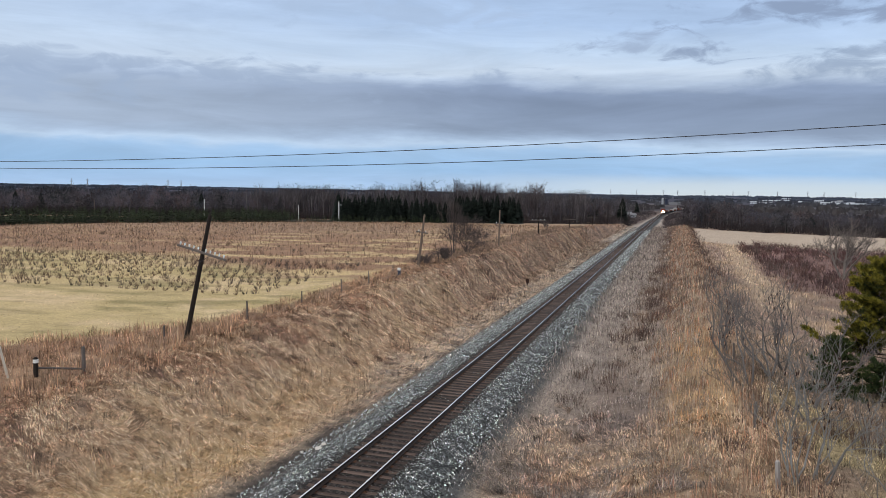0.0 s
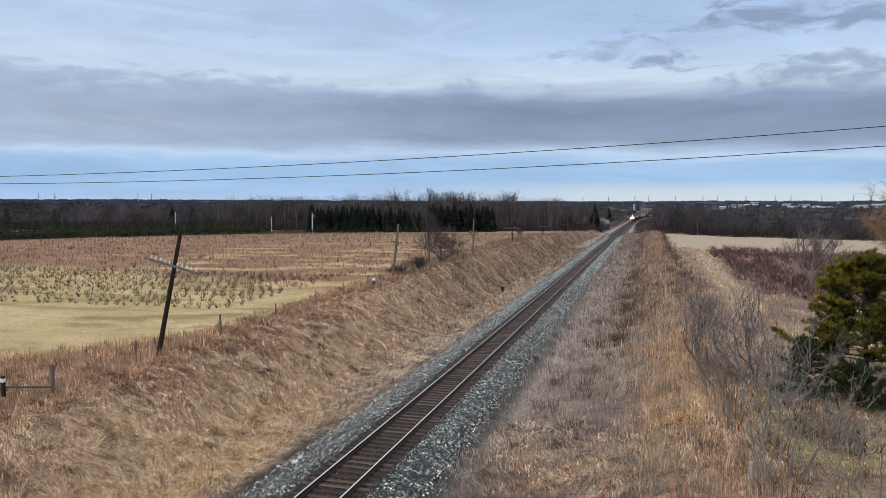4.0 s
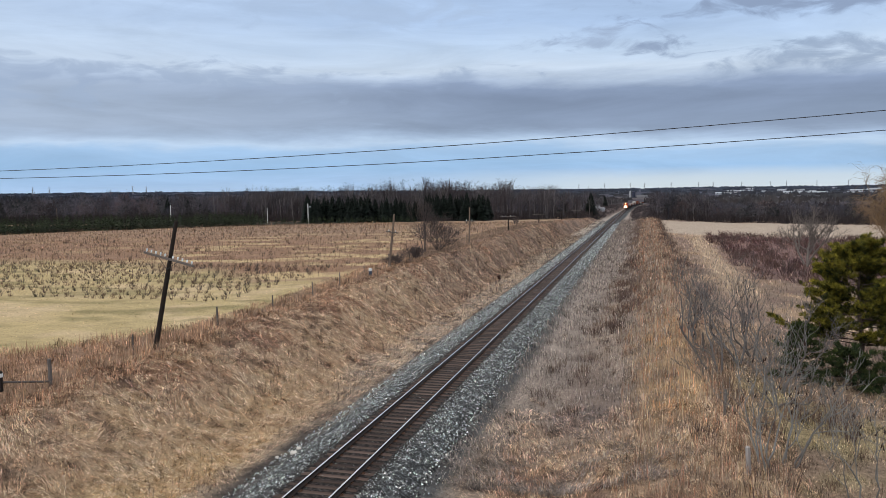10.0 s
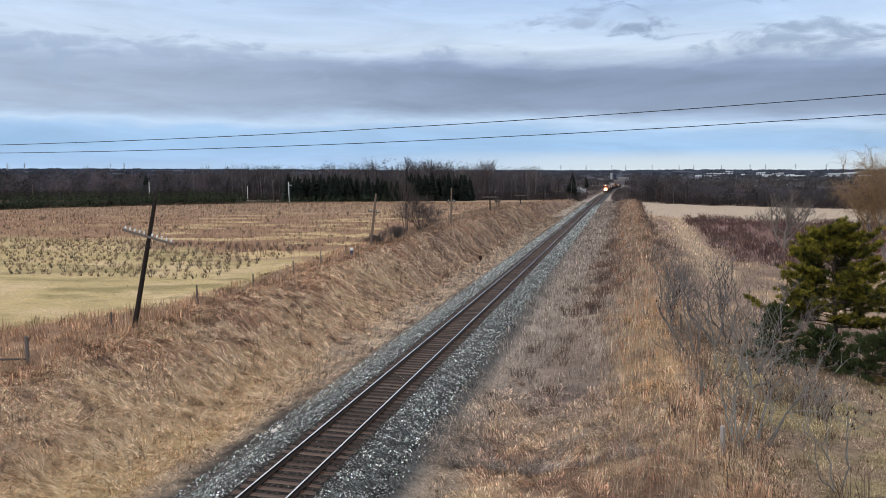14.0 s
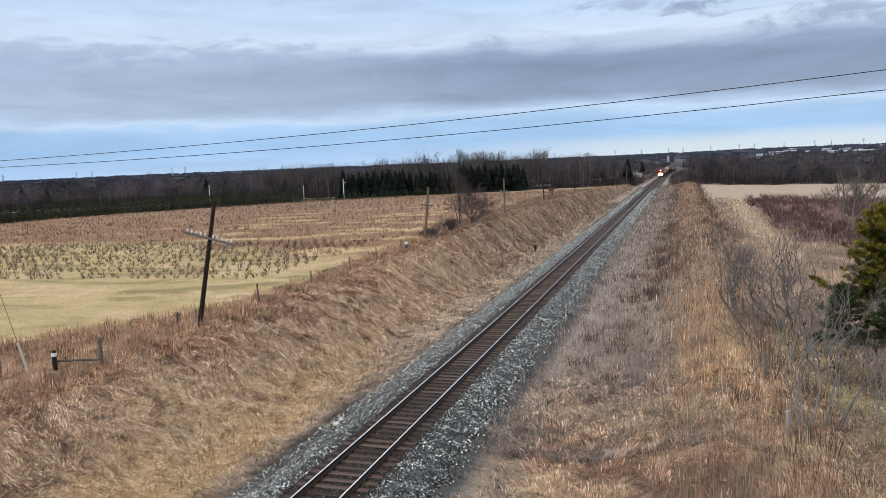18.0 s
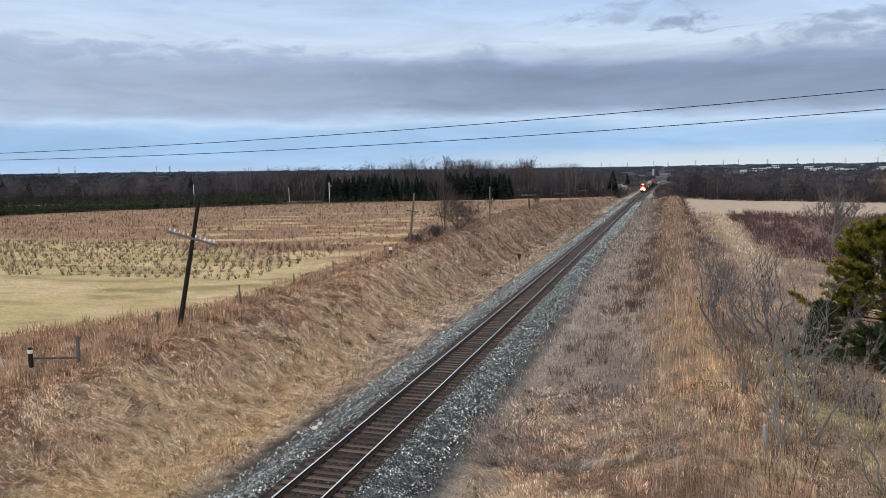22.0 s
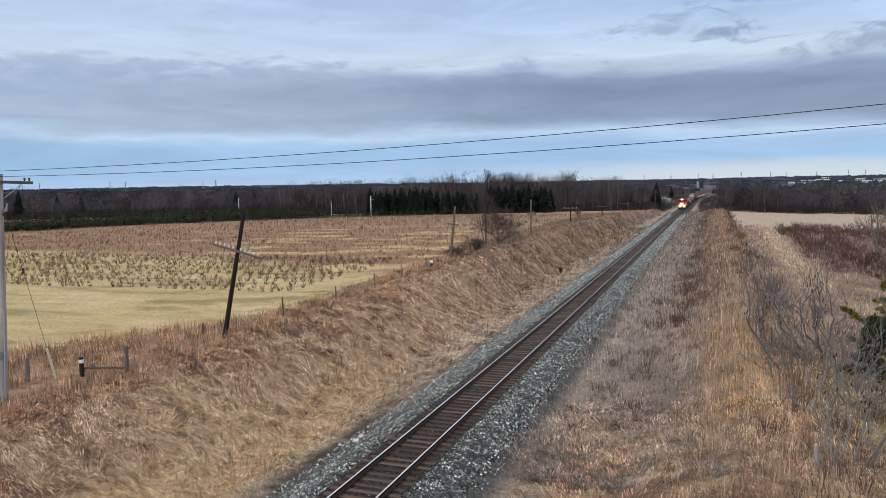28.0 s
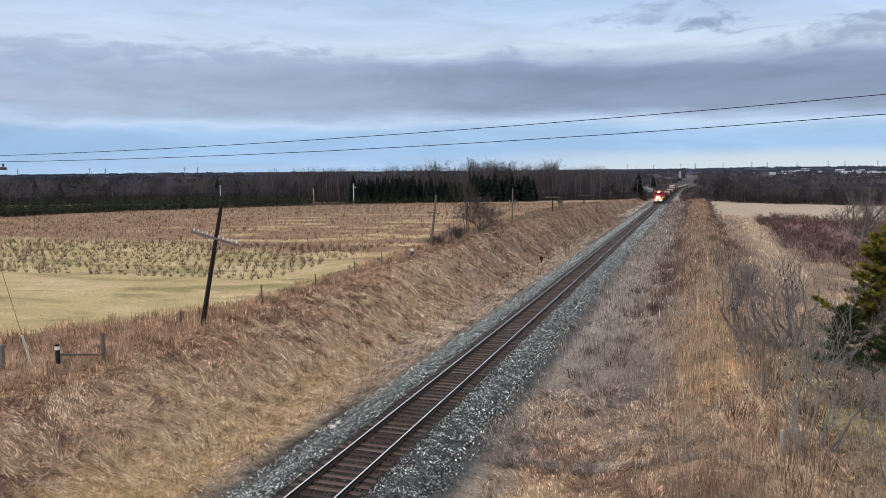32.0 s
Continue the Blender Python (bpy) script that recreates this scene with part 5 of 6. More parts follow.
def far_towers():
    """Lattice transmission towers along the skyline."""
    def tower(h):
        segs = []
        w = h * 0.085
        for sx, sy in ((-1, -1), (1, -1), (1, 1), (-1, 1)):
            segs.append((sx * w, sy * w, 0, sx * w * 0.25, sy * w * 0.25, h * 0.6, 0.6, 0.5))
            segs.append((sx * w * 0.25, sy * w * 0.25, h * 0.6, 0, 0, h, 0.5, 0.4))
        for z, span in ((0.62, 0.16), (0.76, 0.19), (0.9, 0.14)):
            segs.append((-span * h, 0, z * h, span * h, 0, z * h, 0.4, 0.4))
        for k in range(4):
            f, g = k / 4 * 0.6, (k + 1) / 4 * 0.6
            a, b = w * (1 - f * 1.25), w * (1 - g * 1.25)
            segs.append((-a, -a, f * h, b, -b, g * h, 0.25, 0.25))
            segs.append((a, -a, f * h, -b, -b, g * h, 0.4, 0.4))
        v, q = tubes(segs, 4)
        return mesh_np("lattice", v, q, None, TOWER_STEEL)
    me = tower(32)
    spots = [(-50.2, 3000), (-49.0, 3050), (-44.6, 3000), (-43.6, 3050), (-38.3, 3100), (-37.4, 3150)]
    spots += [(-4.6 + 1.62 * k + 0.3 * ((k * 7) % 3 - 1), 3900 + 60 * (k % 4)) for k in range(13)]
    for k, (az, r) in enumerate(spots):
        x, y = polar(az, r)
        t = thing("transmission_tower", on_ground(x, y, -2 if az < -30 else 0), "hazy grey lattice transmission tower on the skyline", "transmission tower", "skyline towers", (0, 0, -az + 20 * (k % 2)))
        part("lattice", me, None, t)


far_towers()


# ---- far buildings ----
def house(az, r, size, walls, roof, label, roof_h=2.0, turn=0.0, name="farm_house", windows=4):
    x, y = polar(az, r)
    w, d, h = size
    hs = thing(name, on_ground(x, y, -0.3), label, name.replace("_", " "), "", (0, 0, -az + turn))
    bm = bmesh.new()
    box(bm, (-w / 2, -d / 2, 0), (w / 2, d / 2, h), 0.02)
    wall = part("wall", bm, walls, hs)
    bm = bmesh.new()
    e = 0.4
    vs = [bm.verts.new(p) for p in ((-w / 2 - e, -d / 2 - e, h + 0.01), (w / 2 + e, -d / 2 - e, h + 0.01), (w / 2 + e, d / 2 + e, h + 0.01), (-w / 2 - e, d / 2 + e, h + 0.01), (-w / 2 - e, 0, h + roof_h), (w / 2 + e, 0, h + roof_h))]
    for f in ((0, 1, 5, 4), (2, 3, 4, 5), (0, 4, 3), (1, 2, 5), (3, 2, 1, 0)):
        bm.faces.new([vs[i] for i in f])
    part("roof", bm, roof, hs)
    for k in range(windows):
        cx = (k + 0.5) / windows * w - w / 2
        bm = bmesh.new()
        box(bm, (cx - w * 0.05, -d / 2 - 0.05, h * 0.35), (cx + w * 0.05, -d / 2 + 0.02, h * 0.72), 0.01)
        part("window", bm, WINDOW, wall)
    return hs


house(-3.6, 440, (3.8, 4, 1.9), SIDING, ROOF_GREY, "small white house half hidden by bare trees", 1.6, 25)
house(-3.25, 436, (3.4, 3, 1.8), SIDING, ROOF_GREY, "small pale shed beside the house", 1.0, 25, "shed", 1)


def silo():
    x, y = polar(-0.95, 1500)
    s = thing("grain_silo", on_ground(x, y, 2.0), "pale concrete silo beside a dark blue silo", "silo")
    bm = bmesh.new()
    lathe(bm, [(2.1, 0), (2.1, 11), (1.7, 12), (0.4, 12.6)], (-3.4, 0, 0), 16)
    part("pale_silo", bm, SILO_WALL, s)
    bm = bmesh.new()
    lathe(bm, [(2.8, 0), (2.8, 11), (2.2, 12), (0.5, 12.6)], (3.4, 0, 0), 16)
    part("dark_silo", bm, SILO_DARK, s, "dark blue steel silo")
    bm = bmesh.new()
    box(bm, (9, -6, 0), (30, 6, 4.5), 0.1)
    part("barn", bm, ROOF_GREY, s, "long grey barn")


silo()
rng_town = random.Random(91)
for k in range(30):
    az, r = rng_town.uniform(4.5, 22), rng_town.uniform(1750, 2700)
    w, h = rng_town.uniform(8, 40), rng_town.uniform(3, 5.5)
    house(az, r, (w, 14, h), SIDING, SIDING if k % 3 else ROOF_GREY, "long pale industrial building in the hazy distance", 1.2, rng_town.uniform(-15, 15), "warehouse", 4)


# ---- the train ----
def wheelset(parent, y, half=0.75):
    for s in (-1, 1):
        bm = bmesh.new()
        m = Matrix.Translation((s * half, y, 0.46)) @ Matrix.Rotation(radians(90), 4, "Y")
        bmesh.ops.create_cone(bm, cap_ends=True, segments=16, radius1=0.46, radius2=0.46, depth=0.13, matrix=m)
        part("wheel", bm, DARK_METAL, parent)


def bogie(parent, y):
    bm = bmesh.new()
    for s in (-1, 1):
        box(bm, (s * 0.98 - 0.07, y - 1.9, 0.35), (s * 0.98 + 0.07, y + 1.9, 0.85), 0.04)
    box(bm, (-1.0, y - 0.3, 0.45), (1.0, y + 0.3, 0.8), 0.03)
    b = part("bogie", bm, BLACK, parent)
    for dy in (-1.35, 1.35):
        wheelset(b, y + dy)


def locomotive():
    """A wide-nosed freight locomotive; its front is at y = 0 and faces -y, its wheels stand on z = 0."""
    lo = thing("locomotive", (0, 0, 0), "red and orange freight locomotive with lit headlights pulling a train", "locomotive")
    bm = bmesh.new()
    box(bm, (-1.5, 0.5, 1.15), (1.5, 21.5, 1.55), 0.05)
    part("underframe", bm, BLACK, lo)
    # nose: lower, tapered wedge
    bm = bmesh.new()
    prof = [(0.55, 1.55), (0.55, 2.7), (0.95, 3.15), (2.6, 3.25), (2.6, 1.55)]
    left = [bm.verts.new((-1.05 if y < 1 else -1.45, y, z)) for y, z in prof]
    right = [bm.verts.new((1.05 if y < 1 else 1.45, y, z)) for y, z in prof]
    bm.faces.new(left)
    bm.faces.new(right[::-1])
    for i in range(5):
        j = (i + 1) % 5
        bm.faces.new((left[j], left[i], right[i], right[j]))
    bmesh.ops.bevel(bm, geom=list(bm.edges), offset=0.06, segments=2, affect="EDGES")
    bmesh.ops.recalc_face_normals(bm, faces=bm.faces)
    part("nose", bm, LOCO_RED, lo, "red nose")
    bm = bmesh.new()
    box(bm, (-1.55, 2.62, 1.56), (1.55, 5.4, 4.55), 0.14)
    cab = part("cab", bm, LOCO_RED, lo, "red cab")
    for x0, x1 in ((-1.35, -0.75), (-0.65, -0.05), (0.05, 0.65), (0.75, 1.35)):
        bm = bmesh.new()
        box(bm, (x0, 2.56, 3.45), (x1, 2.64, 4.15), 0.02)
        part("windscreen", bm, WINDOW, cab)
    for s in (-1, 1):
        bm = bmesh.new()
        box(bm, (s * 1.56 - 0.03, 3.2, 3.3), (s * 1.56 + 0.03, 4.7, 4.1), 0.02)
        part("side_window", bm, WINDOW, cab)
    bm = bmesh.new()
    box(bm, (-0.95, 5.42, 1.56), (0.95, 20.9, 4.25), 0.12)
    hood = part("hood", bm, LOCO_RED, lo, "red engine hood")
    bm = bmesh.new()
    box(bm, (-0.9, 7, 4.26), (0.9, 9, 4.6), 0.06)
    part("exhaust_housing", bm, BLACK, hood, "black exhaust housing")
    bm = bmesh.new()
    box(bm, (-1.5, 15.5, 3.6), (1.5, 20.5, 4.62), 0.12)
    part("radiator", bm, BLACK, hood, "black radiator section")
    bm = bmesh.new()
    box(bm, (-1.5, 0.1, 0.28), (1.5, 0.45, 1.1), 0.05)
    part("plough", bm, BLACK, lo, "black snow plough")
    bm = bmesh.new()
    box(bm, (-1.5, 0.46, 1.0), (1.5, 0.7, 1.56), 0.03)
    part("pilot_beam", bm, LOCO_ORANGE, lo)
    bm = bmesh.new()
    for s in (-1, 1):
        for y in (0.55, 1.5, 5.8, 9, 12.5, 16, 19.5, 21.3):
            rod(bm, (s * 1.48, y, 1.5), (s * 1.48, y, 2.55), 0.025, None, 5)
        rod(bm, (s * 1.48, 0.55, 2.55), (s * 1.48, 1.5, 2.55), 0.025, None, 5)
        rod(bm, (s * 1.48, 5.8, 2.55), (s * 1.48, 21.3, 2.55), 0.025, None, 5)
    part("handrails", bm, WHITE, lo, "white handrails")
    # the four lower lenses are oversized: the lamps' glare is put into their size
    for x, y, z, r in ((-0.16, 2.5, 4.33, 0.12), (0.16, 2.5, 4.33, 0.12), (-0.3, 0.45, 2.3, 0.28), (0.3, 0.45, 2.3, 0.28), (-0.8, 0.38, 1.45, 0.3), (0.8, 0.38, 1.45, 0.3)):
        bm = bmesh.new()
        rod(bm, (x, y - 0.06, z), (x, y + 0.2, z), r, r, 14)
        part("headlight", bm, LAMP, lo, "lit yellow-white lamp")
    bm = bmesh.new()
    box(bm, (-1.3, 8.2, 0.35), (1.3, 13.8, 1.14), 0.15)
    part("fuel_tank", bm, BLACK, lo)
    bogie(lo, 4.2)
    bogie(lo, 17.8)
    return lo


def hopper(body_mat, label, kind):
    car = thing("freight_car", (0, 0, 0), label, "freight car", "freight train")
    bm = bmesh.new()
    box(bm, (-0.35, 0.3, 0.9), (0.35, 17.2, 1.2), 0.03)
    part("underframe", bm, BLACK, car)
    if kind == "gondola":
        bm = bmesh.new()
        for s in (-1, 1):
            box(bm, (s * 1.45 - 0.06, 0.4, 1.21), (s * 1.45 + 0.06, 17.1, 2.7), 0.02)
            box(bm, (-1.4, 8.75 + s * 8.3 - 0.06, 1.21), (1.4, 8.75 + s * 8.3 + 0.06, 2.7), 0.02)
        box(bm, (-1.38, 0.6, 1.21), (1.38, 16.9, 1.5), 0.02)
        for k in range(11):
            for s in (-1, 1):
                box(bm, (s * 1.55 - 0.05, 1 + k * 1.55, 1.21), (s * 1.55 + 0.05, 1.15 + k * 1.55, 2.65))
        body = part("body", bm, body_mat, car)
    else:
        bm = bmesh.new()
        box(bm, (-1.5, 0.5, 1.21), (1.5, 17.0, 4.35), 0.12)
        body = part("body", bm, body_mat, car)
        bm = bmesh.new()
        box(bm, (-0.4, 0.6, 4.36), (0.4, 16.9, 4.5), 0.03)
        part("roof_walk", bm, GALV, body)
        for s in (-1, 1):
            bm = bmesh.new()
            box(bm, (s * 1.53 - 0.03, 7.2, 1.4), (s * 1.53 + 0.03, 10.2, 4.1), 0.02)
            part("door", bm, body_mat, body)
    bogie(car, 2.6)
    bogie(car, 14.9)
    return car


loco = locomotive()
kinds = [hopper(CAR_BROWN, "rust-brown gondola car coupled in the train", "gondola"), hopper(CAR_WHITE, "pale grey gondola car coupled in the train", "gondola"), hopper(CAR_GREY, "grey covered hopper car in the train", "hopper"), hopper(CAR_BROWN, "rust-brown box car coupled in the train", "hopper")]
cars = []
for k, which in enumerate((0, 0, 0, 1, 0, 0, 0, 1, 0, 0, 2, 0, 0, 3, 0, 1, 0, 0)):
    cars.append(kinds[which] if kinds[which] not in cars else copy_thing(kinds[which], pose(0, 0, 0)))


def train_front(t):
    return 279.0 + 13.6 * (32.0 - t)


def motions():
    times = (0, 0.5, 2, 4, 6, 8, 10, 12, 14, 16, 18, 20, 22, 24, 26, 28, 30, 31.5, 32)
    for k, ob in enumerate([loco] + cars):
        back = 0.0 if k == 0 else 22.6 + 17.6 * (k - 1)
        rows = []
        for t in times:
            y = train_front(t) + back
            rows.append((t, pose(float(track_x(y + 9)), y, float(track_z(y)) + 0.004, TRACK_TILT if y < 950 else -0.11, 0, -math.degrees(math.atan(float(track_x(y + 14) - track_x(y + 4)) / 10)))))
        walk(ob, rows)


# ---- sleepers ----
def make_ties():
    rng = random.Random(31)
    bm = bmesh.new()
    box(bm, (-1.3, -0.115, -0.17), (1.3, 0.115, 0.0), 0.014)
    me = bpy.data.meshes.new("tie")
    bm.to_mesh(me)
    bm.free()
    me.materials.append(TIE_WOOD)
    bm = bmesh.new()
    box(bm, (-0.17, -0.095, 0.0), (0.17, 0.095, 0.016), 0.004)
    for sx in (-0.13, 0.13):
        box(bm, (sx - 0.02, -0.02, 0.016), (sx + 0.02, 0.02, 0.05))
    plate = bpy.data.meshes.new("tie_plate")
    bm.to_mesh(plate)
    bm.free()
    plate.materials.append(PLATE)
    y = 12.0
    for k in range(300):
        y += 0.52 + rng.uniform(-0.03, 0.03)
        tie = part("tie", me, None, track)
        tie.matrix_world = pose(float(track_x(y)) + rng.uniform(-0.05, 0.05), y, float(track_z(y)) - 0.19 + rng.uniform(-0.012, 0.004), TRACK_TILT, rng.uniform(-0.4, 0.4), 0.34 + rng.uniform(-1.2, 1.2))
        if k < 150:
            for s in (-1, 1):
                p = part("tie_plate", plate, None, tie)
                p.location = (s * 0.7525, 0, 0)
    V, Q, at = [], [], 0
    cube = np.array([(-1.3, -0.11, -0.1), (1.3, -0.11, -0.1), (1.3, 0.11, -0.1), (-1.3, 0.11, -0.1), (-1.3, -0.11, 0), (1.3, -0.11, 0), (1.3, 0.11, 0), (-1.3, 0.11, 0)])
    face = np.array([(4, 5, 6, 7), (0, 1, 5, 4), (1, 2, 6, 5), (3, 0, 4, 7), (2, 3, 7, 6)])
    while y < 940:
        y += 0.52
        V.append(cube + (float(track_x(y)) + rng.uniform(-0.05, 0.05), y, float(track_z(y)) - 0.19))
        Q.append(face + at)
        at += 8
    far = part("far_ties", mesh_np("far_ties", np.concatenate(V), np.concatenate(Q), None, TIE_WOOD), None, track)
    far["kind"] = "stuff"


# ---- grass ----
def blades(x, y, h, lie, ang, width, tint, rng):
    """Pointed stems with a bend: lie 0 stands, 1 lies along ang. Returns verts, quads, tints."""
    n = len(x)
    x = x + track_x(y) * soft_step(13, 5, np.abs(x))
    dx, dy = np.cos(ang), np.sin(ang)
    side = ang + 1.571 + rng.normal(0, 0.6, n)
    wx, wy = np.cos(side) * width / 2, np.sin(side) * width / 2
    tx, ty = x + dx * h * lie * 0.95, y + dy * h * lie * 0.95
    z0, z1 = ground_z(x, y), ground_z(tx, ty)
    mx, my = x + dx * h * lie * 0.40, y + dy * h * lie * 0.40
    zm = z0 * 0.58 + z1 * 0.42 + h * (0.56 * (1 - lie) + 0.22 * lie)
    V = np.empty((n, 4, 3))
    V[:, 0] = np.stack([x, y, z0 - 0.04], 1)
    V[:, 1] = np.stack([mx + wx, my + wy, zm], 1)
    V[:, 2] = np.stack([tx, ty, z1 + h * (1.0 - lie) + 0.07 * h * lie], 1)
    V[:, 3] = np.stack([mx - wx, my - wy, zm], 1)
    return V.reshape(-1, 3), np.arange(n * 4).reshape(-1, 4), np.repeat(tint, 4, 0)


def sow(rng, n, xr, yr, power=1.0):
    return rng.uniform(*xr, n), yr[0] + (yr[1] - yr[0]) * rng.uniform(0, 1, n) ** power


def grass_object(name, label, groups):
    V = np.concatenate([g[0] for g in groups])
    off = np.cumsum([0] + [len(g[0]) for g in groups[:-1]])
    Q = np.concatenate([g[1] + o for g, o in zip(groups, off)])
    C = np.concatenate([g[2] for g in groups])
    tagged(new(name, mesh_np(name, V, Q, None, BLADE, C)), label, "grass", kind="stuff")


def clumped(rng, x, y, scale, seed, cut):
    """Keeps more where a field of noise is high, for uneven growth."""
    return (ripple(x, y, scale, seed) + 0.8 * ripple(x, y, scale * 0.33, seed + 1) + rng.uniform(-0.7, 0.7, len(x))) > cut


def clump_value(x, y, size, seed=0.0):
    """One random number from 0 to 1 for each tussock: a bent grid of cells."""
    i = np.floor((x + 0.5 * size * ripple(x, y, size * 2.3, 7)) / size)
    j = np.floor((y + 0.5 * size * ripple(y, x, size * 2.1, 8)) / (size * 1.25))
    v = np.sin(i * 127.1 + j * 311.7 + seed) * 43758.5453
    return v - np.floor(v)


def tussock(x, y, size=0.5, low=0.5, high=1.45, seed=0.0):
    a, b = clump_value(x, y, size, seed), clump_value(x, y, size * 3.1, seed + 5)
    return ((low + (high - low) * a) * (0.8 + 0.4 * b))[:, None]


def shade(rng, c, lo=0.7, hi=1.3):
    return np.minimum(c * rng.uniform(lo * 0.7, hi * 1.12, (len(c), 1)), (0.86, 0.68, 0.49)) * rng.uniform(0.94, 1.06, (len(c), 3))


def value_noise(u, v, seed):
    i, j = np.floor(u), np.floor(v)
    fu, fv = u - i, v - j
    fu, fv = fu * fu * (3 - 2 * fu), fv * fv * (3 - 2 * fv)

    def h(a, b):
        w = np.sin(a * 127.1 + b * 311.7 + seed * 17.3) * 43758.5453
        return w - np.floor(w)

    return (h(i, j) * (1 - fu) + h(i + 1, j) * fu) * (1 - fv) + (h(i, j + 1) * (1 - fu) + h(i + 1, j + 1) * fu) * fv


def lodged(x, y, low=0.16, high=2.0):
    """Light and dark swathes of fallen grass, a hand to a step across, drawn out along the slope."""
    wx, wy = x + 0.8 * ripple(x, y, 6, 61), y + 0.8 * ripple(x, y, 5, 62)
    s = 0.42 * value_noise(wx * 1.9, wy * 5.2, 1) + 0.38 * value_noise(wx * 4.0, wy * 11.0, 2) + 0.2 * value_noise(wx * 0.5, wy * 0.9, 3)
    return (low + (high - low) * soft_step(0.22, 0.8, s))[:, None]


def make_grass():
    rng = np.random.RandomState(77)
    # matted grass on the left bank: long fallen mats over short fine tussocks
    g = []
    for n, hlo, hhi, lay0, size, seed in ((175000, 0.28, 0.66, 0.84, 0.8, 0.0), (165000, 0.12, 0.34, 0.6, 0.45, 3.0)):
        x, y = sow(rng, n, (-14.2, -4.2), (12, 190), 2.0)
        k = clumped(rng, x, y, 2.2, 101, -0.75) & ((x < -4.7) | (y > 32) | (rng.uniform(0, 1, len(x)) < 0.18))
        x, y = x[k], y[k]
        d = np.hypot(x - 10.6, y)
        ang = -0.1 + 0.55 * ripple(x, y, 7, 103) + 1.2 * (clump_value(x, y, size, 9) - 0.5) + rng.normal(0, 0.22, len(x))
        h = rng.uniform(hlo, hhi, len(x)) * (0.7 + 0.6 * clump_value(x, y, size, 4)) * np.clip(55 / y, 0.5, 1) * np.interp(y, [14, 32], [0.7, 1])
        lie = np.clip(lay0 + 0.16 * ripple(x, y, 3.1, 106) + rng.normal(0, 0.12, len(x)), 0.1, 0.97)
        # rotten, dead and bleached stems side by side
        kind = rng.choice(3, len(x), p=[0.27, 0.43, 0.30])
        own = zone_tint(x, y) * np.array((0.45, 1.9, 2.0))[kind][:, None] + (kind == 2)[:, None] * np.array((0.20, 0.172, 0.135))
        g.append(blades(x, y, h, lie, ang, rng.uniform(0.012, 0.032, len(x)) * (d / 38), shade(rng, own * lodged(x, y, 0.22, 2.7) * tussock(x, y, size, 0.65, 1.4) * np.array((1.10, 0.965, 0.92)), 0.85, 1.15), rng))
    # loose upright stalks on the bank
    x, y = sow(rng, 16000, (-14, -4.5), (13, 200), 1.3)
    k = clumped(rng, x, y, 4, 111, 0.1)
    x, y = x[k], y[k]
    d = np.hypot(x - 10.6, y)
    g.append(blades(x, y, rng.uniform(0.35, 0.9, len(x)), rng.uniform(0, 0.3, len(x)), rng.uniform(0, 6.28, len(x)), 0.014 * (d / 30), shade(rng, np.tile((0.24, 0.175, 0.135), (len(x), 1)), 0.5, 1.3), rng))
    # farther bank
    x, y = sow(rng, 36000, (-15, -4), (120, 330), 1.5)
    d = np.hypot(x - 10.6, y)
    ang = 1.2 * ripple(x, y, 9, 113) + rng.normal(0, 0.6, len(x))
    g.append(blades(x, y, rng.uniform(0.2, 0.55, len(x)), np.clip(rng.normal(0.68, 0.2, len(x)), 0.1, 0.95), ang, rng.uniform(0.02, 0.04, len(x)) * (d / 110), shade(rng, zone_tint(x, y) * rng.choice([0.5, 1.3, 2.1], (len(x), 1)) * lodged(x * 0.5, y * 0.5, 0.4, 1.5), 0.7, 1.3), rng))
    grass_object("bank_grass", "matted tan dry grass on the railway bank", g)
    # tall red-brown grass along the crest
    g = []
    x, y = sow(rng, 105000, (-25, -12.2), (14, 80), 1.3)
    k = clumped(rng, x, y, 3.5, 121, -0.2) & (-x < 16.6 + np.clip(38 - y, 0, 14) * 0.85) & ((-x > 13.2) | (y < 37))
    x, y = x[k], y[k]
    d = np.hypot(x - 10.6, y)
    tall = 1 + 0.45 * np.exp(-((x + 14) ** 2 + (y - 33) ** 2) / 9)
    g.append(blades(x, y, rng.uniform(0.25, 0.78, len(x)) * tall * (0.5 + 0.85 * clump_value(x, y, 0.7, 8)) * np.where(y > 38, 0.7, 1), np.clip(rng.normal(0.4, 0.22, len(x)), 0, 0.92), rng.uniform(0, 6.28, len(x)), rng.uniform(0.014, 0.028, len(x)) * (d / 42), shade(rng, np.array((0.33, 0.185, 0.115)) + rng.uniform(0, 1, (len(x), 1)) ** 1.5 * np.array((0.36, 0.29, 0.20)), 0.75, 1.2) * tussock(x, y, 0.6, 0.3, 1.55), rng))
    x, y = sow(rng, 14000, (-18.2, -13.2), (75, 200), 1.3)
    d = np.hypot(x - 10.6, y)
    g.append(blades(x, y, rng.uniform(0.25, 0.7, len(x)), rng.uniform(0, 0.6, len(x)), rng.uniform(0, 6.28, len(x)), 0.03 * (d / 90), shade(rng, np.tile((0.27, 0.19, 0.14), (len(x), 1)) * tussock(x, y, 1.0), 0.7, 1.3), rng))
    grass_object("crest_grass", "tall red-brown dry grass along the fence line", g)
    # rough weeds on the far field
    g = []
    x, y = sow(rng, 70000, (-150, -18), (66, 215), 1.35)
    patch = ripple(x * 0.35, y, 9, 131) + 0.6 * ripple(x * 0.5, y, 3.5, 132)
    k = (patch + rng.uniform(-0.9, 0.9, len(x)) > -0.15) & (y + 0.12 * (x + 20) > 66) & ((y - 62) - (x + 166) * 1.676 < -3)
    x, y, patch = x[k], y[k], patch[k]
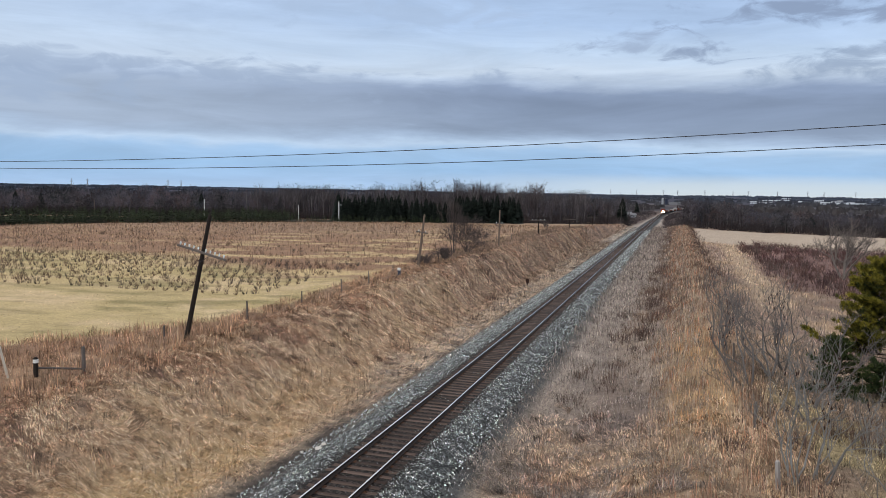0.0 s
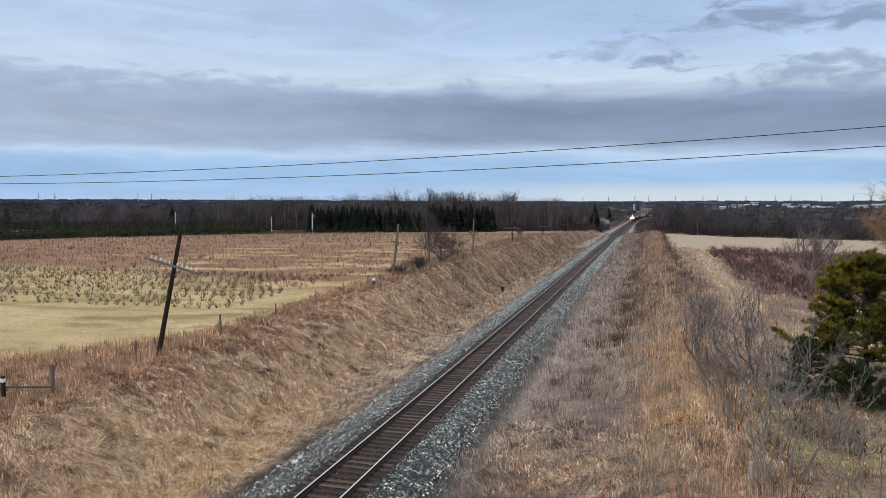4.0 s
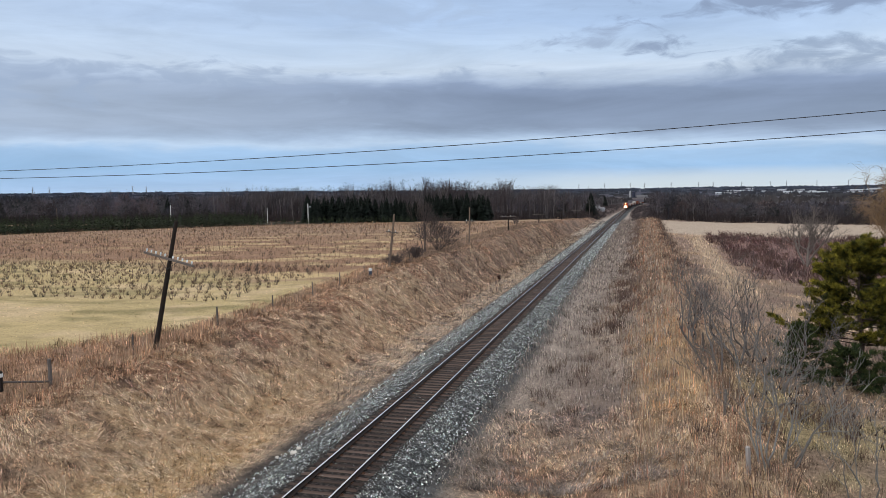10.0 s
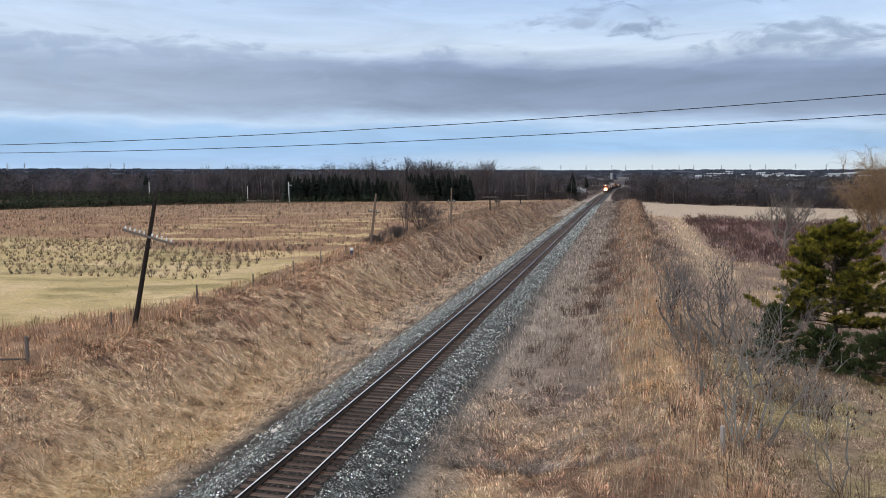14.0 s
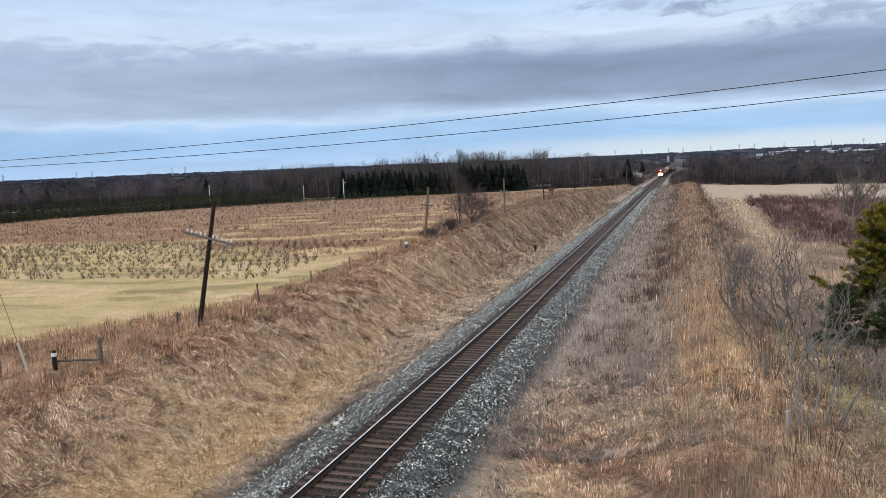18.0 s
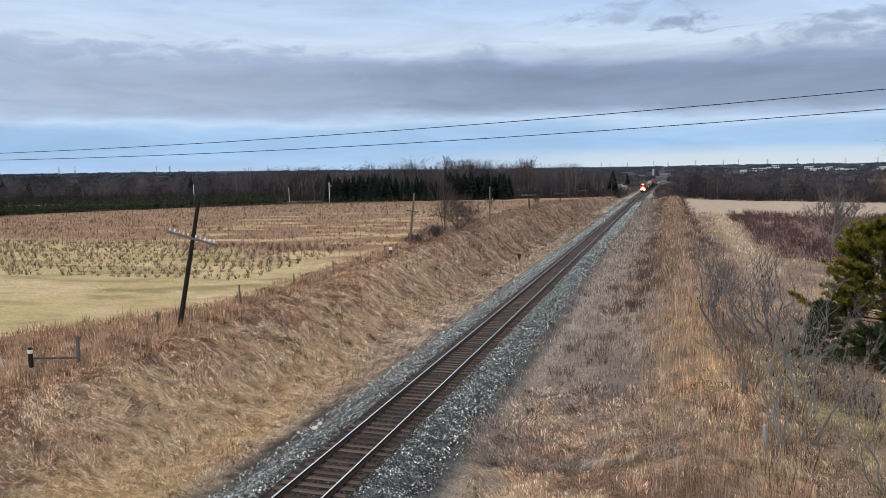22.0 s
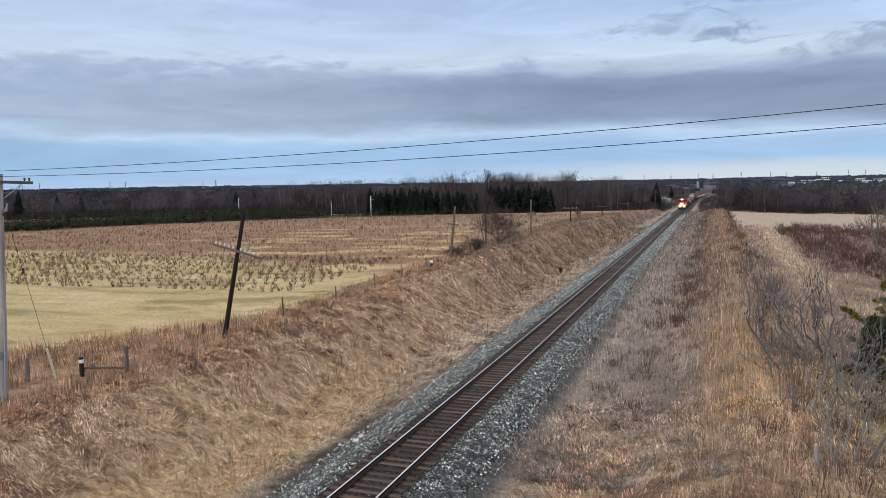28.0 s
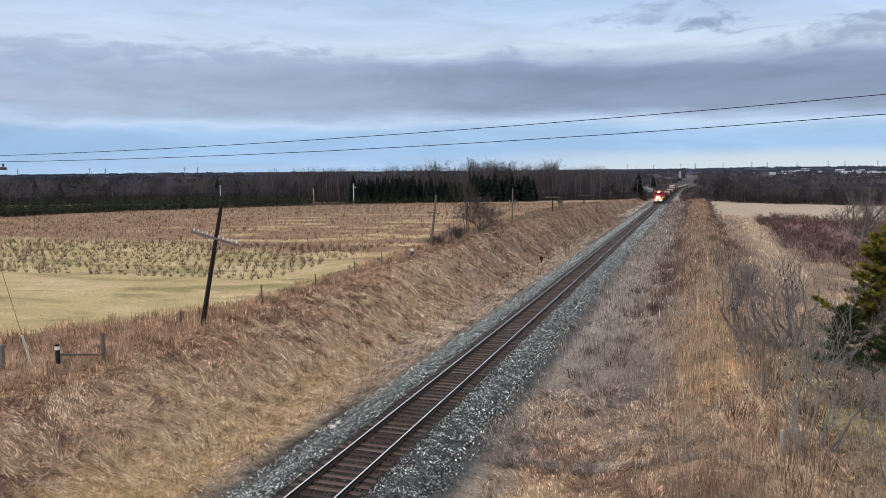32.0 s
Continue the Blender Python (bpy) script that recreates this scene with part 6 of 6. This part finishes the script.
    d = np.hypot(x - 10.6, y)
    pale = rng.uniform(0, 1, (len(x), 1)) ** 2.5
    g.append(blades(x, y, rng.uniform(0.15, 0.5, len(x)) * (1 + 0.5 * np.clip(patch, 0, 1)), rng.uniform(0.1, 0.8, len(x)), rng.uniform(0, 6.28, len(x)), rng.uniform(0.04, 0.08, len(x)) * (d / 110), shade(rng, np.array((0.215, 0.125, 0.082)) + pale * np.array((0.30, 0.23, 0.13)), 0.7, 1.3) * tussock(x, y, 1.6, 0.6, 1.4), rng))
    # scattered dead stalks
    x, y = sow(rng, 5000, (-130, -17), (58, 190), 1.2)
    d = np.hypot(x - 10.6, y)
    g.append(blades(x, y, rng.uniform(0.5, 1.1, len(x)), rng.uniform(0, 0.25, len(x)), rng.uniform(0, 6.28, len(x)), 0.04 * (d / 90), shade(rng, np.tile((0.15, 0.10, 0.075), (len(x), 1)), 0.6, 1.4), rng))
    # thin litter over the mown grass
    x, y = sow(rng, 26000, (-75, -16.5), (20, 72), 1.0)
    k = -x > 16.4 + np.clip(38 - y, 0, 14) * 0.85
    x, y = x[k], y[k]
    d = np.hypot(x - 10.6, y)
    ang = rng.uniform(0, 6.28, len(x))
    g.append(blades(x, y, rng.uniform(0.08, 0.22, len(x)), rng.uniform(0.6, 0.96, len(x)), ang, 0.03 * (d / 50), shade(rng, zone_tint(x, y) * 1.1, 0.85, 1.2), rng))
    grass_object("field_weeds", "rough red-brown weeds over the fallow field", g)
    # right of the track: matted grass in front, grey weeds in the ditch
    g = []
    x, y = sow(rng, 100000, (3.05, 16.5), (15, 42), 1.0)
    k = (x > 4.2) | (rng.uniform(0, 1, len(x)) < 0.35)
    x, y = x[k], y[k]
    k = clumped(rng, x, y, 2.4, 141, -0.5) & (y < 36 + 3 * ripple(x, y, 4, 142))
    x, y = x[k], y[k]
    ang = 2.4 + 1.3 * ripple(x, y, 5, 143) + rng.normal(0, 0.22, len(x))
    g.append(blades(x, y, rng.uniform(0.14, 0.5, len(x)) * (0.6 + 0.8 * clump_value(x, y, 0.55)) * np.interp(y, [15, 30], [0.7, 1]), np.clip(0.74 + 0.2 * ripple(x, y, 2.6, 144) + rng.normal(0, 0.16, len(x)), 0.0, 0.96), ang + 2.5 * (clump_value(x, y, 0.7, 2) - 0.5), rng.uniform(0.014, 0.034, len(x)) * np.hypot(x - 10.6, y) / 34, shade(rng, zone_tint(x, y) * rng.choice([0.38, 1.2, 1.95], (len(x), 1), p=[0.28, 0.41, 0.31]) * lodged(x, y, 0.36, 1.95) * np.array((1.05, 0.97, 0.93)), 0.75, 1.25), rng))
    x, y = sow(rng, 115000, (3.1, 12.4), (26, 340), 2.1)
    k = clumped(rng, x, y, 4.0, 151, -0.3)
    x, y = x[k], y[k]
    d = np.hypot(x - 10.6, y)
    g.append(blades(x, y, rng.uniform(0.2, 0.7, len(x)) * (0.6 + 0.9 * clump_value(x, y, 0.8)), np.clip(rng.normal(0.42, 0.25, len(x)) + 0.3 * soft_step(44, 34, y), 0, 0.96), rng.uniform(0, 6.28, len(x)), rng.uniform(0.009, 0.020, len(x)) * (d / 36), shade(rng, np.array((0.14, 0.112, 0.104)) + rng.uniform(0, 1, (len(x), 1)) ** 1.7 * np.array((0.44, 0.375, 0.315)), 0.8, 1.2) * lodged(x * 0.8, y * 0.8, 0.4, 1.5), rng))
    grass_object("ditch_weeds", "grey-brown dead weeds in the ditch", g)
    # orange grass on the berm
    g = []
    x, y = sow(rng, 56000, (9.6, 15.2), (20, 330), 2.0)
    k = clumped(rng, x, y, 3.0, 161, -0.1)
    x, y = x[k] + 0.9 * ripple(x[k] * 0, y[k], 14, 166), y[k]
    d = np.hypot(x - 10.6, y)
    gold = (soft_step(-0.5, 0.6, ripple(x, y, 6, 163)) * soft_step(64, 50, y) * soft_step(28, 34, y) * soft_step(10.3, 11.0, x) * soft_step(14.2, 13.2, x))[:, None]
    red = (rng.uniform(0, 1, len(x)) < 0.3 + 0.3 * ripple(x, y, 4, 164))[:, None]
    c = np.array((0.40, 0.305, 0.225)) + gold * np.array((0.25, 0.13, 0.03)) - red * np.array((0.03, 0.115, 0.105))
    g.append(blades(x, y, rng.uniform(0.4, 1.15, len(x)), np.clip(rng.normal(0.25, 0.18, len(x)), 0, 0.8), rng.uniform(0, 6.28, len(x)), rng.uniform(0.012, 0.024, len(x)) * (d / 38), shade(rng, c * tussock(x, y, 0.6, 0.55, 1.4), 0.7, 1.3), rng))
    # short grass and dead stalks round the pine
    x = np.concatenate([rng.uniform(14.2, 36, 42000), rng.uniform(14.2, 28, 66000)])
    y = np.concatenate([rng.uniform(19, 64, 42000), rng.uniform(20, 50, 66000)])
    d = np.hypot(x - 10.6, y)
    k = clumped(rng, x, y, 2.2, 181, -0.5)
    x, y, d = x[k], y[k], d[k]
    low = soft_step(46, 38, y) * soft_step(15.5, 17.5, x)
    h = rng.uniform(0.15, 0.6, len(x)) * (1 - 0.4 * low)
    g.append(blades(x, y, h, np.clip(rng.normal(0.6, 0.25, len(x)), 0, 0.96), rng.uniform(0, 6.28, len(x)), rng.uniform(0.012, 0.026, len(x)) * (d / 36), shade(rng, zone_tint(x, y) * rng.choice([0.4, 1.0, 1.7], (len(x), 1)) * tussock(x, y, 0.6, 0.5, 1.45), 0.7, 1.3), rng))
    # pasture beyond
    x, y = sow(rng, 52000, (14.4, 60), (50, 215), 1.5)
    k = clumped(rng, x, y, 4.0, 171, -0.2)
    x, y = x[k], y[k]
    d = np.hypot(x - 10.6, y)
    h = rng.uniform(0.3, 0.9, len(x))
    g.append(blades(x, y, h, np.clip(rng.normal(0.45, 0.22, len(x)), 0, 0.95), rng.uniform(0, 6.28, len(x)), rng.uniform(0.014, 0.03, len(x)) * (d / 42), shade(rng, zone_tint(x, y) * rng.choice([0.75, 1.5, 2.0], (len(x), 1)) * tussock(x, y, 1.0), 0.8, 1.2), rng))
    grass_object("berm_grass", "tall orange-tan dry grass on the berm and pasture", g)


# ---- shrubs, thickets, near trees ----
def make_shrubs():
    rng = random.Random(55)
    temp = [brush_clump(200 + s, 0.72, 16, c, 0.8, 0.013, 0.15) for s, c in enumerate(((0.15, 0.10, 0.075), (0.12, 0.095, 0.08), (0.17, 0.11, 0.08), (0.105, 0.088, 0.068), (0.20, 0.14, 0.10), (0.13, 0.09, 0.07)))]
    places = []
    for row in range(15):
        y0 = 49.5 + row * 1.62
        for k in range(96):
            x = -20.5 - k * 0.92 + rng.uniform(-0.2, 0.2)
            y = y0 + 0.02 * (x + 20) + rng.uniform(-0.15, 0.15)
            if rng.random() < 0.14:
                continue
            s = rng.uniform(0.65, 1.15)
            places.append((x, y, float(ground_z(x, y)), s, rng.uniform(0, 6.28), rng.uniform(0.7, 1.4), rng.uniform(0.7, 1.1)))
    for k in range(420):
        x, y = -19 - 75 * rng.random(), rng.uniform(74, 160)
        places.append((x, y, float(ground_z(x, y)), rng.uniform(0.5, 1.1), rng.uniform(0, 6.28), rng.uniform(0.8, 1.4), rng.uniform(0.7, 1.0)))
    v, q, t, c = scatter_copies(temp, places, rng)
    tagged(new("shrub_rows", mesh_np("shrub_rows", v, q, t, TWIG, c)), "rows of small leafless nursery shrubs in pale grass", "shrubs", kind="stuff")
    # red-stemmed thicket in the right-hand pasture
    temp = [brush_clump(230 + s, 1.7, 22, c, 0.6, 0.02) for s, c in enumerate(((0.11, 0.056, 0.054), (0.085, 0.052, 0.052), (0.135, 0.082, 0.068), (0.12, 0.09, 0.08)))]
    places = []
    for k in range(900):
        y = rng.uniform(98, 222)
        x = rng.uniform(23 + 0.03 * (y - 100), 110)
        places.append((x, y, float(ground_z(x, y)), rng.uniform(0.7, 1.3), rng.uniform(0, 6.28), rng.uniform(0.7, 1.2), rng.uniform(1.0, 1.5)))
    v, q, t, c = scatter_copies(temp, places, rng)
    tagged(new("dogwood_thicket", mesh_np("dogwood_thicket", v, q, t, TWIG, c)), "dense maroon-stemmed leafless thicket in the pasture", "thicket", kind="stuff")
    # brown brush on the track side of the berm
    temp = [brush_clump(260 + s, 1.5, 24, c, 0.5, 0.013) for s, c in enumerate(((0.13, 0.085, 0.07), (0.11, 0.075, 0.065), (0.17, 0.11, 0.08)))]
    places = []
    for k in range(620):
        y = 58 + 262 * rng.random() ** 1.2
        x = rng.gauss(9.2, 1.1)
        if float(ripple(np.array(x * 2), np.array(y), 14, 301)) < 0.0:
            continue
        places.append((x, y, float(ground_z(x, y)), rng.uniform(0.3, 1.15), rng.uniform(0, 6.28), rng.uniform(0.6, 1.6), rng.uniform(0.8, 1.3)))
    for k in range(45):
        y, x = rng.uniform(32, 75), rng.gauss(7.0, 1.6)
        places.append((x, y, float(ground_z(x, y)), rng.uniform(0.35, 0.7), rng.uniform(0, 6.28), rng.uniform(0.7, 1.1), rng.uniform(0.8, 1.2)))
    for k in range(34):
        y, x = rng.uniform(22, 40), rng.uniform(12.5, 20)
        places.append((x, y, float(ground_z(x, y)), rng.uniform(0.5, 1.1), rng.uniform(0, 6.28), rng.uniform(0.7, 1.2), rng.uniform(0.7, 1.0)))
    for k in range(70):
        y, x = rng.uniform(60, 300), rng.gauss(-9.5, 2.2)
        places.append((x, y, float(ground_z(x, y)), rng.uniform(0.4, 0.9), rng.uniform(0, 6.28), rng.uniform(0.7, 1.1), rng.uniform(0.8, 1.2)))
    for k in range(170):
        y, x = rng.uniform(75, 330), rng.gauss(15.2, 1.2)
        places.append((x, y, float(ground_z(x, y)), rng.uniform(0.5, 1.3), rng.uniform(0, 6.28), rng.uniform(0.6, 1.0), rng.uniform(0.8, 1.2)))
    v, q, t, c = scatter_copies(temp, places, rng)
    tagged(new("berm_brush", mesh_np("berm_brush", v, q, t, TWIG, c)), "brown leafless brush along the berm and banks", "brush", kind="stuff")


def bare_tree(name, place, label, category, seed, height, stems=1, spread=0.6, mat=None, radius=0.09, depth=3, kids=(3, 5), up=0.25, lean=0.25, bend=0.18, shrink=0.62, tips=False, group="", steps=3):
    tree = thing(name, place, label, category, group)
    rng = random.Random(seed)
    trunk, limbs = [], []
    for s in range(stems):
        a = rng.uniform(0, 6.283)
        d = Vector((math.cos(a) * lean, math.sin(a) * lean, 1))
        o = Vector((math.cos(a), math.sin(a), 0)) * (0.15 if stems > 1 else 0)
        segs = grow(rng, o + Vector((0, 0, -0.2)), d, height * 0.42, radius * rng.uniform(0.75, 1.1), depth, kids, spread, up, shrink, bend, steps)
        trunk += segs[:steps]
        limbs += segs[steps:]
    v, q = tubes(trunk, 7)
    part("trunk", mesh_np("trunk", v, q, None, mat, smooth=True), None, tree)
    v, q = tubes(limbs, 4)
    part("crown", mesh_np("crown", v, q, None, mat, smooth=True), None, tree)
    if tips:
        # dark seed heads at some branch ends
        bm = bmesh.new()
        rod(bm, (0, 0, -0.04), (0, 0, 0.12), 0.03, 0.012, 5)
        head = bpy.data.meshes.new("seed_head")
        bm.to_mesh(head)
        bm.free()
        head.materials.append(SEED)
        for s in [s for s in limbs if s[7] < 0.012][::14][:14]:
            part("seed_head", head, None, tree).matrix_local = pose(*s[3:6], rng.uniform(-25, 25), rng.uniform(-25, 25), 0)
    return tree


def needle_tree(name, place, label, seed, height, reach, colours, limbs_n, twigs_n, needles, trunk_r=0.16, first=0.28, size=0.3):
    """A pine: trunk, tiers of limbs, twigs, and at each twig's end a dense tuft of needles turned up and out. colours: old and young needles."""
    tree = thing(name, place, label, "tree")
    rng = random.Random(seed)
    nrng = np.random.RandomState(seed)
    pts = [Vector((0, 0, -0.2))]
    n = 7
    for k in range(n):
        pts.append(pts[-1] + Vector((rng.gauss(0, 0.10), rng.gauss(0, 0.10), (height * 0.95 + 0.2) / n)))
    trunk = [(*pts[k], *pts[k + 1], trunk_r * (1 - k / n * 0.85), trunk_r * (1 - (k + 1) / n * 0.85)) for k in range(n)]
    limbs, tufts = [], []
    for k in range(limbs_n):
        tier = (k + rng.random()) / limbs_n
        f = min(0.99, first + (1 - first) * tier)
        i = min(n - 1, int(f * n))
        base = pts[i].lerp(pts[i + 1], f * n - i)
        a = k * 2.399 + rng.gauss(0, 0.3)
        ln = reach * (1 - 0.8 * tier ** 1.5) * rng.uniform(0.5, 1.08)
        d = Vector((math.cos(a), math.sin(a), rng.uniform(-0.22, 0.2) + 0.5 * tier))
        q = base + d * ln * 0.6
        e = q + Vector((d.x, d.y, d.z + 0.3)) * ln * 0.4
        limbs += [(*base, *q, 0.045 * (1.1 - f), 0.018), (*q, *e, 0.018, 0.009)]
        for j in range(twigs_n):
            g = rng.uniform(0.14, 1.0) ** 0.75
            p = base.lerp(q, g / 0.6) if g < 0.6 else q.lerp(e, (g - 0.6) / 0.4)
            b = a + rng.choice((-1, 1)) * rng.uniform(0.2, 1.2)
            w = Vector((math.cos(b), math.sin(b), rng.uniform(0.05, 0.5))) * (0.22 * ln * (1.25 - g) + 0.2) * rng.uniform(0.6, 1.2)
            limbs.append((*p, *(p + w), 0.012, 0.007))
            for c in (p + w, p + w * 0.5):
                tufts.append((c, w.normalized() * 0.5 + Vector((d.x, d.y, 0)) * 0.35 + Vector((0, 0, 0.75)), g))
    v, q = tubes(trunk, 8)
    part("trunk", mesh_np("trunk", v, q, None, PINE_BARK, smooth=True), None, tree)
    v, q = tubes(limbs, 4)
    part("limb", mesh_np("limb", v, q, None, PINE_BARK), None, tree)
    T, C = [], []
    old, young = np.array(colours[0]), np.array(colours[1])
    for c, way, g in tufts:
        d = nrng.normal(0, 0.75, (needles, 3)) + np.array(way)
        d /= np.linalg.norm(d, axis=1, keepdims=True)
        w = np.cross(d, nrng.normal(0, 1, (needles, 3)))
        w /= np.linalg.norm(w, axis=1, keepdims=True)
        o = np.array(c) + nrng.normal(0, 0.05, (needles, 3))
        ln = size * nrng.uniform(0.55, 1.0, (needles, 1)) * rng.uniform(0.75, 1.2)
        T.append(np.stack([o - w * 0.022, o + w * 0.022, o + d * ln], 1).reshape(-1, 3))
        fresh = min(1.0, max(0.0, rng.gauss(0.42 * g + 0.08, 0.28)))
        C.append(np.repeat((old + (young - old) * fresh)[None] * nrng.uniform(0.75, 1.25, (needles, 1)), 3, 0))
    V = np.concatenate(T)
    part("crown", mesh_np("crown", V, None, np.arange(len(V)).reshape(-1, 3), NEEDLE, np.concatenate(C)), None, tree, "green needle tufts with yellowish tips")
    return tree


def make_near_trees():
    # sumacs on the berm
    lab = "bare grey sumac with crooked branches and dark seed heads"
    for x, y, seed, height, stems, mat, radius, kids, lean in (
            (14.6, 42.5, 3, 7.0, 3, SUMAC_BARK, 0.075, (2, 2), 0.34), (16.2, 47.0, 8, 7.2, 3, SUMAC_BARK, 0.07, (2, 2), 0.3),
            (14.2, 50.5, 12, 6.6, 3, SUMAC_BARK, 0.07, (2, 2), 0.3), (17.6, 42.0, 15, 6.4, 3, SUMAC_BARK, 0.06, (2, 2), 0.35),
            (17.4, 50.5, 17, 6.6, 3, SUMAC_BARK, 0.07, (2, 2), 0.3), (17.2, 38.5, 35, 4.6, 3, SUMAC_BARK, 0.055, (2, 2), 0.4),
            (14.8, 27.6, 21, 6.0, 5, SUMAC_PALE, 0.042, (1, 2), 0.34), (17.9, 26.6, 26, 5.0, 3, SUMAC_PALE, 0.038, (1, 2), 0.45),
            (20.6, 28.6, 29, 5.0, 3, SUMAC_PALE, 0.042, (1, 2), 0.4), (15.9, 29.5, 23, 5.4, 4, SUMAC_PALE, 0.042, (1, 2), 0.35)):
        bare_tree("sumac_tree", on_ground(x, y), lab, "tree", seed, height, stems, 0.55, mat, radius, 4, kids, 0.3, lean, 0.26, 0.66, True, "sumacs on the berm", 5)
    bare_tree("thorn_bush", on_ground(13.9, 40.5), "dense grey leafless bush on the berm", "bush", 33, 3.4, 8, 0.6, BARK, 0.022, 2, (3, 4), 0.3, 0.5, 0.2, 0.6)
    # bush and small trees by the telegraph line
    bare_tree("bare_bush", on_ground(-15.2, 91.0), "large rounded leafless bush beside the telegraph line", "bush", 41, 5.8, 15, 0.65, BUSH_BARK, 0.04, 3, (4, 6), 0.12, 0.75, 0.2, 0.62)
    bare_tree("bare_tree", on_ground(-16.2, 88.0), "slender leafless tree beside the telegraph line", "tree", 42, 7.6, 3, 0.5, BUSH_BARK, 0.08, 3, (4, 5), 0.35, 0.12, 0.1, 0.6)
    bare_tree("bare_bush", on_ground(-14.9, 79.0), "low dense dark leafless bush on the crest", "bush", 43, 2.6, 24, 0.6, BUSH_BARK, 0.04, 2, (4, 5), 0.2, 0.7, 0.18, 0.6)
    bare_tree("bare_bush", on_ground(-15.2, 73.5), "low dense dark leafless bush on the crest", "bush", 44, 1.9, 20, 0.6, BUSH_BARK, 0.04, 2, (4, 5), 0.2, 0.8, 0.18, 0.6)
    bare_tree("bare_bush", on_ground(-16.4, 158), "low grey bush beside the far telegraph poles", "bush", 46, 3.2, 8, 0.5, BUSH_BARK, 0.05, 2, (4, 5), 0.3, 0.5, 0.15, 0.6)
    # pasture trees
    bare_tree("bare_tree", on_ground(35.3, 126.0), "spreading bare tree at the edge of the thicket", "tree", 51, 10.5, 4, 0.6, BARK, 0.2, 4, (3, 4), 0.2, 0.6, 0.16, 0.62)
    bare_tree("bare_tree", on_ground(56.0, 150.0), "spreading bare tree at the edge of the thicket", "tree", 53, 9.5, 3, 0.6, BARK, 0.2, 4, (3, 4), 0.2, 0.5, 0.16, 0.62)
    green, tips = (0.030, 0.037, 0.010), (0.27, 0.225, 0.030)
    needle_tree("pine_tree", on_ground(23.2, 48.2), "yellow-green Scots pine with dark trunk beside bare sumacs", 61, 8.1, 4.7, (green, tips), 96, 20, 34, 0.2, 0.27, 0.28)
    small = ((0.022, 0.036, 0.016), (0.07, 0.085, 0.026))
    needle_tree("young_pine", on_ground(19.0, 45.5), "small dark green pine under the larger pine", 63, 3.4, 1.8, small, 34, 9, 18, 0.07, 0.05, 0.28)
    needle_tree("young_pine", on_ground(21.6, 44.5), "small dark green pine under the larger pine", 66, 2.2, 2.0, small, 30, 9, 18, 0.06, 0.03, 0.28)
    needle_tree("brown_juniper", on_ground(25.6, 42.0), "brownish-green juniper bush beside the pine", 67, 4.6, 2.0, ((0.045, 0.030, 0.014), (0.11, 0.07, 0.028)), 40, 10, 18, 0.08, 0.03, 0.26)
    needle_tree("young_pine", on_ground(24.0, 44.0), "small dark green pine under the larger pine", 64, 2.6, 2.2, small, 30, 9, 18, 0.07, 0.05, 0.28)


def willow():
    """A willow in bud: many fine ascending and drooping yellow shoots."""
    x, y = 40.0, 92.0
    tree = thing("willow_tree", on_ground(x, y), "leafless willow with fine golden-brown shoots", "tree")
    rng = random.Random(71)
    segs = []
    for s in range(5):
        a = rng.uniform(0, 6.283)
        segs += grow(rng, (0, 0, -0.2), (math.cos(a) * 0.5, math.sin(a) * 0.5, 1), 7.2, 0.2, 3, (4, 5), 0.55, 0.22, 0.6, 0.15)
    v, q = tubes(segs[:60], 6)
    part("trunk", mesh_np("trunk", v, q, None, BARK), None, tree)
    fine = []
    for s in segs[10::2]:
        for k in range(2):
            p = Vector(s[3:6])
            d = Vector((rng.gauss(0, 0.6), rng.gauss(0, 0.6), rng.uniform(-0.5, 1.0))).normalized()
            q = p + d * rng.uniform(0.6, 1.5)
            fine.append((*p, *q, 0.012, 0.009))
            fine.append((*q, *(q + (d + Vector((0, 0, -0.8))) * 0.7), 0.009, 0.005))
    fine += segs[60::2]
    v, q = tubes(fine, 3)
    part("crown", mesh_np("crown", v, q, None, TWIG, np.tile((0.25, 0.165, 0.095), (len(v), 1))), None, tree, "golden-brown fine shoots")


def trackside_bits():
    rng = random.Random(81)
    for x, y, s in ((-3.66, 27.45, 0.15), (-3.72, 28.05, 0.12), (-4.15, 26.9, 0.08), (-4.0, 47.5, 0.09), (-3.9, 120, 0.2)):
        bm = bmesh.new()
        bmesh.ops.create_icosphere(bm, subdivisions=2, radius=s)
        for v in bm.verts:
            v.co *= rng.uniform(0.78, 1.15)
            v.co.z *= 0.7
        me = bpy.data.meshes.new("rock")
        bm.to_mesh(me)
        bm.free()
        me.materials.append(PALE_ROCK)
        rock = new("rock", me)
        rock.location = on_ground(x, y, 0.05 + s * 0.4)
        tagged(rock, "pale rock lying at the foot of the ballast", "rock", "pale rocks")
    m = thing("rusty_marker", on_ground(-7.1, 90.4), "small rust-brown metal marker on the bank", "marker")
    bm = bmesh.new()
    rod(bm, (0, 0, -0.2), (0, 0, 0.6), 0.05, None, 6)
    box(bm, (-0.2, -0.06, 0.35), (0.2, 0.06, 0.85), 0.02)
    part("plate", bm, RUST, m)
    m = thing("track_sign", on_ground(1.4, 270), "small white trackside post beside the rails", "sign")
    bm = bmesh.new()
    rod(bm, (0, 0, -0.3), (0, 0, 1.0), 0.04, None, 6)
    part("post", bm, GALV, m)
    bm = bmesh.new()
    box(bm, (-0.16, -0.07, 0.6), (0.16, -0.045, 1.05), 0.01)
    part("panel", bm, WHITE, m, "white panel")


make_grass()
make_shrubs()
make_near_trees()
willow()
trackside_bits()
make_ties()


motions()
